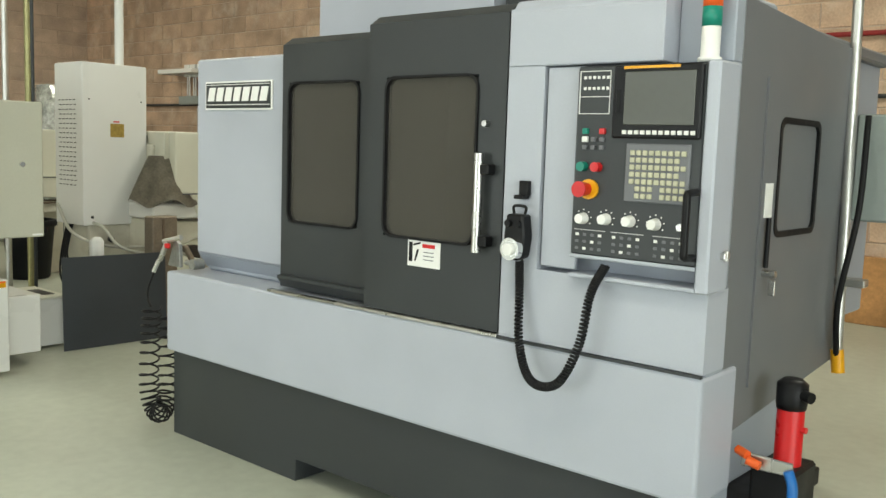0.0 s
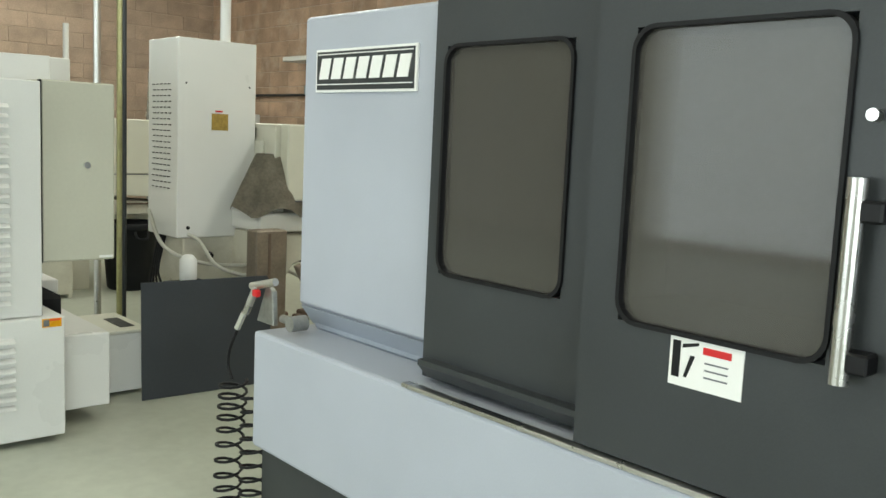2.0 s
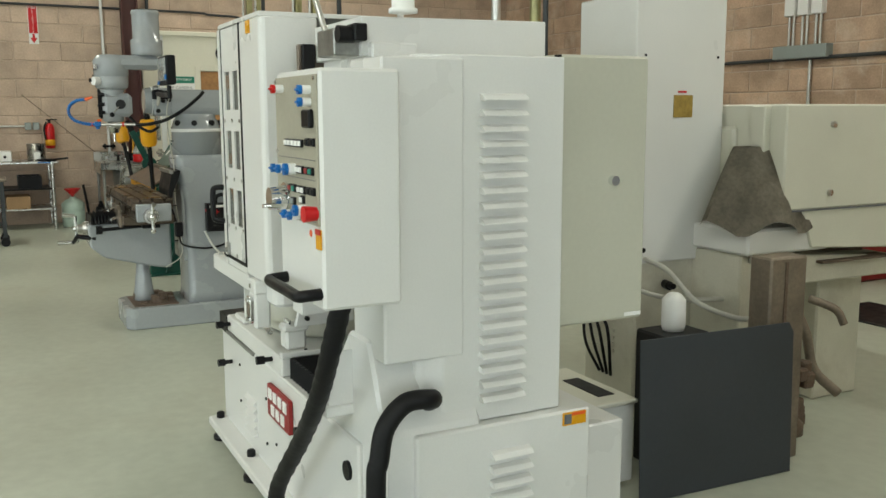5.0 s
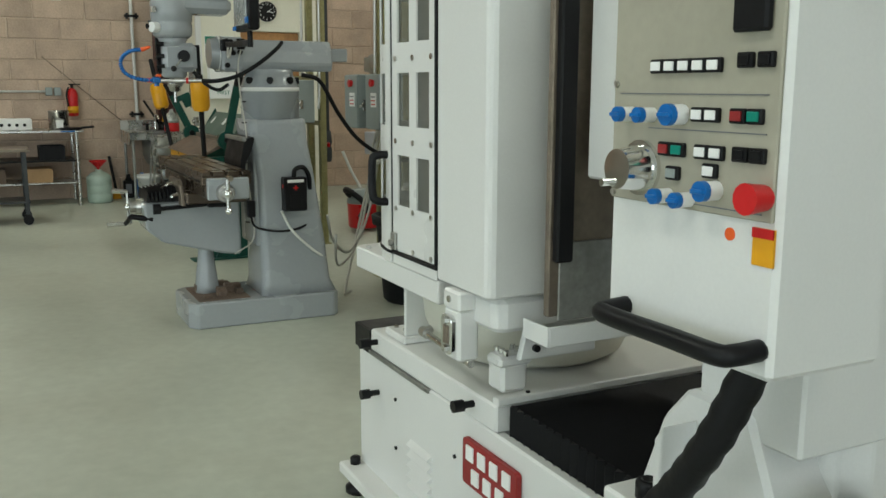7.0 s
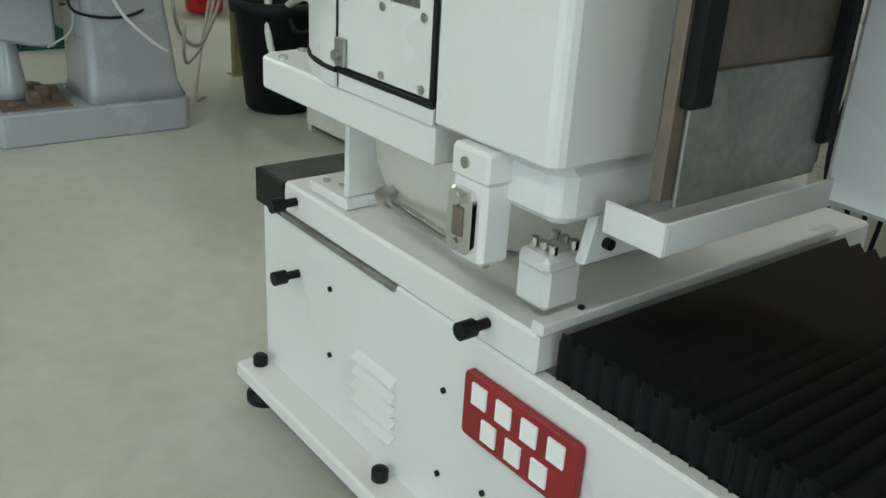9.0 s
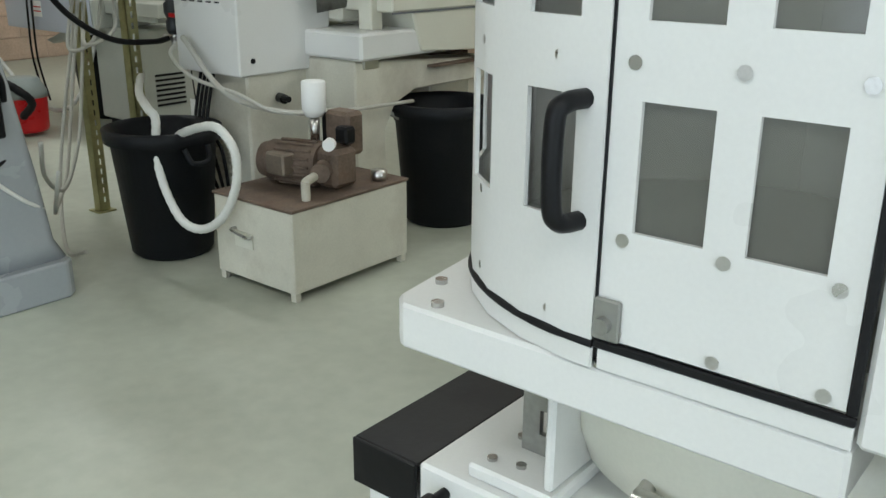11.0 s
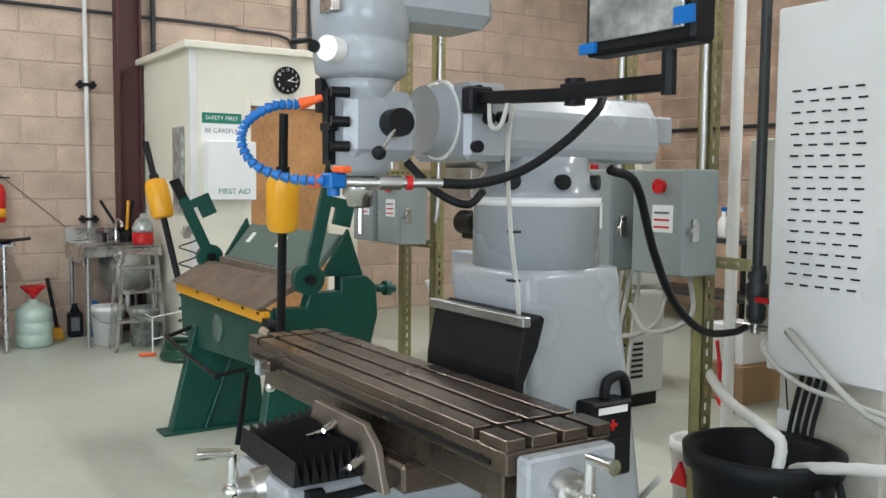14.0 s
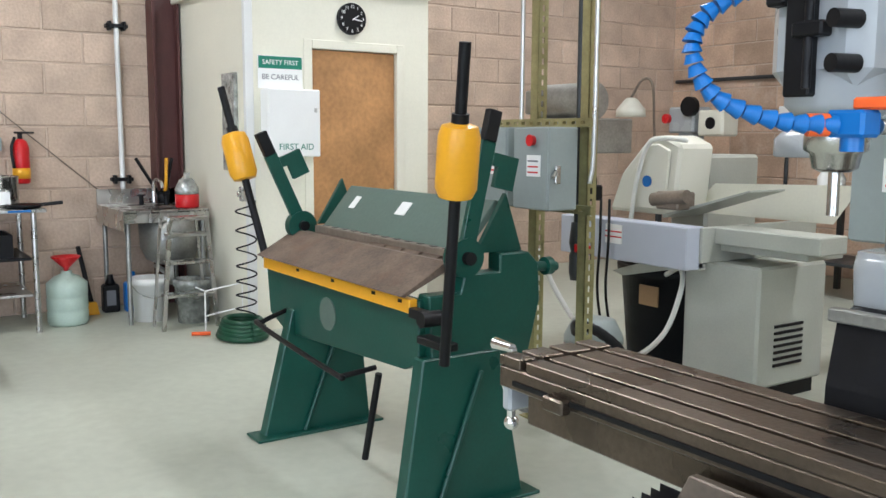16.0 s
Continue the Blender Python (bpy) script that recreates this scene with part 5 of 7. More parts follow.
for pts in ([(-10.3, 3.2, 1.09), (-10.32, 3.15, 0.9), (-10.5, 3.12, 0.85), (-10.55, 3.2, 1.08)], [(-10.2, 3.2, 1.09), (-10.15, 3.15, 0.95), (-10.3, 3.1, 0.88), (-10.5, 3.2, 0.95)],
            [(-10.45, 3.2, 1.09), (-10.42, 3.12, 0.7), (-10.3, 3.0, 0.45), (-10.1, 2.8, 0.3), (-9.9, 2.62, 0.42), (-9.66, 2.5, 0.62)],
            [(-10.5, 3.2, 1.09), (-10.5, 3.1, 0.6), (-10.35, 2.95, 0.3), (-10.1, 2.75, 0.22), (-9.85, 2.62, 0.3), (-9.65, 2.55, 0.5)],
            [(-10.55, 3.2, 1.0), (-10.55, 3.05, 0.4), (-10.35, 2.9, 0.14), (-10.05, 2.75, 0.03), (-9.8, 2.7, 0.1)],
            [(-10.0, 3.4, 0.9), (-9.95, 3.3, 0.85), (-9.8, 3.3, 0.76), (-9.5, 3.3, 0.72), (-9.3, 3.35, 0.66), (-9.2, 3.6, 0.64), (-9.2, 4.1, 0.62)]):
    part("cable", hose(pts, 0.009, 8), CABLE, w)
for x, y in ((-10.17, 3.21), (-10.59, 3.21), (-12.06, 3.30), (-12.6, 3.32)):
    c = solo("conduit", hose([(x, y, 4.7), (x, y, 2.4), (x + 0.01, y - 0.01, 1.4), (x, y - 0.02, 1.2)], 0.011, 8), CONDUIT, "flexible metal conduit running down the post", "conduit", "conduits")
t = thing("paper_tag", -9.9, 3.38, 0.58, "white paper tag on a cable", "tag")
part("tag", box(-9.94, -9.86, 3.375, 3.38, 0.55, 0.64, 0), LETTER, t)
part("string", hose([(-9.9, 3.378, 0.64), (-9.92, 3.38, 0.8), (-9.95, 3.4, 0.9)], 0.003, 6), RUBBER, t)
b = thing("white_bucket", -10.55, 3.72, 0, "white plastic bucket with a red mark", "bucket")
part("pail", lathe(-10.5, 3.66, [(0.12, 0), (0.14, 0.30), (0.148, 0.30), (0.148, 0.34), (0.135, 0.345), (0.125, 0.32), (0.11, 0.03)]), LETTER, b)
part("red_mark", prism([(-10.55, 0.17), (-10.50, 0.27), (-10.46, 0.17)], "y", 3.505, 3.53, 0), RED, b)

# ---- knee mill ----


def mill():
    m = thing("knee_mill", -9.85, 2.1, 0, "grey vertical knee mill with T-slot table", "milling machine")
    bm = prism([(-10.16, 1.70), (-10.10, 1.655), (-9.70, 1.655), (-9.64, 1.70), (-9.62, 2.52), (-9.66, 2.56), (-10.14, 2.56), (-10.18, 2.52)], "z", 0.0, 0.15, 0.008)
    part("base", bm, MILL, m, "grey cast base with chip tray")
    part("base_tray", box(-10.10, -9.70, 1.72, 2.02, 0.148, 0.156, 0), RUST, m)
    random.seed(3)
    for chip in ([box(x, x + 0.06, y, y + 0.05, 0.15, 0.15 + h, 0.006) for x, y, h in [(random.uniform(-10.08, -9.78), random.uniform(1.74, 1.98), random.uniform(0.015, 0.06)) for _ in range(14)]]):
        part("chip", chip, RUST, m)
    # column: wide foot tapering to the turret
    bm = bmesh.new()
    sections = [(0.15, 0.24, 2.06, 2.53), (0.22, 0.215, 2.07, 2.50), (0.5, 0.205, 2.07, 2.47), (0.85, 0.195, 2.06, 2.42), (1.08, 0.19, 2.03, 2.38), (1.17, 0.19, 2.02, 2.375), (1.20, 0.186, 2.025, 2.37)]
    rings = []
    for z, hw, y0, y1 in sections:
        r = 0.045
        hw, y0, y1 = hw * 0.9, y0 + 0.03, y1 + 0.03
        ring = []
        for cx, cy, a0 in ((-9.79 + hw - r, y1 - r, 0), (-9.79 - hw + r, y1 - r, 90), (-9.79 - hw + r, y0 + r, 180), (-9.79 + hw - r, y0 + r, 270)):
            for k in range(5):
                a = radians(a0 + 22.5 * k)
                ring.append(bm.verts.new((cx + r * math.cos(a), cy + r * math.sin(a), z)))
        rings.append(ring)
    for a, b in zip(rings, rings[1:]):
        for k in range(len(a)):
            bm.faces.new((a[k], a[(k + 1) % len(a)], b[(k + 1) % len(a)], b[k]))
    bm.faces.new(rings[0])
    bm.faces.new(rings[-1])
    part("column", smooth(bm, 35), MILL, m, "tapered grey cast column")
    part("turret", lathe(-9.79, 2.23, [(0.172, 1.20), (0.172, 1.37), (0.174, 1.372), (0.174, 1.395), (0.168, 1.40), (0.155, 1.44), (0.14, 1.46), (0.14, 1.49)], 40), MILL, m)
    part("scale_band", lathe(-9.79, 2.23, [(0.1755, 1.362), (0.1755, 1.385)], 40), LETTER, m, "white graduated band")
    for a in (-60, -15, 30, 75):
        u = Vector((math.cos(radians(a)), math.sin(radians(a)), 0))
        part("turret_bolt", rod(Vector((-9.79, 2.23, 1.425)) + u * 0.13, Vector((-9.79, 2.23, 1.425)) + u * 0.175, 0.02), BLACK, m)
    part("knee_way", box(-9.98, -9.64, 2.075, 2.13, 0.45, 1.03, 0.006), MILL, m)
    # ram
    part("ram", prism([(-9.93, 1.48), (-9.71, 1.48), (-9.69, 1.52), (-9.70, 1.60), (-9.74, 1.66), (-9.90, 1.66), (-9.94, 1.60), (-9.95, 1.52)], "y", 2.03, 2.60, 0.01), MILL, m, "long grey ram")
    part("ram_rear", box(-9.88, -9.76, 2.60, 2.72, 1.54, 1.62, 0.006), MILL, m)
    part("adapter", box(-9.95, -9.69, 1.93, 2.06, 1.475, 1.67, 0.015), MILL, m)
    part("adapter_disc", rod((-9.82, 1.95, 1.58), (-9.82, 1.88, 1.58), 0.10, 0.085, 32), MILL, m)
    part("pale_ring", rod((-9.82, 1.937, 1.58), (-9.82, 1.927, 1.58), 0.102, seg=32), LETTER, m)
    for y, z in ((1.955, 1.645), (1.955, 1.51), (1.99, 1.58), (2.03, 1.585)):
        part("flange_bolt", rod((-9.69, y, z), (-9.672, y, z), 0.015), BLACK, m)
    # head
    hx, hy = -9.835, 1.665
    part("head_casting", join(box(hx - 0.075, hx + 0.075, hy - 0.07, hy + 0.12, 1.47, 1.63, 0.025), lathe(hx, hy, [(0.055, 1.435), (0.07, 1.45), (0.07, 1.63), (0.085, 1.66)])), MILL, m, "grey quill head casting")
    part("pulley_housing", lathe(hx, hy, [(0.085, 1.655), (0.105, 1.67), (0.11, 1.70), (0.11, 1.735), (0.105, 1.742), (0.112, 1.748), (0.115, 1.80), (0.115, 1.85), (0.09, 1.885), (0.05, 1.89)], 36), MILL, m)
    part("belt_cover", join(box(hx - 0.10, hx + 0.10, hy, hy + 0.32, 1.79, 1.885, 0.03)), MILL, m)
    part("motor", lathe(hx + 0.02, hy + 0.24, [(0.10, 1.885), (0.105, 1.90), (0.105, 1.99), (0.09, 2.0), (0.09, 2.16), (0.095, 2.17), (0.09, 2.19), (0.03, 2.195)], 32), MILL, m, "grey cylindrical motor")
    part("name_tag", box(hx + 0.03, hx + 0.09, hy - 0.118, hy - 0.098, 1.79, 1.82, 0.001), STEEL, m)
    part("speed_dial", rod((hx + 0.06, hy - 0.09, 1.71), (hx + 0.08, hy - 0.125, 1.71), 0.028, seg=20), LETTER, m)
    part("speed_knob", rod((hx + 0.045, hy - 0.12, 1.715), (hx + 0.055, hy - 0.145, 1.715), 0.014), BLACK, m)
    part("front_lever", rod((hx - 0.05, hy - 0.08, 1.75), (hx - 0.16, hy - 0.10, 1.755), 0.007), BLACK, m)
    part("quill_slot", box(hx - 0.03, hx + 0.01, hy - 0.085, hy - 0.065, 1.46, 1.63, 0.003), BLACK, m)
    part("depth_stop", join(rod((hx + 0.01, hy - 0.09, 1.47), (hx + 0.01, hy - 0.09, 1.63), 0.006), box(hx - 0.01, hx + 0.035, hy - 0.10, hy - 0.075, 1.535, 1.555, 0.003), box(hx - 0.06, hx - 0.03, hy - 0.09, hy - 0.05, 1.58, 1.66, 0.004)), BLACK, m)
    for z in (1.50, 1.555, 1.62):
        part("side_knob", rod((hx + 0.05, hy - 0.10, z), (hx + 0.06, hy - 0.06, z), 0.012), BLACK, m)
    part("feed_hub", rod((hx + 0.075, hy + 0.04, 1.555), (hx + 0.13, hy + 0.035, 1.555), 0.032, seg=20), BLACK, m)
    part("feed_lever", rod((hx + 0.12, hy + 0.035, 1.555), (hx + 0.135, hy - 0.02, 1.49), 0.005), CHROME, m)
    part("lever_ball", ball((hx + 0.136, hy - 0.025, 1.485), 0.016), BLACK, m)
    part("quill", lathe(hx, hy, [(0.02, 1.36), (0.03, 1.365), (0.034, 1.385), (0.042, 1.39), (0.042, 1.435)]), STEEL, m)
    part("cutter", rod((hx, hy, 1.30), (hx, hy, 1.36), 0.008), STEEL, m)
    # table
    tx0, tx1, ty0, ty1 = -10.60, -9.265, 1.675, 1.935
    t = part("table", box(tx0, tx1, ty0, ty1, 0.875, 0.922, 0.004), IRON, m, "oily cast-iron T-slot table")
    strips = [(ty0, ty0 + 0.045), (ty0 + 0.06, ty0 + 0.122), (ty0 + 0.137, ty0 + 0.20), (ty0 + 0.215, ty1)]
    for a, b in strips:
        part("table_strip", box(tx0 + 0.09, tx1 - 0.11, a, b, 0.922, 0.945, 0.002), IRON, t)
        part("table_end", box(tx0, tx0 + 0.07, a, b, 0.922, 0.945, 0.002), IRON, t)
        part("table_end", box(tx1 - 0.09, tx1, a, b, 0.922, 0.945, 0.002), IRON, t)
    part("table_lower", prism([(ty0 + 0.03, 0.80), (ty1 - 0.03, 0.80), (ty1 - 0.03, 0.878), (ty0 + 0.03, 0.878)], "x", tx0 + 0.06, tx1 - 0.05, 0.004), IRON, t)
    part("front_groove", box(tx0 + 0.05, tx1 - 0.05, ty0 - 0.004, ty0 + 0.01, 0.887, 0.897, 0), BLACK, t)
    part("stop_block", box(-10.43, -10.37, ty0 - 0.025, ty0 + 0.002, 0.87, 0.90, 0.004), IRON, t)
    part("end_bracket", box(tx1, tx1 + 0.04, ty0 + 0.02, ty1 - 0.02, 0.80, 0.915, 0.006), MILL, t)
    part("end_bracket", box(tx0 - 0.03, tx0, ty0 + 0.03, ty1 - 0.03, 0.81, 0.91, 0.006), MILL, t)
    for x, s in ((tx1 + 0.04, 1), (tx0 - 0.03, -1)):
        yc, zc = 1.785, 0.838
        part("collar", join(rod((x, yc, zc), (x + s * 0.03, yc, zc), 0.05, 0.045, 24), rod((x + s * 0.03, yc, zc), (x + s * 0.06, yc, zc), 0.035, 0.03, 24)), STEEL, t)
        part("crank", join(rod((x + s * 0.065, yc, zc - 0.085), (x + s * 0.065, yc, zc + 0.085), 0.011), ball((x + s * 0.065, yc, zc), 0.024), ball((x + s * 0.065, yc, zc - 0.09), 0.018), rod((x + s * 0.065, yc, zc + 0.085), (x + s * 0.13, yc, zc + 0.085), 0.011, 0.015)), CHROME, t, "polished ball crank handle")
    # saddle and knee
    part("saddle", box(-10.02, -9.62, 1.66, 2.0, 0.735, 0.80, 0.008), IRON, m)
    part("saddle_front", prism([(-10.12, 0.72), (-9.68, 0.72), (-9.72, 0.82), (-9.78, 0.86), (-10.05, 0.86)], "y", 1.645, 1.665, 0.003), BROWNST, m)
    for x, z in ((-10.04, 0.80), (-9.92, 0.83), (-9.78, 0.78)):
        part("lock_lever", join(rod((x, 1.64, z), (x + 0.02, 1.60, z - 0.01), 0.011), rod((x + 0.02, 1.60, z - 0.01), (x - 0.03, 1.575, z - 0.035), 0.007)), CHROME, m)
    part("knee", prism([(1.45, 0.735), (2.0, 0.735), (2.0, 0.40), (1.90, 0.41), (1.55, 0.50), (1.46, 0.58)], "x", -9.99, -9.69, 0.012), MILL, m, "grey sloping knee casting")
    for i in range(9):
        part("cover_pleat", prism([(1.47 + i * 0.022, 0.74), (1.49 + i * 0.022, 0.74), (1.475 + i * 0.022, 0.80 + i * 0.003)], "x", -10.02, -9.68, 0), RUBBER, m)
    part("stop_rod", join(rod((-9.68, 1.53, 0.70), (-9.68, 1.85, 0.715), 0.012), rod((-9.68, 1.50, 0.70), (-9.68, 1.54, 0.70), 0.03)), BLACK, m)
    part("saddle_block", box(-9.70, -9.62, 1.80, 1.92, 0.70, 0.77, 0.004), BLACK, m)
    part("cross_collar", join(rod((-9.84, 1.47, 0.70), (-9.84, 1.43, 0.70), 0.05, 0.042, 24), rod((-9.84, 1.43, 0.70), (-9.84, 1.395, 0.70), 0.03)), STEEL, m)
    part("cross_crank", join(rod((-9.84, 1.385, 0.62), (-9.84, 1.385, 0.79), 0.011), ball((-9.84, 1.385, 0.70), 0.024), rod((-9.84, 1.385, 0.79), (-9.84, 1.30, 0.80), 0.012, 0.016), ball((-9.84, 1.385, 0.615), 0.02)), CHROME, m, "polished ball crank handle")
    part("knee_crank", join(rod((-9.70, 1.50, 0.64), (-9.72, 1.38, 0.66), 0.016), hose([(-9.72, 1.38, 0.66), (-9.76, 1.37, 0.63), (-9.80, 1.36, 0.61)], 0.014)), BLACK, m)
    part("crank_grip", rod((-9.80, 1.36, 0.61), (-9.80, 1.26, 0.61), 0.013, 0.016), CHROME, m)
    part("screw_pedestal", lathe(-9.86, 1.82, [(0.075, 0.15), (0.07, 0.2), (0.05, 0.36), (0.042, 0.43), (0.042, 0.55)], 24), MILL, m)
    part("way_apron", prism([(2.0, 1.04), (2.05, 1.06), (2.06, 1.05), (2.04, 0.98), (2.0, 0.9), (1.995, 0.80), (2.02, 0.70), (2.0, 0.70), (1.972, 0.80), (1.975, 0.92)], "x", -10.03, -9.63, 0.002), RUBBER, m, "black rubber way apron")
    part("apron_bar", box(-10.04, -9.62, 1.985, 2.01, 1.035, 1.06, 0.003), GALV, m)
    # power feed box, cables, switch
    b = part("power_feed_box", box(-9.635, -9.565, 2.18, 2.32, 0.66, 0.86, 0.006), BLACK, m, "black control box with red lamp")
    part("box_lamp", box(-9.6, -9.58, 2.176, 2.181, 0.80, 0.82, 0), RED, b)
    part("box_label", box(-9.566, -9.5635, 2.20, 2.30, 0.83, 0.848, 0), LETTER, b)
    part("red_cross", join(box(-9.566, -9.563, 2.235, 2.265, 0.795, 0.803, 0), box(-9.566, -9.563, 2.246, 2.254, 0.785, 0.813, 0)), RED, b)
    part("dial", box(-9.566, -9.562, 2.215, 2.285, 0.685, 0.76, 0.002), RUBBER, b)
    part("box_cable", hose([(-9.60, 2.25, 0.86), (-9.60, 2.26, 0.905), (-9.60, 2.31, 0.915), (-9.62, 2.35, 0.86), (-9.64, 2.36, 0.78)], 0.014), RUBBER, b)
    part("plug", box(-9.645, -9.60, 2.02, 2.07, 0.63, 0.73, 0.006), BLACK, m)
    part("plug_lead", hose([(-9.62, 2.045, 0.63), (-9.60, 2.07, 0.57), (-9.58, 2.20, 0.54), (-9.60, 2.34, 0.55), (-9.64, 2.44, 0.60)], 0.007), RUBBER, m)
    part("box_lead", hose([(-9.59, 2.22, 0.66), (-9.575, 2.28, 0.54), (-9.58, 2.40, 0.42), (-9.62, 2.50, 0.35)], 0.008), WHITEHOSE, m)
    for k in (0, 0.008):
        part("signal_cable", hose([(-9.64 + k, 2.03, 1.62), (-9.62 + k, 2.0, 1.50), (-9.615 + k, 2.01, 1.3), (-9.605 + k, 2.03, 1.1), (-9.63 + k, 2.03, 0.9), (-9.635 + k, 2.05, 0.72), (-9.64 + k, 2.06, 0.5), (-9.66 + k, 1.95, 0.41)], 0.0035, 6), CABLE, m)
    for z in (1.3, 1.18, 1.05, 0.95, 0.85, 0.6):
        part("cable_tie", box(-9.63, -9.60, 2.01, 2.035, z, z + 0.006, 0.002), BLACK, m)
    # coolant line
    segs = []
    line = curve_points([(-9.771, 1.485, 1.587), (-9.80, 1.435, 1.582), (-9.838, 1.392, 1.55), (-9.845, 1.38, 1.505), (-9.83, 1.405, 1.455), (-9.79, 1.47, 1.427), (-9.75, 1.535, 1.422)], 4)
    for a, b2 in zip(line, line[1:]):
        segs.append(rod(a, a.lerp(b2, 0.85), 0.008, 0.0125, 10))
    cl = part("coolant_hose", segs[0], BLUE, m, "blue segmented coolant hose")
    for sgm in segs[1:]:
        part("hose_segment", sgm, BLUE, cl)
    part("nozzle", rod((-9.771, 1.485, 1.587), (-9.745, 1.525, 1.602), 0.013, 0.007), ORANGE, cl)
    part("coolant_valve", join(box(-9.765, -9.715, 1.53, 1.57, 1.407, 1.44, 0.004), rod((-9.74, 1.55, 1.39), (-9.74, 1.55, 1.41), 0.014)), BLUE, cl)
    part("valve_lever", join(box(-9.74, -9.69, 1.545, 1.57, 1.44, 1.455, 0.003), rod((-9.775, 1.51, 1.422), (-9.76, 1.53, 1.422), 0.014)), ORANGE, cl)
    part("feed_pipe", join(rod((-9.72, 1.57, 1.42), (-9.66, 1.78, 1.42), 0.010), rod((-9.70, 1.64, 1.42), (-9.69, 1.69, 1.42), 0.016)), STEEL, cl)
    part("pipe_ring", rod((-9.683, 1.70, 1.42), (-9.68, 1.712, 1.42), 0.0165), RED, cl)
    part("feed_hose", hose([(-9.66, 1.78, 1.42), (-9.64, 1.86, 1.42), (-9.63, 1.98, 1.45), (-9.62, 2.10, 1.52), (-9.62, 2.20, 1.60), (-9.64, 2.24, 1.64)], 0.0115, 10), RUBBER, m)
    part("motor_lead", hose([(hx + 0.04, hy + 0.1, 1.47), (hx + 0.08, hy + 0.16, 1.40), (hx + 0.12, hy + 0.22, 1.37), (hx + 0.1, hy + 0.28, 1.40)], 0.010), RUBBER, m)
    # readout on its arm
    a = part("readout_arm", join(box(-9.80, -9.755, 1.92, 1.99, 1.59, 1.655, 0.006), prism([(-9.77, 1.612), (-9.39, 1.594), (-9.39, 1.622), (-9.77, 1.642)], "y", 1.94, 1.965, 0.003), prism([(-9.41, 1.596), (-9.12, 1.592), (-9.12, 1.622), (-9.41, 1.628)], "y", 1.905, 1.935, 0.003), rod((-9.40, 1.94, 1.585), (-9.40, 1.94, 1.64), 0.022), rod((-9.12, 1.918, 1.585), (-9.12, 1.918, 1.665), 0.014)), BLACK, m, "black jointed arm")
    part("arm_cable", hose([(-9.72, 1.95, 1.63), (-9.70, 1.94, 1.56), (-9.66, 1.94, 1.555), (-9.64, 1.95, 1.62)], 0.006, 6), CABLE, a)
    r = part("readout", box(-9.30, -9.02, 2.0, 2.06, 1.67, 1.85, 0.008), BLACK, m, "digital readout in clear wrap")
    part("readout_screen", box(-9.28, -9.04, 1.994, 2.001, 1.695, 1.835, 0.002), FOIL, r)
    part("blue_tape", box(-9.305, -9.26, 1.992, 1.999, 1.675, 1.695, 0), BLUE, r)
    part("blue_tape", box(-9.06, -9.015, 1.992, 1.999, 1.70, 1.73, 0), BLUE, r)

    for child in (r,):
        child.location.y -= 0.11
        child.location.x -= 0.02
    # column, turret, ram and knee stand on the base's centre line
    centred = ("column", "turret", "scale_band", "turret_bolt", "knee_way", "ram", "ram_rear", "adapter", "adapter_disc", "pale_ring", "flange_bolt", "knee", "cover_pleat", "stop_rod", "saddle_block", "cross_collar", "cross_crank", "knee_crank", "crank_grip", "plug", "plug_lead", "box_lead", "signal_cable", "cable_tie", "screw_pedestal", "power_feed_box")
    for child in m.children:
        kind = child.name.split(".")[0]
        if kind in centred:
            child.location.x -= 0.095
        if kind in ("way_apron", "apron_bar"):
            child.location.z += 0.045
        if kind == "power_feed_box":
            child.location += Vector((0.02, 0.05, 0))


mill()

# ---- bending brake ----


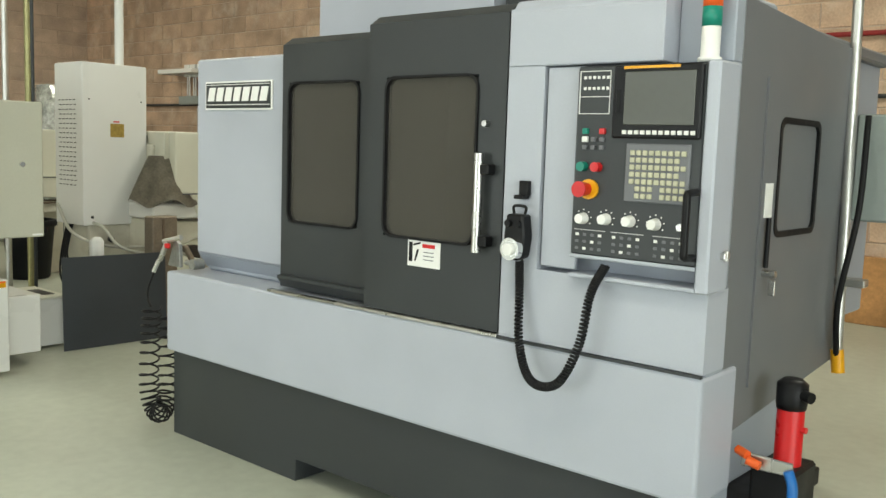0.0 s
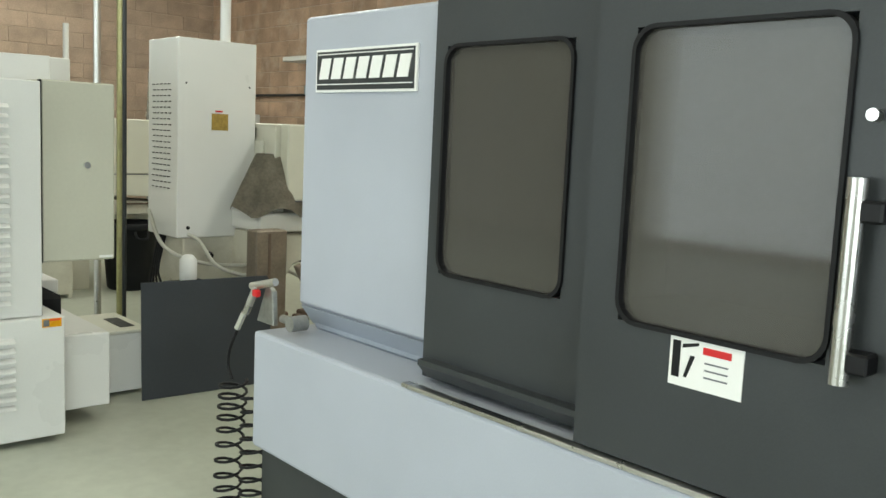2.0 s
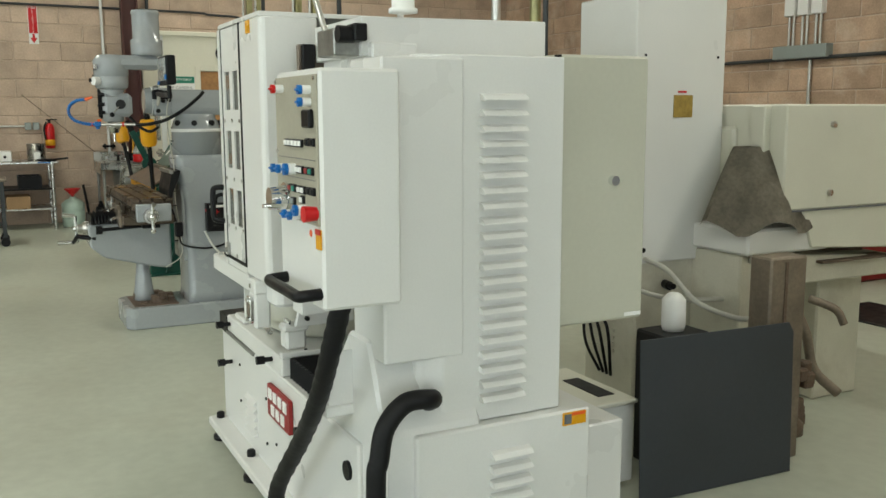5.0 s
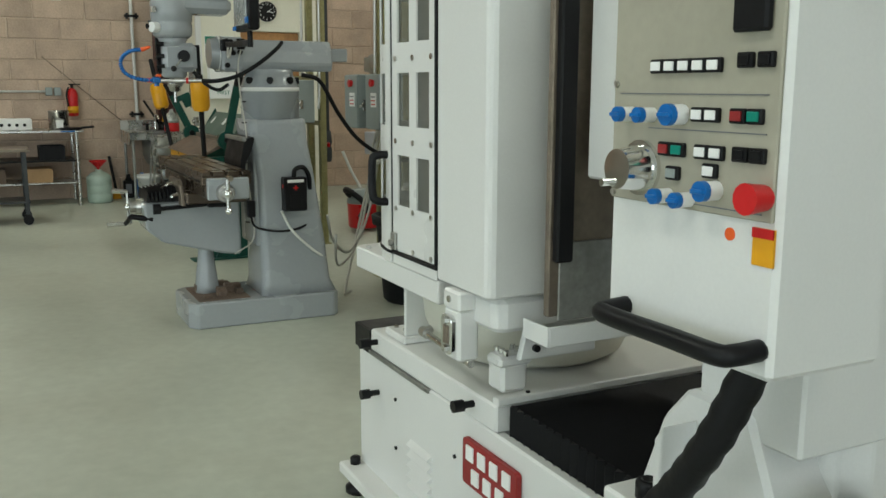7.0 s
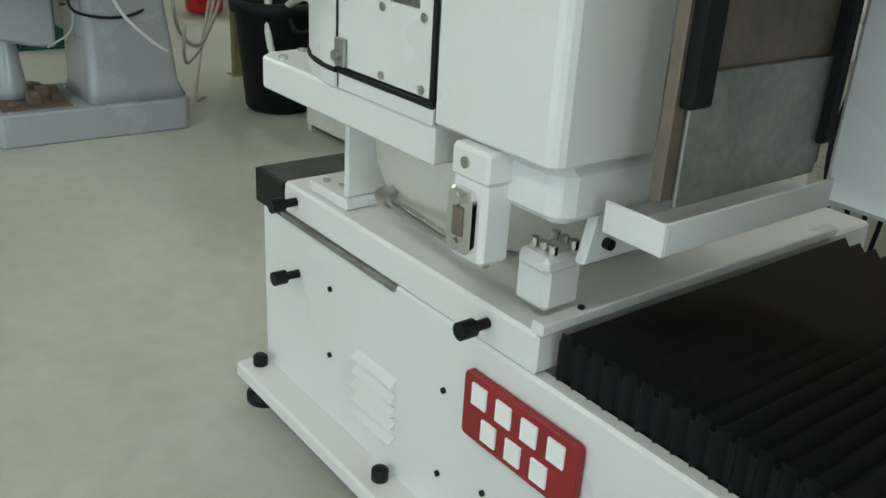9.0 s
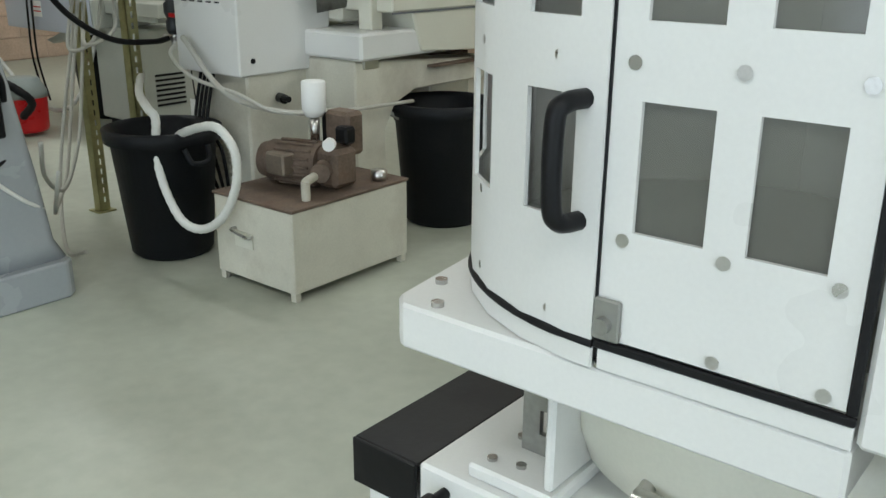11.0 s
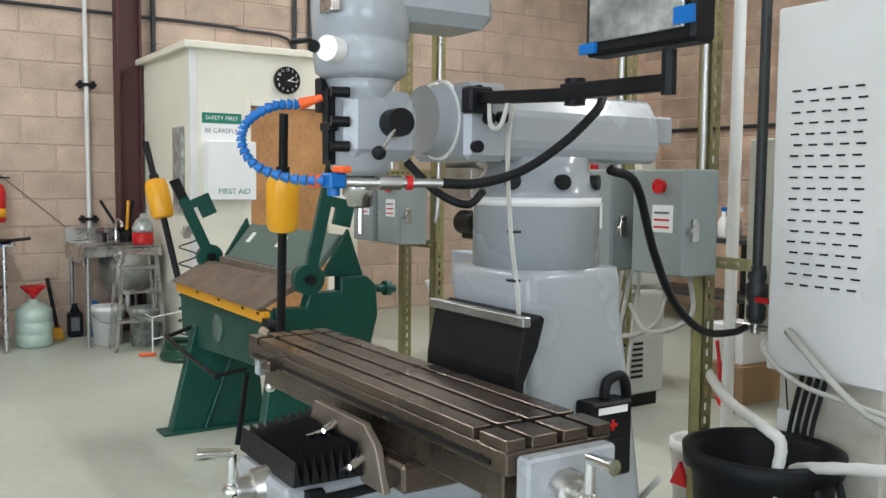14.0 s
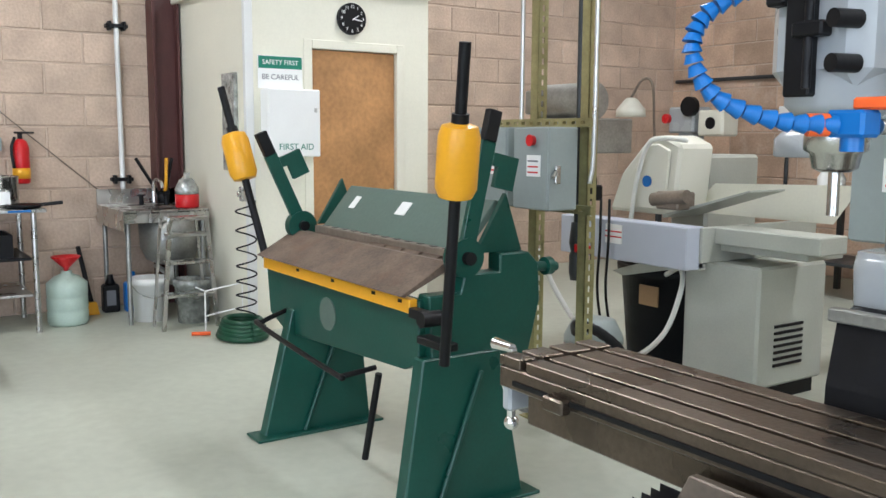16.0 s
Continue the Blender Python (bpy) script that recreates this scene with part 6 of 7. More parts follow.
def brake():
    b = thing("sheet_metal_brake", -12.4, 2.5, 0, "dark green hand-operated sheet-metal bending brake with yellow counterweights", "bending brake")
    b.location.x -= 0.075
    b.location.y -= 0.015
    b.scale.z = 0.965
    for x, nm in ((-11.78, "leg"), (-12.92, "leg")):
        o = 0.06 if x > -12 else 0.0
        part(nm, prism([(2.10 + o, 0.0), (2.66 + o, 0.0), (2.60, 0.62), (2.25, 0.62)], "x", x, x + 0.07, 0.006), GREEN, b)
        part("foot", box(x - 0.03, x + 0.12, 2.05 + o, 2.71 + o, 0, 0.014, 0.003), GREEN, b)
        part("brace", rod((x + 0.085, 2.3, 0.014), (x + 0.085, 2.5, 0.55), 0.01), GREEN, b)
    for x in (-11.80, -13.16):
        part("end_frame", prism([(2.30, 0.52), (2.74, 0.56), (2.80, 0.80), (2.79, 0.95), (2.74, 1.0), (2.60, 1.0), (2.60, 0.93), (2.44, 0.93), (2.42, 0.86), (2.28, 0.86)], "x", x, x + 0.08, 0.006), GREEN, b)
        part("gusset", prism([(2.52, 1.0), (2.66, 1.235), (2.74, 1.0)], "x", x + 0.01, x + 0.035, 0.002), GREEN, b)
        part("tension_knob", join(rod((x + 0.03, 2.78, 0.93), (x + 0.03, 2.92, 0.92), 0.02), rod((x + 0.03, 2.86, 0.925), (x + 0.03, 2.89, 0.925), 0.038)), GREEN, b)
    part("apron", prism([(-13.18, 0.84), (-11.76, 0.84), (-11.76, 0.60), (-11.86, 0.55), (-12.95, 0.49), (-13.14, 0.56)], "y", 2.26, 2.295, 0.004), GREEN, b, "green bending leaf")
    part("round_emblem", rod((-12.50, 2.255, 0.66), (-12.50, 2.262, 0.66), 0.075, seg=28), GREEN2, b)
    part("yellow_bar", box(-13.14, -11.77, 2.228, 2.262, 0.79, 0.845, 0.003), YELLOW, b, "yellow edge bar")
    for x in (-12.75, -12.4, -12.05, -11.85):
        part("bar_slot", box(x, x + 0.025, 2.225, 2.23, 0.825, 0.838, 0), BLACK, b)
    part("bed_plate", prism([(2.20, 0.855), (2.22, 0.85), (2.44, 0.955), (2.44, 0.975), (2.40, 0.975), (2.33, 0.93)], "x", -13.16, -11.79, 0.002), RUST, b, "rusty brown bed plate")
    for i in range(4):
        x = -12.42 + i * 0.14
        part("clamp_finger", prism([(2.30, 0.895), (2.43, 0.985), (2.47, 0.985), (2.47, 0.95)], "x", x, x + 0.125, 0.002), RUST, b)
    part("nose_bar", box(-13.0, -11.81, 2.44, 2.50, 0.955, 1.01, 0.004), BROWNST, b)
    part("hold_down", prism([(2.47, 1.0), (2.49, 0.985), (2.64, 1.165), (2.66, 1.20), (2.63, 1.205)], "x", -12.98, -11.80, 0.003), GREEN2, b, "dusty green clamping beam")
    for x, w in ((-12.85, 0.05), (-12.42, 0.08)):
        part("sticker", prism([(2.545, 1.105), (2.548, 1.103), (2.595, 1.158), (2.592, 1.16)], "x", x, x + w, 0), LETTER, b)
    for i in range(12):
        x = -12.95 + i * 0.095
        part("clip", box(x, x + 0.035, 2.455, 2.485, 0.99, 1.012, 0.003), BLACK, b)
    for x, s in ((-11.73, 1), (-13.14, -1)):
        part("clamp_disc", rod((x, 2.42, 1.0), (x + 0.05, 2.42, 1.0), 0.075, seg=28), GREEN, b)
        part("pivot", rod((x + 0.05, 2.42, 1.0), (x + 0.075, 2.42, 1.0), 0.025), BLACK, b)
        tip = (2.52, 1.44) if s > 0 else (2.26, 1.36)
        dy, dz = tip[0] - 2.42, tip[1] - 1.0
        n = math.hypot(dy, dz)
        ny, nz = dz / n * 0.032, -dy / n * 0.032
        part("clamp_lever", prism([(2.42 - ny, 1.0 - nz), (2.42 + ny, 1.0 + nz), (tip[0] + ny, tip[1] + nz), (tip[0] - ny, tip[1] - nz)], "x", x + 0.02, x + 0.045, 0.003), GREEN, b)
        fy, fz = tip[0] - dy * 0.08, tip[1] - dz * 0.08
        uy, uz = dz / n, -dy / n
        vy, vz = dy / n, dz / n
        part("lever_flag", prism([(fy + ny, fz + nz), (fy + uy * 0.15, fz + uz * 0.15), (fy + uy * 0.15 - vy * 0.13, fz + uz * 0.15 - vz * 0.13), (fy + uy * 0.06 - vy * 0.13, fz + uz * 0.06 - vz * 0.13), (fy + uy * 0.06 - vy * 0.05, fz + uz * 0.06 - vz * 0.05), (fy + ny - vy * 0.05, fz + nz - vz * 0.05)], "x", x + 0.02, x + 0.045, 0.002), GREEN, b)
        part("lever_grip", prism([(tip[0] - ny * 0.9, tip[1] - nz * 0.9), (tip[0] + ny * 0.9, tip[1] + nz * 0.9), (tip[0] + ny * 0.9 + vy * 0.12, tip[1] + nz * 0.9 + vz * 0.12), (tip[0] - ny * 0.9 + vy * 0.12, tip[1] - nz * 0.9 + vz * 0.12)], "x", x + 0.015, x + 0.05, 0.003), RUBBER, b)
    for p0, p1 in (((-11.50, 2.20, 0.66), (-11.29, 2.13, 1.75)), ((-13.16, 2.25, 0.84), (-13.40, 2.13, 1.70))):
        p0, p1 = Vector(p0), Vector(p1)
        part("weight_rod", rod(p0, p1, 0.019), BLACK, b, "black steel rod")
        q = p1 - p0
        turn = Matrix.Translation(p0) @ q.to_track_quat("Z", "Y").to_matrix().to_4x4()
        f = q.length * (0.55 if p0.x > -12 else 0.46)
        part("counterweight", lathe(0, 0, [(0.03, f - 0.005), (0.055, f), (0.068, f + 0.03), (0.068, f + 0.20), (0.058, f + 0.235), (0.03, f + 0.245)], 32, turn), YELLOW, b, "glossy yellow counterweight")
        part("weight_collar", lathe(0, 0, [(0.028, f + 0.24), (0.028, f + 0.275)], 20, turn), BLACK, b)
    part("rod_bracket", join(box(-11.68, -11.5, 2.2, 2.26, 0.70, 0.73, 0.004), rod((-11.62, 2.18, 0.80), (-11.62, 2.26, 0.80), 0.03), box(-11.76, -11.60, 2.215, 2.25, 0.78, 0.82, 0.004)), BLACK, b)
    part("foot_bar", hose([(-12.95, 2.26, 0.60), (-12.94, 2.14, 0.56), (-12.9, 2.11, 0.55), (-12.15, 2.11, 0.49), (-12.1, 2.13, 0.49), (-12.08, 2.26, 0.51)], 0.012), BLACK, b)
    part("stop_lever", rod((-12.02, 2.24, 0.5), (-12.10, 2.22, 0.12), 0.014), BLACK, b)


brake()

# ---- office booth ----
FX, BY0, BY1 = -15.14, 2.90, 4.40
bo = thing("office_booth", -15.9, 3.65, 0, "cream painted office booth with plywood door", "booth")
part("front_wall", pierced(BY0, BY1, 0, 2.46, [(3.40, 4.11, 0, 2.03)], "x", FX - 0.08, FX), BOOTH, bo)
part("side_wall", box(WX + 0.01, FX - 0.082, BY0, BY0 + 0.08, 0, 2.46, 0.004), BOOTH, bo)
part("side_wall", box(WX + 0.01, FX - 0.082, BY1 - 0.08, BY1, 0, 2.46, 0.004), BOOTH, bo)
part("roof", box(WX + 0.01, FX + 0.05, BY0 - 0.06, BY1 + 0.05, 2.46, 2.52, 0.008), BOOTH, bo)
part("corner_trim", box(FX - 0.03, FX + 0.012, BY0 - 0.012, BY0 + 0.05, 0, 2.458, 0.004), WHITE, bo)
dr = part("door", box(FX - 0.06, FX - 0.02, 3.405, 4.105, 0.01, 2.025, 0.003), PLY, bo, "unpainted plywood door")
part("door_knob", join(rod((FX - 0.02, 4.04, 0.98), (FX + 0.03, 4.04, 0.98), 0.012), ball((FX + 0.045, 4.04, 0.98), 0.027)), STRUT, dr)
part("door_frame", join(box(FX, FX + 0.015, 3.335, 3.40, 0, 2.095, 0.003), box(FX, FX + 0.015, 4.11, 4.175, 0, 2.095, 0.003), box(FX, FX + 0.015, 3.40, 4.11, 2.032, 2.095, 0.003)), BOOTH, bo)
cl = thing("wall_clock", FX + 0.02, 3.72, 2.24, "round black wall clock with white numerals", "clock")
part("case", rod((FX, 3.72, 2.26), (FX + 0.03, 3.72, 2.26), 0.115, seg=36), BLACK, cl)
for i in range(12):
    a = radians(30 * i)
    words(str(i or 12), 0.034, EAST(FX + 0.0315, 3.72 + 0.088 * math.sin(a), 2.26 + 0.088 * math.cos(a)), LETTER, cl, "numeral")
part("clock_hand", join(prism([(3.715, 2.25), (3.725, 2.25), (3.775, 2.285), (3.77, 2.29)], "x", FX + 0.031, FX + 0.033, 0), prism([(3.72, 2.255), (3.725, 2.265), (3.80, 2.25), (3.80, 2.245)], "x", FX + 0.0335, FX + 0.035, 0)), LETTER, cl)
sg = thing("safety_sign", FX + 0.01, 3.15, 1.73, "white safety sign with green band and lettering", "sign")
part("board", box(FX + 0.002, FX + 0.006, 2.985, 3.325, 1.735, 1.965, 0), LETTER, sg)
part("green_band", box(FX + 0.006, FX + 0.0075, 2.99, 3.32, 1.875, 1.96, 0), INK, sg)
words("SAFETY FIRST", 0.046, EAST(FX + 0.0085, 3.155, 1.917), LETTER, sg)
words("BE CAREFUL", 0.052, EAST(FX + 0.0075, 3.155, 1.815), SIDE, sg)
fa = thing("first_aid_cabinet", FX + 0.08, 3.2, 1.25, "white metal first aid cabinet on the booth", "cabinet")
part("case", box(FX, FX + 0.13, 3.0, 3.40, 1.255, 1.73, 0.008), LETTER, fa)
part("door", box(FX + 0.13, FX + 0.142, 3.005, 3.395, 1.26, 1.725, 0.004), LETTER, fa)
part("catch", box(FX + 0.142, FX + 0.15, 3.35, 3.37, 1.57, 1.60, 0.002), STEEL, fa)
words("FIRST AID", 0.062, EAST(FX + 0.1435, 3.21, 1.325), INK, fa)
nb = thing("notice_holder", -15.5, BY0 - 0.05, 1.2, "pale paper notices on the booth side", "notice")
part("board", box(-15.55, -15.30, BY0 - 0.03, BY0, 1.15, 1.85, 0.004), FOIL, nb)

# ---- west wall fittings ----
solo("steel_column", join(box(WX, WX + 0.18, 2.66, 2.68, 0, HZ, 0), box(WX, WX + 0.18, 2.86, 2.88, 0, HZ, 0), box(WX + 0.08, WX + 0.1, 2.68, 2.86, 0, HZ, 0)), MAROON, "maroon painted steel roof column", "column")
cp = thing("wall_conduit", WX + 0.05, 2.44, 1.0, "white vertical conduit clamped to the wall", "conduit", "wall conduits")
part("pipe", rod((WX + 0.05, 2.42, 0.92), (WX + 0.05, 2.40, 4.7), 0.02), WHITE, cp)
for z in (2.25, 1.03, 3.4):
    part("clamp", join(box(WX, WX + 0.08, 2.33, 2.50, z, z + 0.03, 0.004), box(WX, WX + 0.09, 2.35, 2.37, z - 0.02, z + 0.05, 0.003), box(WX, WX + 0.09, 2.46, 2.48, z - 0.02, z + 0.05, 0.003)), BLACK, cp)
for y in (4.45, 4.62, 3.02):
    cp = thing("wall_conduit", WX + 0.05, y, 2.5, "dark vertical conduit on the wall", "conduit", "wall conduits")
    part("pipe", rod((WX + 0.05, y, 2.52 if y < 4 else 2.55), (WX + 0.05, y, 4.7), 0.024), SLATE, cp)
    part("clamp", box(WX, WX + 0.08, y - 0.06, y + 0.06, 3.3, 3.33, 0.004), SLATE, cp)
cp = solo("wall_pipe", hose([(WX + 0.04, -7, 2.95), (WX + 0.04, 2.6, 2.93), (WX + 0.04, 3.9, 2.90), (WX + 0.04, 4.3, 2.88), (WX + 0.04, 4.42, 2.8), (WX + 0.04, 4.43, 2.6)], 0.016, 8), SLATE, "thin dark pipe along the wall", "pipe")
cp = solo("wall_wire", hose([(WX + 0.02, 1.35, 1.75), (WX + 0.02, 1.85, 1.30), (WX + 0.03, 2.28, 0.92)], 0.005, 6), BROWNST, "thin wire slanting down the wall", "wire")
fs = thing("extinguisher_sign", WX + 0.01, 1.56, 2.4, "red and white fire extinguisher arrow sign", "sign")
fs.location.x += 0.014
part("board", box(WX + 0.002, WX + 0.006, 1.49, 1.61, 2.42, 2.93, 0), LETTER, fs)
part("red_panel", box(WX + 0.006, WX + 0.008, 1.498, 1.602, 2.56, 2.925, 0), RED, fs)
part("arrow", prism([(1.55, 2.43), (1.595, 2.50), (1.565, 2.50), (1.565, 2.555), (1.535, 2.555), (1.535, 2.50), (1.505, 2.50)], "x", WX + 0.006, WX + 0.008, 0), RED, fs)
words("FIRE", 0.05, EAST(WX + 0.009, 1.55, 2.895), LETTER, fs)
words("\n".join("EXTINGUISHER"), 0.028, EAST(WX + 0.009, 1.55, 2.715), LETTER, fs)
fe = thing("fire_extinguisher", WX + 0.1, 1.68, 1.02, "red fire extinguisher hung on the wall", "extinguisher")
part("cylinder", lathe(WX + 0.10, 1.66, [(0.05, 1.03), (0.062, 1.045), (0.062, 1.30), (0.045, 1.35), (0.02, 1.37)]), RED, fe)
part("valve", join(rod((WX + 0.10, 1.66, 1.36), (WX + 0.10, 1.66, 1.41), 0.018), box(WX + 0.08, WX + 0.12, 1.62, 1.76, 1.41, 1.425, 0.004)), BLACK, fe)
part("hose", hose([(WX + 0.12, 1.62, 1.38), (WX + 0.16, 1.59, 1.3), (WX + 0.17, 1.60, 1.15)], 0.011), BLACK, fe)
part("label", lathe(WX + 0.10, 1.66, [(0.0635, 1.07), (0.0635, 1.15)]), YELLOW, fe)
part("bracket", box(WX, WX + 0.05, 1.64, 1.68, 1.1, 1.35, 0.003), STEEL, fe)
ol = thing("outlet_box", WX + 0.04, 1.2, 1.3, "grey outlet boxes on a conduit", "outlet")
part("box", join(box(WX, WX + 0.06, 1.36, 1.44, 1.28, 1.38, 0.004), box(WX, WX + 0.06, 1.46, 1.54, 1.28, 1.38, 0.004)), GREYBOX, ol)
part("conduit", rod((WX + 0.03, -3, 1.33), (WX + 0.03, 1.36, 1.33), 0.014), CONDUIT, ol)

# ---- work bench ----
wb = thing("work_bench", -16.25, 0.6, 0, "steel work bench with two shelves against the wall", "bench")
part("top", box(-16.62, -15.88, -0.6, 1.70, 0.862, 0.888, 0.004), STEEL, wb)
part("edge_label", box(-15.88, -15.876, 1.45, 1.6, 0.868, 0.882, 0), BLUE, wb)
for x in (-16.58, -15.93):
    for y in (-0.55, 1.62):
        part("leg", rod((x, y, 0), (x, y, 0.865), 0.02), STEEL, wb)
for z in (0.26, 0.52):
    part("shelf", box(-16.60, -15.95, -0.55, 1.6, z, z + 0.02, 0.003), STEEL if z < 0.4 else BLACK, wb)
pt = thing("stock_pot", -16.2, 1.46, 0.888, "steel stock pot on the bench", "pot")
part("pot", lathe(-16.2, 1.46, [(0.11, 0.89), (0.115, 0.90), (0.115, 1.10), (0.122, 1.105), (0.11, 1.11), (0.105, 0.92)]), STEEL, pt)
part("tag", box(-16.09, -16.075, 1.42, 1.5, 0.91, 1.0, 0.002), LETTER, pt)
pn = thing("frying_pan", -16.0, 1.62, 0.888, "dark shallow pan on the bench edge", "pan")
part("pan", lathe(-16.0, 1.58, [(0.10, 0.89), (0.13, 0.915), (0.125, 0.915), (0.095, 0.90)]), BLACK, pn)
part("grip", rod((-15.98, 1.68, 0.91), (-15.94, 1.82, 0.925), 0.013), BLACK, pn)
eb = thing("test_instrument", -16.2, 0.95, 0.888, "white bench instrument with knobs", "instrument")
part("case", box(-16.4, -16.05, 0.78, 1.16, 0.89, 1.02, 0.008), LETTER, eb)
for y in (0.84, 0.92, 1.0, 1.08):
    part("knob", rod((-16.05, y, 0.95), (-16.03, y, 0.95), 0.018), BLACK, eb)
for y, z, m, nm, lab in ((1.2, 0.28, CARD, "cardboard_box", "open cardboard box on the shelf"), (0.7, 0.28, RUST, "tool_box", "rusty tool box on the shelf"), (1.35, 0.54, BLACK, "black_crate", "black plastic crate on the shelf")):
    k = thing(nm, -16.2, y, z, lab, "box")
    part("walls", pierced(-16.4, -16.0, y - 0.14, y + 0.14, [(-16.385, -16.015, y - 0.125, y + 0.125)], "z", z, z + 0.16), m, k)
    part("bottom", box(-16.385, -16.015, y - 0.125, y + 0.125, z, z + 0.01, 0), m, k)
ct = thing("tool_cart", -14.7, 0.8, 0, "dark steel tool cart on casters", "cart")
for x in (-14.95, -14.5):
    for y in (0.35, 1.0):
        part("leg", box(x - 0.02, x + 0.02, y - 0.02, y + 0.02, 0.1, 0.74, 0.003), SLATE, ct)
        part("caster", join(rod((x - 0.015, y, 0.05), (x + 0.015, y, 0.05), 0.05), box(x - 0.02, x + 0.02, y - 0.03, y + 0.03, 0.08, 0.11, 0.003)), BLACK, ct)
part("top", box(-14.99, -14.46, 0.3, 1.05, 0.74, 0.77, 0.004), BROWNST, ct)
part("shelf", box(-14.97, -14.48, 0.32, 1.03, 0.22, 0.24, 0.004), SLATE, ct)

# ---- sink corner ----
sk = thing("utility_sink", -16.1, 2.5, 0, "stainless steel utility sink with drainboard", "sink")
part("deck", pierced(-16.62, -15.80, 2.20, 2.84, [(-16.2, -15.86, 2.42, 2.78)], "z", 0.83, 0.85), STEEL, sk)
part("apron", join(box(-15.81, -15.80, 2.20, 2.84, 0.76, 0.84, 0.002), box(-16.62, -15.80, 2.20, 2.21, 0.70, 0.84, 0.002), box(-16.62, -16.60, 2.20, 2.84, 0.85, 0.97, 0.002)), STEEL, sk)
part("bowl", lathe(-16.02, 2.60, [(0.10, 0.42), (0.18, 0.46), (0.225, 0.56), (0.235, 0.83), (0.225, 0.83), (0.215, 0.58), (0.17, 0.48), (0.05, 0.44)], 36), GALV, sk)
for x, y in ((-16.55, 2.24), (-15.85, 2.24), (-16.55, 2.80), (-15.85, 2.80)):
    part("leg", rod((x, y, 0), (x, y, 0.83), 0.018), GALV, sk)
part("faucet", hose([(-16.42, 2.6, 0.85), (-16.42, 2.6, 1.0), (-16.36, 2.6, 1.05), (-16.22, 2.6, 1.04), (-16.18, 2.6, 0.99)], 0.014), CHROME, sk)
for y in (2.5, 2.7):
    part("tap", join(rod((-16.42, y, 0.85), (-16.42, y, 0.92), 0.018), rod((-16.42, y - 0.03, 0.925), (-16.42, y + 0.03, 0.925), 0.008)), BLACK, sk)
part("drain_pipe", hose([(-16.02, 2.6, 0.43), (-16.02, 2.6, 0.3), (-16.1, 2.62, 0.26), (-16.3, 2.65, 0.3), (-16.6, 2.65, 0.32)], 0.022), WHITEHOSE, sk)
sj = thing("soap_jug", -15.95, 2.78, 0.85, "clear jug half full of pink soap on the sink", "jug")
part("pink_soap", lathe(-15.95, 2.72, [(0.085, 0.852), (0.09, 0.86), (0.09, 0.95), (0.085, 0.955)]), RED, sj)
part("upper", lathe(-15.95, 2.72, [(0.09, 0.956), (0.09, 1.0), (0.06, 1.06), (0.025, 1.09), (0.025, 1.12)]), FOIL, sj)
bt = thing("brush_pot", -16.5, 2.72, 0.85, "brushes and tools standing behind the sink", "brushes")
for i, (dx, dy, mm) in enumerate(((0.03, -0.22, BLACK), (0.05, 0.02, YELLOW), (0.0, 0.08, BLACK))):
    part("brush", hose([(-16.5, 2.7, 0.86), (-16.5 + dx, 2.7 + dy * 0.4, 1.0), (-16.5 + dx, 2.7 + dy, 1.22)], 0.014), mm, bt)
part("pot", lathe(-16.5, 2.7, [(0.05, 0.85), (0.055, 0.95), (0.05, 0.95), (0.045, 0.87)]), BLACK, bt)
ld = thing("step_ladder", -15.55, 2.55, 0, "small aluminium step ladder standing open", "ladder")
for y, s in ((2.36, 1), (2.76, -1)):
    part("front_rail", prism([(y, 0.0), (y + 0.03, 0.0), (y + 0.03 + s * 0.07, 0.82), (y + s * 0.07, 0.82)], "x", -15.50, -15.47, 0.002), STEEL, ld)
    part("rear_rail", prism([(y, 0.0), (y + 0.02, 0.0), (y + 0.02 + s * 0.07, 0.80), (y + s * 0.07, 0.80)], "x", -15.72, -15.70, 0.002), STEEL, ld)
for z, w in ((0.24, 0.18), (0.48, 0.16), (0.68, 0.145), (0.80, 0.14)):
    part("step", box(-15.60, -15.46, 2.575 - w, 2.575 + w, z, z + 0.022, 0.003), STEEL, ld)
wr = thing("wire_rack", -15.35, 2.75, 0, "small white wire rack on the floor", "rack")
part("wires", join(*[rod(a, b2, 0.006, seg=6) for a, b2 in (((-15.3, 2.62, 0), (-15.3, 2.62, 0.30)), ((-15.3, 2.9, 0.06), (-15.3, 2.9, 0.34)), ((-15.3, 2.62, 0.30), (-15.3, 2.9, 0.34)), ((-15.3, 2.62, 0.12), (-15.3, 2.9, 0.16)), ((-15.5, 2.62, 0.30), (-15.3, 2.62, 0.30)))]), LETTER, wr)


def pail(x, y, mat, lab):
    b = thing("pail", x, y, 0, lab, "bucket", "plastic pails")
    part("pail", lathe(x, y, [(0.115, 0), (0.135, 0.28), (0.145, 0.28), (0.145, 0.33), (0.13, 0.33), (0.11, 0.03)]), mat, b)
    part("bail", hose([(x, y - 0.145, 0.29), (x + 0.12, y - 0.1, 0.22), (x + 0.14, y, 0.19), (x + 0.12, y + 0.1, 0.22), (x, y + 0.145, 0.29)], 0.003, 6), STEEL, b)


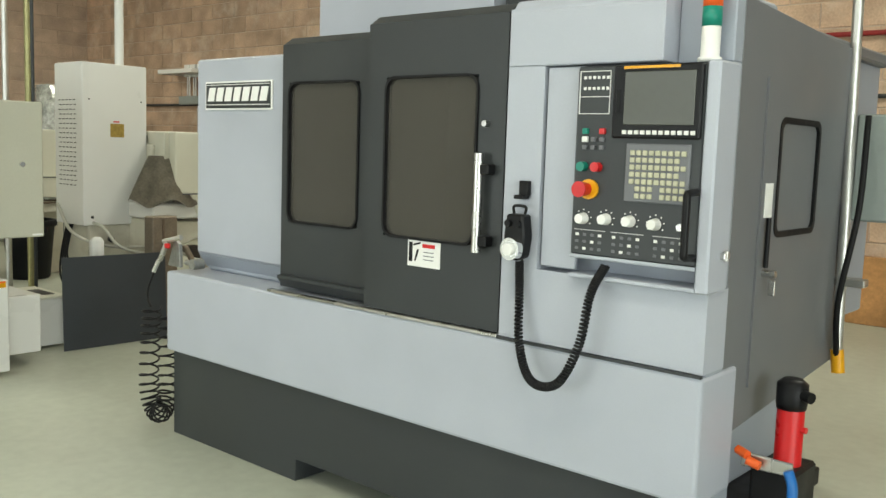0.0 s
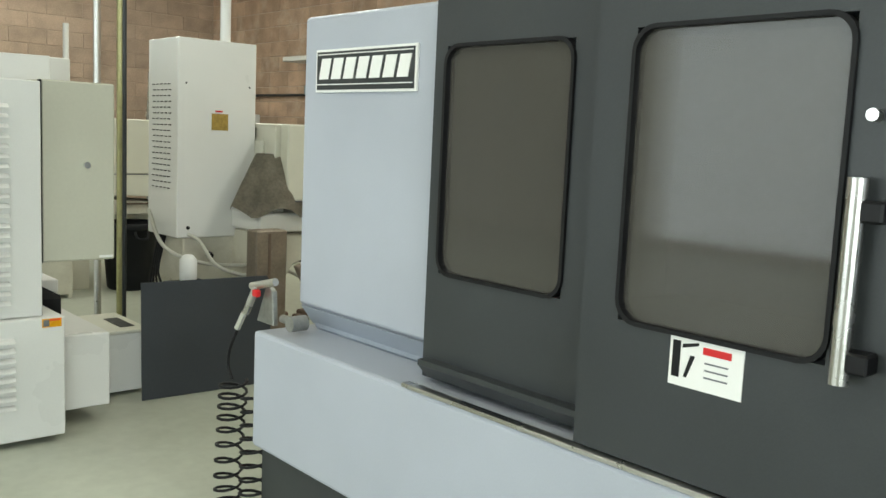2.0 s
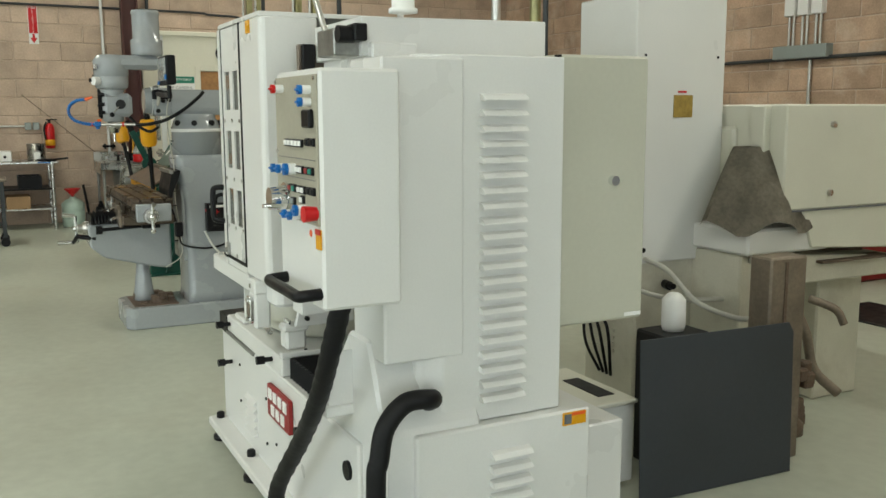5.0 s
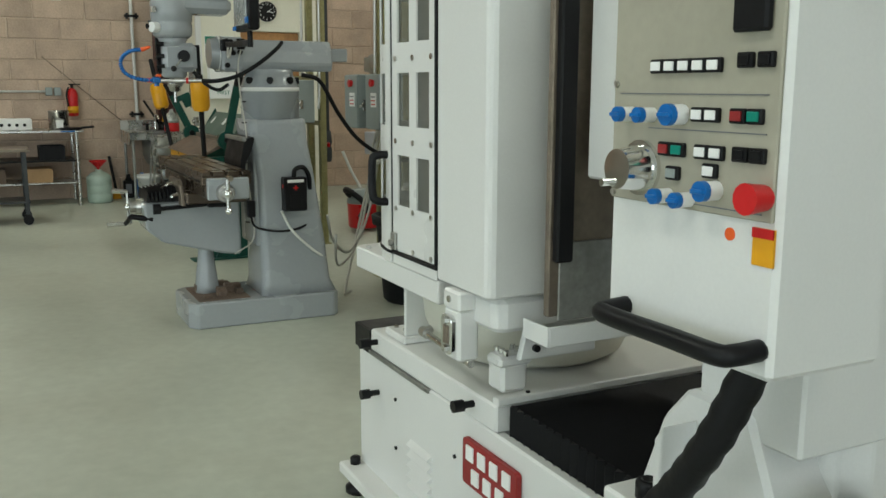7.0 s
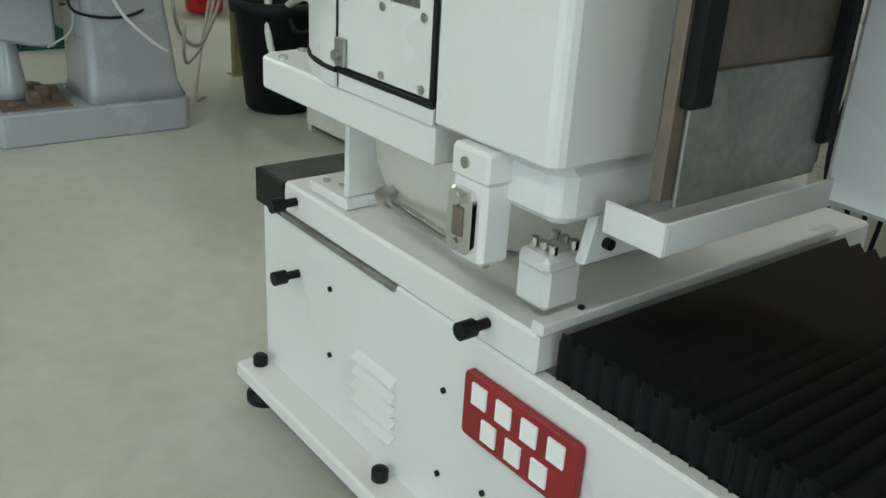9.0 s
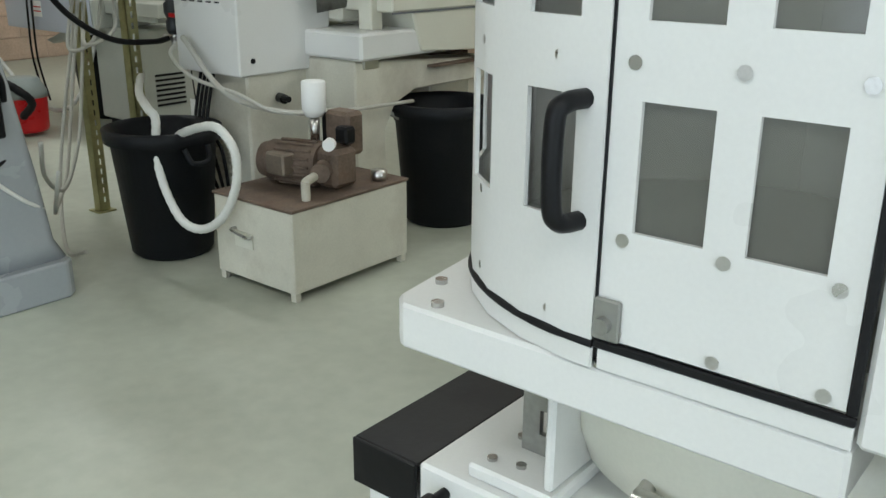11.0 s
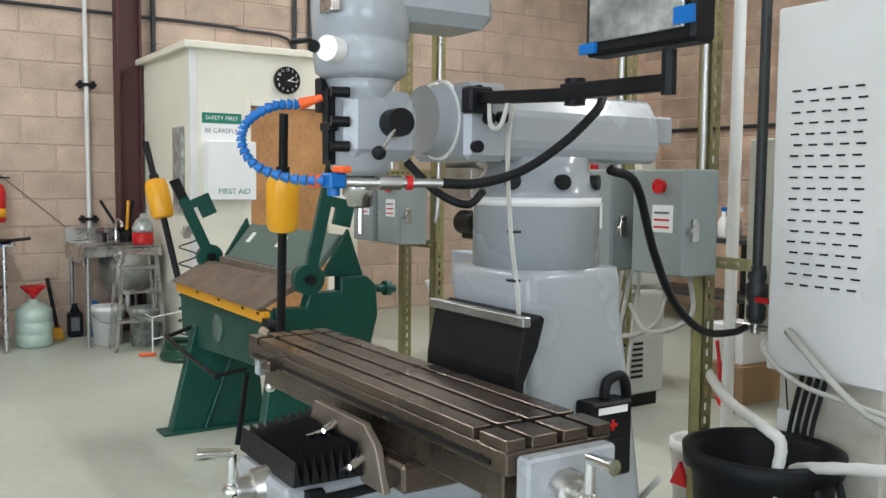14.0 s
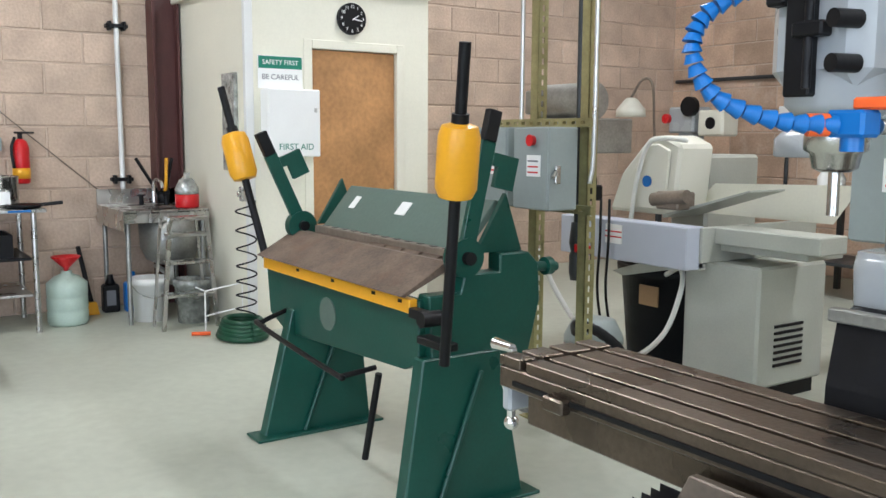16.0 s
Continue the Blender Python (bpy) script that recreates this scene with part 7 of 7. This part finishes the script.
pail(-15.98, 2.42, LETTER, "white plastic pail under the sink")
pail(-15.75, 2.68, FOIL, "translucent plastic pail under the sink")
jg = thing("carboy", -16.2, 1.86, 0, "translucent green carboy with a red funnel", "jug")
part("body", lathe(-16.15, 1.86, [(0.13, 0.0), (0.145, 0.02), (0.145, 0.10), (0.14, 0.11), (0.145, 0.12), (0.145, 0.20), (0.14, 0.21), (0.145, 0.22), (0.145, 0.31), (0.09, 0.36), (0.04, 0.38), (0.04, 0.40)], 32), JUG, jg)
part("funnel", lathe(-16.15, 1.86, [(0.015, 0.40), (0.02, 0.42), (0.10, 0.50), (0.105, 0.51), (0.095, 0.51), (0.015, 0.43)]), RED, jg)
br = thing("dustpan_brush", -16.4, 2.08, 0, "yellow hand broom with black handle against the wall", "broom")
part("head", prism([(2.03, 0.0), (2.14, 0.0), (2.12, 0.10), (2.05, 0.10)], "x", -16.45, -16.38), YELLOW, br)
part("handle", rod((-16.42, 2.085, 0.10), (-16.60, 2.04, 0.52), 0.018), BLACK, br)
for x, y, m, h in ((-16.45, 2.24, BLACK, 0.30), (-16.40, 2.40, BLUE, 0.32)):
    o = thing("oil_bottle", x, y, 0, "plastic oil bottle on the floor by the wall", "bottle", "oil bottles")
    part("body", box(x - 0.05, x + 0.05, y - 0.065, y + 0.065, 0, h * 0.75, 0.02, 2), m, o)
    part("neck", lathe(x, y, [(0.045, h * 0.74), (0.025, h * 0.9), (0.022, h)]), m, o)
    part("label", box(x + 0.05, x + 0.052, y - 0.04, y + 0.03, h * 0.2, h * 0.6, 0), SIDE, o)
gh = thing("garden_hose", -15.0, 2.8, 0, "coiled dark green hose lying on the floor", "hose")
for k in range(5):
    part("turn", hose([(-15.0 + (0.2 - 0.012 * k) * math.cos(a), 2.78 + (0.16 - 0.01 * k) * math.sin(a), 0.025 + 0.026 * k) for a in np.linspace(0, 6.28, 17)], 0.02, 8, 2), HOSEGREEN, gh)
ch = thing("coiled_air_line", -15.1, 2.86, 0.5, "dark coiled air line hanging at the booth corner", "hose")
part("coil", coil([(-15.05, 2.84, 0.95), (-15.05, 2.84, 0.5), (-15.03, 2.82, 0.15)], 0.07, 7, 0.006), RUBBER, ch)
part("regulator", join(box(-15.12, -15.06, 2.82, 2.87, 0.95, 1.05, 0.006), rod((-15.09, 2.8, 1.0), (-15.09, 2.9, 1.0), 0.02)), STEEL, ch)
solo("marker_pen", rod((-15.25, 2.50, 0.015), (-15.2, 2.62, 0.015), 0.014), ORANGE, "orange pen lying on the floor", "pen")

# ---- surface grinder by the far wall ----
sgd = thing("surface_grinder", -12.4, 4.8, 0, "pale grey-green surface grinder with splash trough", "machine")
part("base", box(-12.50, -12.0, 4.42, 5.0, 0.09, 0.74, 0.015), GRIND, sgd)
part("plinth", box(-12.46, -12.04, 4.46, 4.98, 0, 0.09, 0.004), BLACK, sgd)
for i in range(7):
    part("louvre", box(-12.0, -11.992, 4.56, 4.80, 0.20 + i * 0.035, 0.215 + i * 0.035, 0), BLACK, sgd)
part("base_back", box(-13.4, -12.5, 4.95, 5.5, 0.0, 0.74, 0.015), GRIND, sgd)
part("trough", box(-13.30, -12.30, 4.20, 4.34, 0.705, 0.935, 0.006), PALE, sgd, "pale splash trough")
part("trough_side", box(-12.32, -12.28, 4.30, 5.3, 0.74, 0.93, 0.004), GRIND, sgd)
part("table", box(-13.2, -11.75, 4.45, 4.75, 0.80, 0.86, 0.006), GRIND, sgd)
part("table_wing", box(-12.3, -11.65, 4.40, 4.62, 0.84, 0.93, 0.006), GRIND, sgd)
part("bracket", prism([(-12.95, 0.62), (-12.86, 0.60), (-12.5, 0.68), (-12.3, 0.70), (-12.3, 0.74), (-12.6, 0.73)], "y", 4.3, 4.36, 0.003), GRIND, sgd)
part("wheel_guard", prism([(-13.35, 0.94), (-12.80, 0.94), (-12.76, 1.36), (-12.90, 1.42), (-13.02, 1.41), (-13.25, 1.18)], "y", 4.65, 4.95, 0.02), CREAM, sgd, "cream wheel guard")
part("guard_cover", prism([(-13.20, 0.97), (-12.86, 0.97), (-12.83, 1.33), (-12.92, 1.37), (-13.02, 1.36), (-13.16, 1.16)], "y", 4.63, 4.65, 0.008), CREAM, sgd)
part("coolant_pipe", hose([(-13.1, 4.6, 0.9), (-13.06, 4.6, 1.15), (-12.98, 4.6, 1.36), (-12.85, 4.6, 1.40), (-12.66, 4.58, 1.39)], 0.014), WHITEHOSE, sgd)
part("pale_card", prism([(-12.95, 0.945), (-11.95, 0.945), (-11.8, 1.16), (-12.75, 1.13)], "y", 4.95, 4.955, 0), BOOTH, sgd)
part("blue_knob", join(rod((-13.0, 4.62, 1.14), (-13.0, 4.66, 1.14), 0.035)), BLUE, sgd)
part("column", box(-13.15, -12.85, 5.0, 5.5, 0.7, 1.3, 0.02), GRIND, sgd)
part("motor", join(rod((-13.95, 4.6, 1.64), (-13.45, 4.6, 1.64), 0.12, seg=28), box(-14.05, -13.94, 4.5, 4.7, 1.56, 1.72, 0.01), box(-13.9, -13.5, 4.5, 5.0, 1.3, 1.53, 0.01)), GALV, sgd)
part("motor_guard", join(rod((-13.6, 4.5, 1.12), (-13.4, 4.5, 1.12), 0.09, seg=20), box(-13.55, -13.35, 4.45, 4.6, 1.0, 1.1, 0.01)), BLACK, sgd)
part("dresser", join(box(-12.72, -12.55, 4.4, 4.55, 1.0, 1.1, 0.01), rod((-12.75, 4.42, 1.05), (-12.5, 4.42, 1.08), 0.04)), BROWNST, sgd)
part("tilt_sheet", prism([(-12.75, 0.94), (-12.15, 1.12), (-12.15, 1.13), (-12.75, 0.96)], "y", 4.5, 4.8, 0.001), GRIND, sgd)
part("warning_tag", box(-12.90, -12.77, 4.193, 4.20, 0.80, 0.91, 0), LETTER, sgd)
part("tag_lines", join(box(-12.90, -12.77, 4.191, 4.1935, 0.835, 0.843, 0), box(-12.90, -12.77, 4.191, 4.1935, 0.865, 0.873, 0)), RED, sgd)
for x in (-12.95, -12.88):
    part("cord", hose([(x, 4.2, 1.05), (x + 0.03, 4.17, 0.8), (x + 0.02, 4.17, 0.5), (x + 0.06, 4.2, 0.2)], 0.008), RUBBER, sgd)
part("loop_hose", hose([(-12.75, 4.55, 0.60), (-12.6, 4.5, 0.66), (-12.5, 4.4, 0.56), (-12.55, 4.32, 0.3), (-12.75, 4.25, 0.13), (-12.95, 4.15, 0.2), (-13.1, 4.0, 0.5), (-13.15, 3.9, 0.75)], 0.016), WHITEHOSE, sgd)
part("wheel_shroud", lathe(-12.2, 5.0, [(0.14, 1.3), (0.15, 1.31), (0.15, 1.4), (0.1, 1.45)]), MILL, sgd)
vc = thing("shop_vacuum", -12.7, 3.95, 0, "red and black wet vacuum on the floor", "vacuum")
part("tub", lathe(-12.72, 3.95, [(0.14, 0.03), (0.15, 0.05), (0.16, 0.26), (0.165, 0.27)]), RED, vc)
part("lid", lathe(-12.72, 3.95, [(0.165, 0.27), (0.165, 0.31), (0.12, 0.40), (0.08, 0.41)]), GREYBOX, vc)
part("hose", hose([(-12.7, 3.8, 0.35), (-12.6, 3.72, 0.42), (-12.45, 3.74, 0.40), (-12.40, 3.85, 0.28), (-12.55, 3.85, 0.16)], 0.026, 10, 8, True), RUBBER, vc)

# ---- back bench with drill head and bottles ----
bb = thing("back_bench", -14.2, 8.0, 0, "dark bench along the back wall", "bench")
part("top", box(-15.8, -12.2, 7.6, 8.3, 0.86, 0.90, 0.005), SLATE, bb)
for x in (-15.7, -14, -12.3):
    for y in (7.65, 8.25):
        part("leg", box(x - 0.025, x + 0.025, y - 0.025, y + 0.025, 0, 0.86, 0.003), SLATE, bb)
part("shelf", box(-15.7, -12.3, 7.65, 8.25, 0.3, 0.33, 0.004), SLATE, bb)
gm = thing("tool_grinder", -15.5, 7.9, 0.9, "grey tool grinder with white head on the bench", "machine")
part("body", join(box(-15.75, -15.3, 7.7, 8.1, 0.9, 1.05, 0.01), box(-15.62, -15.42, 7.8, 8.0, 1.05, 1.5, 0.02), box(-15.72, -15.38, 7.76, 8.04, 1.45, 1.72, 0.02)), MILL, gm)
part("head", box(-15.32, -15.0, 7.75, 8.0, 1.42, 1.68, 0.02), CREAM, gm)
part("dial", rod((-15.15, 7.74, 1.55), (-15.15, 7.76, 1.55), 0.06), BLACK, gm)
part("wheel", rod((-15.42, 7.72, 1.72), (-15.42, 7.78, 1.72), 0.10, seg=24), BLACK, gm)
part("red_knob", rod((-15.7, 7.7, 1.6), (-15.7, 7.74, 1.6), 0.05), RED, gm)
part("yellow_rail", box(-15.4, -14.8, 7.66, 7.7, 1.14, 1.18, 0.003), YELLOW, gm)
bl = thing("bench_lamp", -15.9, 7.6, 1.4, "pale bench lamp on a jointed arm", "lamp")
part("shade", lathe(-16.0, 7.5, [(0.16, 1.62), (0.15, 1.70), (0.07, 1.80), (0.04, 1.82)]), CREAM, bl)
part("arm", hose([(-16.0, 7.5, 1.82), (-15.9, 7.55, 2.0), (-15.8, 7.6, 1.95), (-15.85, 7.7, 1.5), (-15.85, 7.75, 0.95)], 0.014), BROWNST, bl)
for i, (x, m) in enumerate(((-13.9, LETTER), (-13.75, FOIL), (-13.4, LETTER), (-13.25, BLUE))):
    o = thing("squeeze_bottle", x, 7.8, 0.9, "small plastic spray bottle on the bench", "bottle", "spray bottles")
    part("body", lathe(x, 7.8, [(0.05, 0.90), (0.055, 0.91), (0.055, 1.06), (0.02, 1.12), (0.02, 1.16)]), m, o)
    part("trigger", box(x - 0.02, x + 0.07, 7.78, 7.82, 1.16, 1.20, 0.004), BLUE if i % 2 == 0 else LETTER, o)
sw = thing("wall_switch", -13.9, NY, 1.6, "white switch box on the brick wall", "switch")
part("box", box(-15.15, -14.95, NY - 0.08, NY, 1.48, 1.74, 0.006), LETTER, sw)
part("button", rod((-15.05, NY - 0.1, 1.63), (-15.05, NY - 0.08, 1.63), 0.03), ORANGE, sw)
part("conduit", rod((-15.05, NY - 0.04, 0.9), (-15.05, NY - 0.04, 1.48), 0.02), SLATE, sw)
fb = thing("floor_boxes", -11.9, 5.6, 0, "stacked cardboard boxes with red strap", "boxes")
part("lower_box", box(-12.1, -11.7, 5.4, 5.8, 0, 0.25, 0.005), CARD, fb)
part("upper_box", box(-12.05, -11.75, 5.45, 5.75, 0.25, 0.5, 0.005), LETTER, fb)
part("strap", hose([(-11.9, 5.38, 0.4), (-11.85, 5.36, 0.2), (-11.8, 5.3, 0.02), (-11.6, 5.2, 0.015)], 0.012), RED, fb)
sf = solo("wall_shelf", box(-13.6, -12.6, 8.5, 8.9, 2.55, 2.62, 0.008), LETTER, "white wall shelf board", "shelf")

# ---- north wall fittings and far machines ----
for x in (-10.35, -13.05):
    o = thing("outlet_bank", x, NY, 2.1, "three grey outlets on conduits over a wireway", "outlets", "outlet banks")
    part("wireway", box(x - 0.36, x + 0.36, NY - 0.12, NY, 2.06, 2.20, 0.006), GREYBOX, o)
    for k in (-0.18, 0, 0.18):
        part("outlet", box(x + k - 0.07, x + k + 0.07, NY - 0.09, NY, 2.52, 2.72, 0.006), LETTER, o)
        for q in (-0.03, 0.03):
            part("whip", rod((x + k + q, NY - 0.04, 2.2), (x + k + q, NY - 0.04, 2.52), 0.014), CONDUIT, o)
    part("drop", rod((x + 0.1, NY - 0.04, 1.0), (x + 0.1, NY - 0.04, 2.06), 0.02), CONDUIT, o)
solo("wall_wireway", hose([(-16.6, NY - 0.05, 2.06), (-12, NY - 0.05, 2.06), (-4, NY - 0.05, 2.06), (4.8, NY - 0.05, 2.06)], 0.022, 8), SLATE, "dark conduit run along the brick wall", "conduit")
solo("red_air_line", hose([(-6.0, NY - 0.06, 2.62), (-3, NY - 0.06, 2.62), (4.8, NY - 0.06, 2.62)], 0.025, 8), SIGNRED, "red air line along the brick wall", "pipe")
cb = thing("wall_cabinet", -12.3, NY, 1.4, "cream electrical cabinet with dark screen", "cabinet")
part("case", box(-12.55, -11.6, NY - 0.3, NY, 1.25, 1.95, 0.01), CREAM, cb)
part("screen", box(-12.5, -12.2, NY - 0.31, NY - 0.3, 1.5, 1.9, 0.003), SCREEN, cb)
part("red_strip", box(-12.5, -12.2, NY - 0.312, NY - 0.3, 1.9, 1.94, 0), RED, cb)
gl = thing("green_lathe", -6.2, 7.4, 0, "pale green lathe with dark top standing on the floor", "lathe")
part("bed", box(-7.2, -5.0, 7.0, 7.6, 0.06, 1.0, 0.02), PALEGREEN, gl)
part("top", box(-7.1, -5.1, 7.05, 7.55, 1.0, 1.15, 0.02), BROWNST, gl)
part("headstock", box(-7.0, -6.3, 7.1, 7.55, 1.15, 1.55, 0.03), GALV, gl)
part("plate", box(-6.95, -6.75, 6.99, 7.0, 0.35, 0.5, 0), SLATE, gl)
part("skirt", box(-7.15, -5.05, 7.04, 7.56, 0, 0.06, 0.004), BLACK, gl)
solo("rubber_mat", box(-7.9, -5.2, 6.35, 6.98, 0.0, 0.012, 0.004), RUBBER, "black rubber floor mat before the lathe", "mat")
fm = thing("cream_lathe", -9.9, 7.9, 0, "cream lathe with dark red cabinet standing on the floor", "lathe")
part("base", box(-10.7, -9.5, 7.5, 8.1, 0, 0.75, 0.02), CREAM, fm)
part("bed", box(-10.7, -8.4, 7.4, 8.1, 0.75, 0.95, 0.02), CREAM, fm)
part("red_cabinet", box(-9.45, -8.5, 7.45, 8.1, 0, 0.75, 0.02), SIGNRED, fm, "dark red cabinet base")
part("headstock", box(-9.3, -8.8, 7.5, 8.0, 0.95, 1.4, 0.03), SIGNRED, fm)
part("handwheel", rod((-9.6, 7.38, 0.7), (-9.6, 7.42, 0.7), 0.1, seg=24), BLACK, fm)
solo("rubber_mat", box(-10.8, -8.6, 6.6, 7.35, 0.0, 0.012, 0.004), RUBBER, "black rubber floor mat before the lathe", "mat")
wr = thing("wrapped_roll", -11.1, 5.5, 0, "tall roll wrapped in clear plastic", "roll")
part("roll", lathe(-11.1, 5.5, [(0.20, 0), (0.22, 0.3), (0.21, 0.8), (0.23, 1.3), (0.21, 1.8), (0.2, 2.08), (0.1, 2.1)], 20), FOIL, wr)
part("band", lathe(-11.1, 5.5, [(0.232, 1.28), (0.234, 1.33)], 20), SLATE, wr)
for x, y, r, m, lab in ((-7.72, 3.47, 0.026, CONDUIT, "galvanised pipe rising from the floor"), (-7.36, 3.5, 0.03, STRUT, "yellowish steel pipe rising from the floor"), (-7.2, 3.46, 0.014, SLATE, "thin dark pipe rising from the floor")):
    solo("riser_pipe", rod((x, y, 0), (x, y, 4.75), r), m, lab, "pipe", "riser pipes")
solo("white_post", rod((-10.95, 4.34, 0), (-10.95, 4.34, 2.48), 0.03), WHITE, "white pipe post standing on the floor", "post", "white posts")
solo("white_post", rod((-6.8, 3.98, 2.03), (-6.8, 3.98, 4.75), 0.035), WHITE, "white pipe rising from the head cabinet", "post", "white posts")
wp = solo("wood_board", box(-2.5, -2.1, 8.72, 8.8, 0.0, 0.62, 0.006), PLY, "wooden boards leaning against the wall", "board")
cr = thing("red_stand", -2.9, 7.2, 0, "dark red tool stand behind the machine", "stand")
part("body", box(-3.1, -2.75, 7.0, 7.4, 0, 0.8, 0.01), SIGNRED, cr)
part("top", box(-3.15, -2.7, 6.95, 7.45, 0.8, 0.86, 0.006), BLACK, cr)

# ---- blocks of the walls ----


def block_wall(parent, axis, plane, sign, u0, u1, near, mat, length=0.585, course=0.2445):
    g = 0.006
    shared = {}
    rest_v, rest_f = [], []
    home = HOME[parent]
    row = 0
    z = 0.0
    n = 0
    while z < HZ - 0.01:
        h = min(course, HZ - z)
        u = u0 - (length / 2 if row % 2 else 0)
        while u < u1:
            a, b = max(u, u0), min(u + length, u1)
            if b - a > 0.05:
                key = (round(b - a, 3), round(h, 3))
                w, t = (b - a) / 2 - g, 0.008
                hh = h / 2 - g
                co = [(-w, 0, -hh), (w, 0, -hh), (w, 0, hh), (-w, 0, hh), (-w + 0.006, t, -hh + 0.006), (w - 0.006, t, -hh + 0.006), (w - 0.006, t, hh - 0.006), (-w + 0.006, t, hh - 0.006)]
                fc = [(4, 5, 6, 7), (0, 1, 5, 4), (1, 2, 6, 5), (2, 3, 7, 6), (3, 0, 4, 7)]
                c = ((a + b) / 2, z + h / 2)
                off = ((n * 7919) % 13) / 13 * 0.003

                def place(p):
                    d = plane + sign * (p[1] + off)
                    return (d, c[0] + p[0], c[1] + p[2]) if axis == "x" else (c[0] + p[0], d, c[1] + p[2])
                if near(*c) and n < 300:
                    if key not in shared:
                        me = bpy.data.meshes.new("block")
                        me.from_pydata([(sign * p[1], p[0], p[2]) if axis == "x" else (p[0], sign * p[1], p[2]) for p in co], [], fc)
                        me.materials.append(mat)
                        shared[key] = me
                    ob = new("block", shared[key])
                    ob.parent = parent
                    ob.location = Vector(place((0, 0, 0))) - home
                    n += 1
                else:
                    k = len(rest_v)
                    rest_v.extend(Vector(place(p)) - home for p in co)
                    rest_f.extend(tuple(k + i for i in f) for f in fc)
            u += length
        z += course
        row += 1
    me = bpy.data.meshes.new("far_blocks")
    me.from_pydata(rest_v, [], rest_f)
    me.materials.append(mat)
    ob = new("far_blocks", me)
    ob.parent = parent
    tagged(ob, kind="stuff")


block_wall(wall_west, "x", WX, 1, SY, NY, lambda u, z: -0.5 < u < 4.5 and z < 4.2, BLOCK)
block_wall(wall_north, "y", NY, -1, WX, EX, lambda u, z: -16 < u < -6 and 0.7 < z < 4.0, BLOCK_RED)
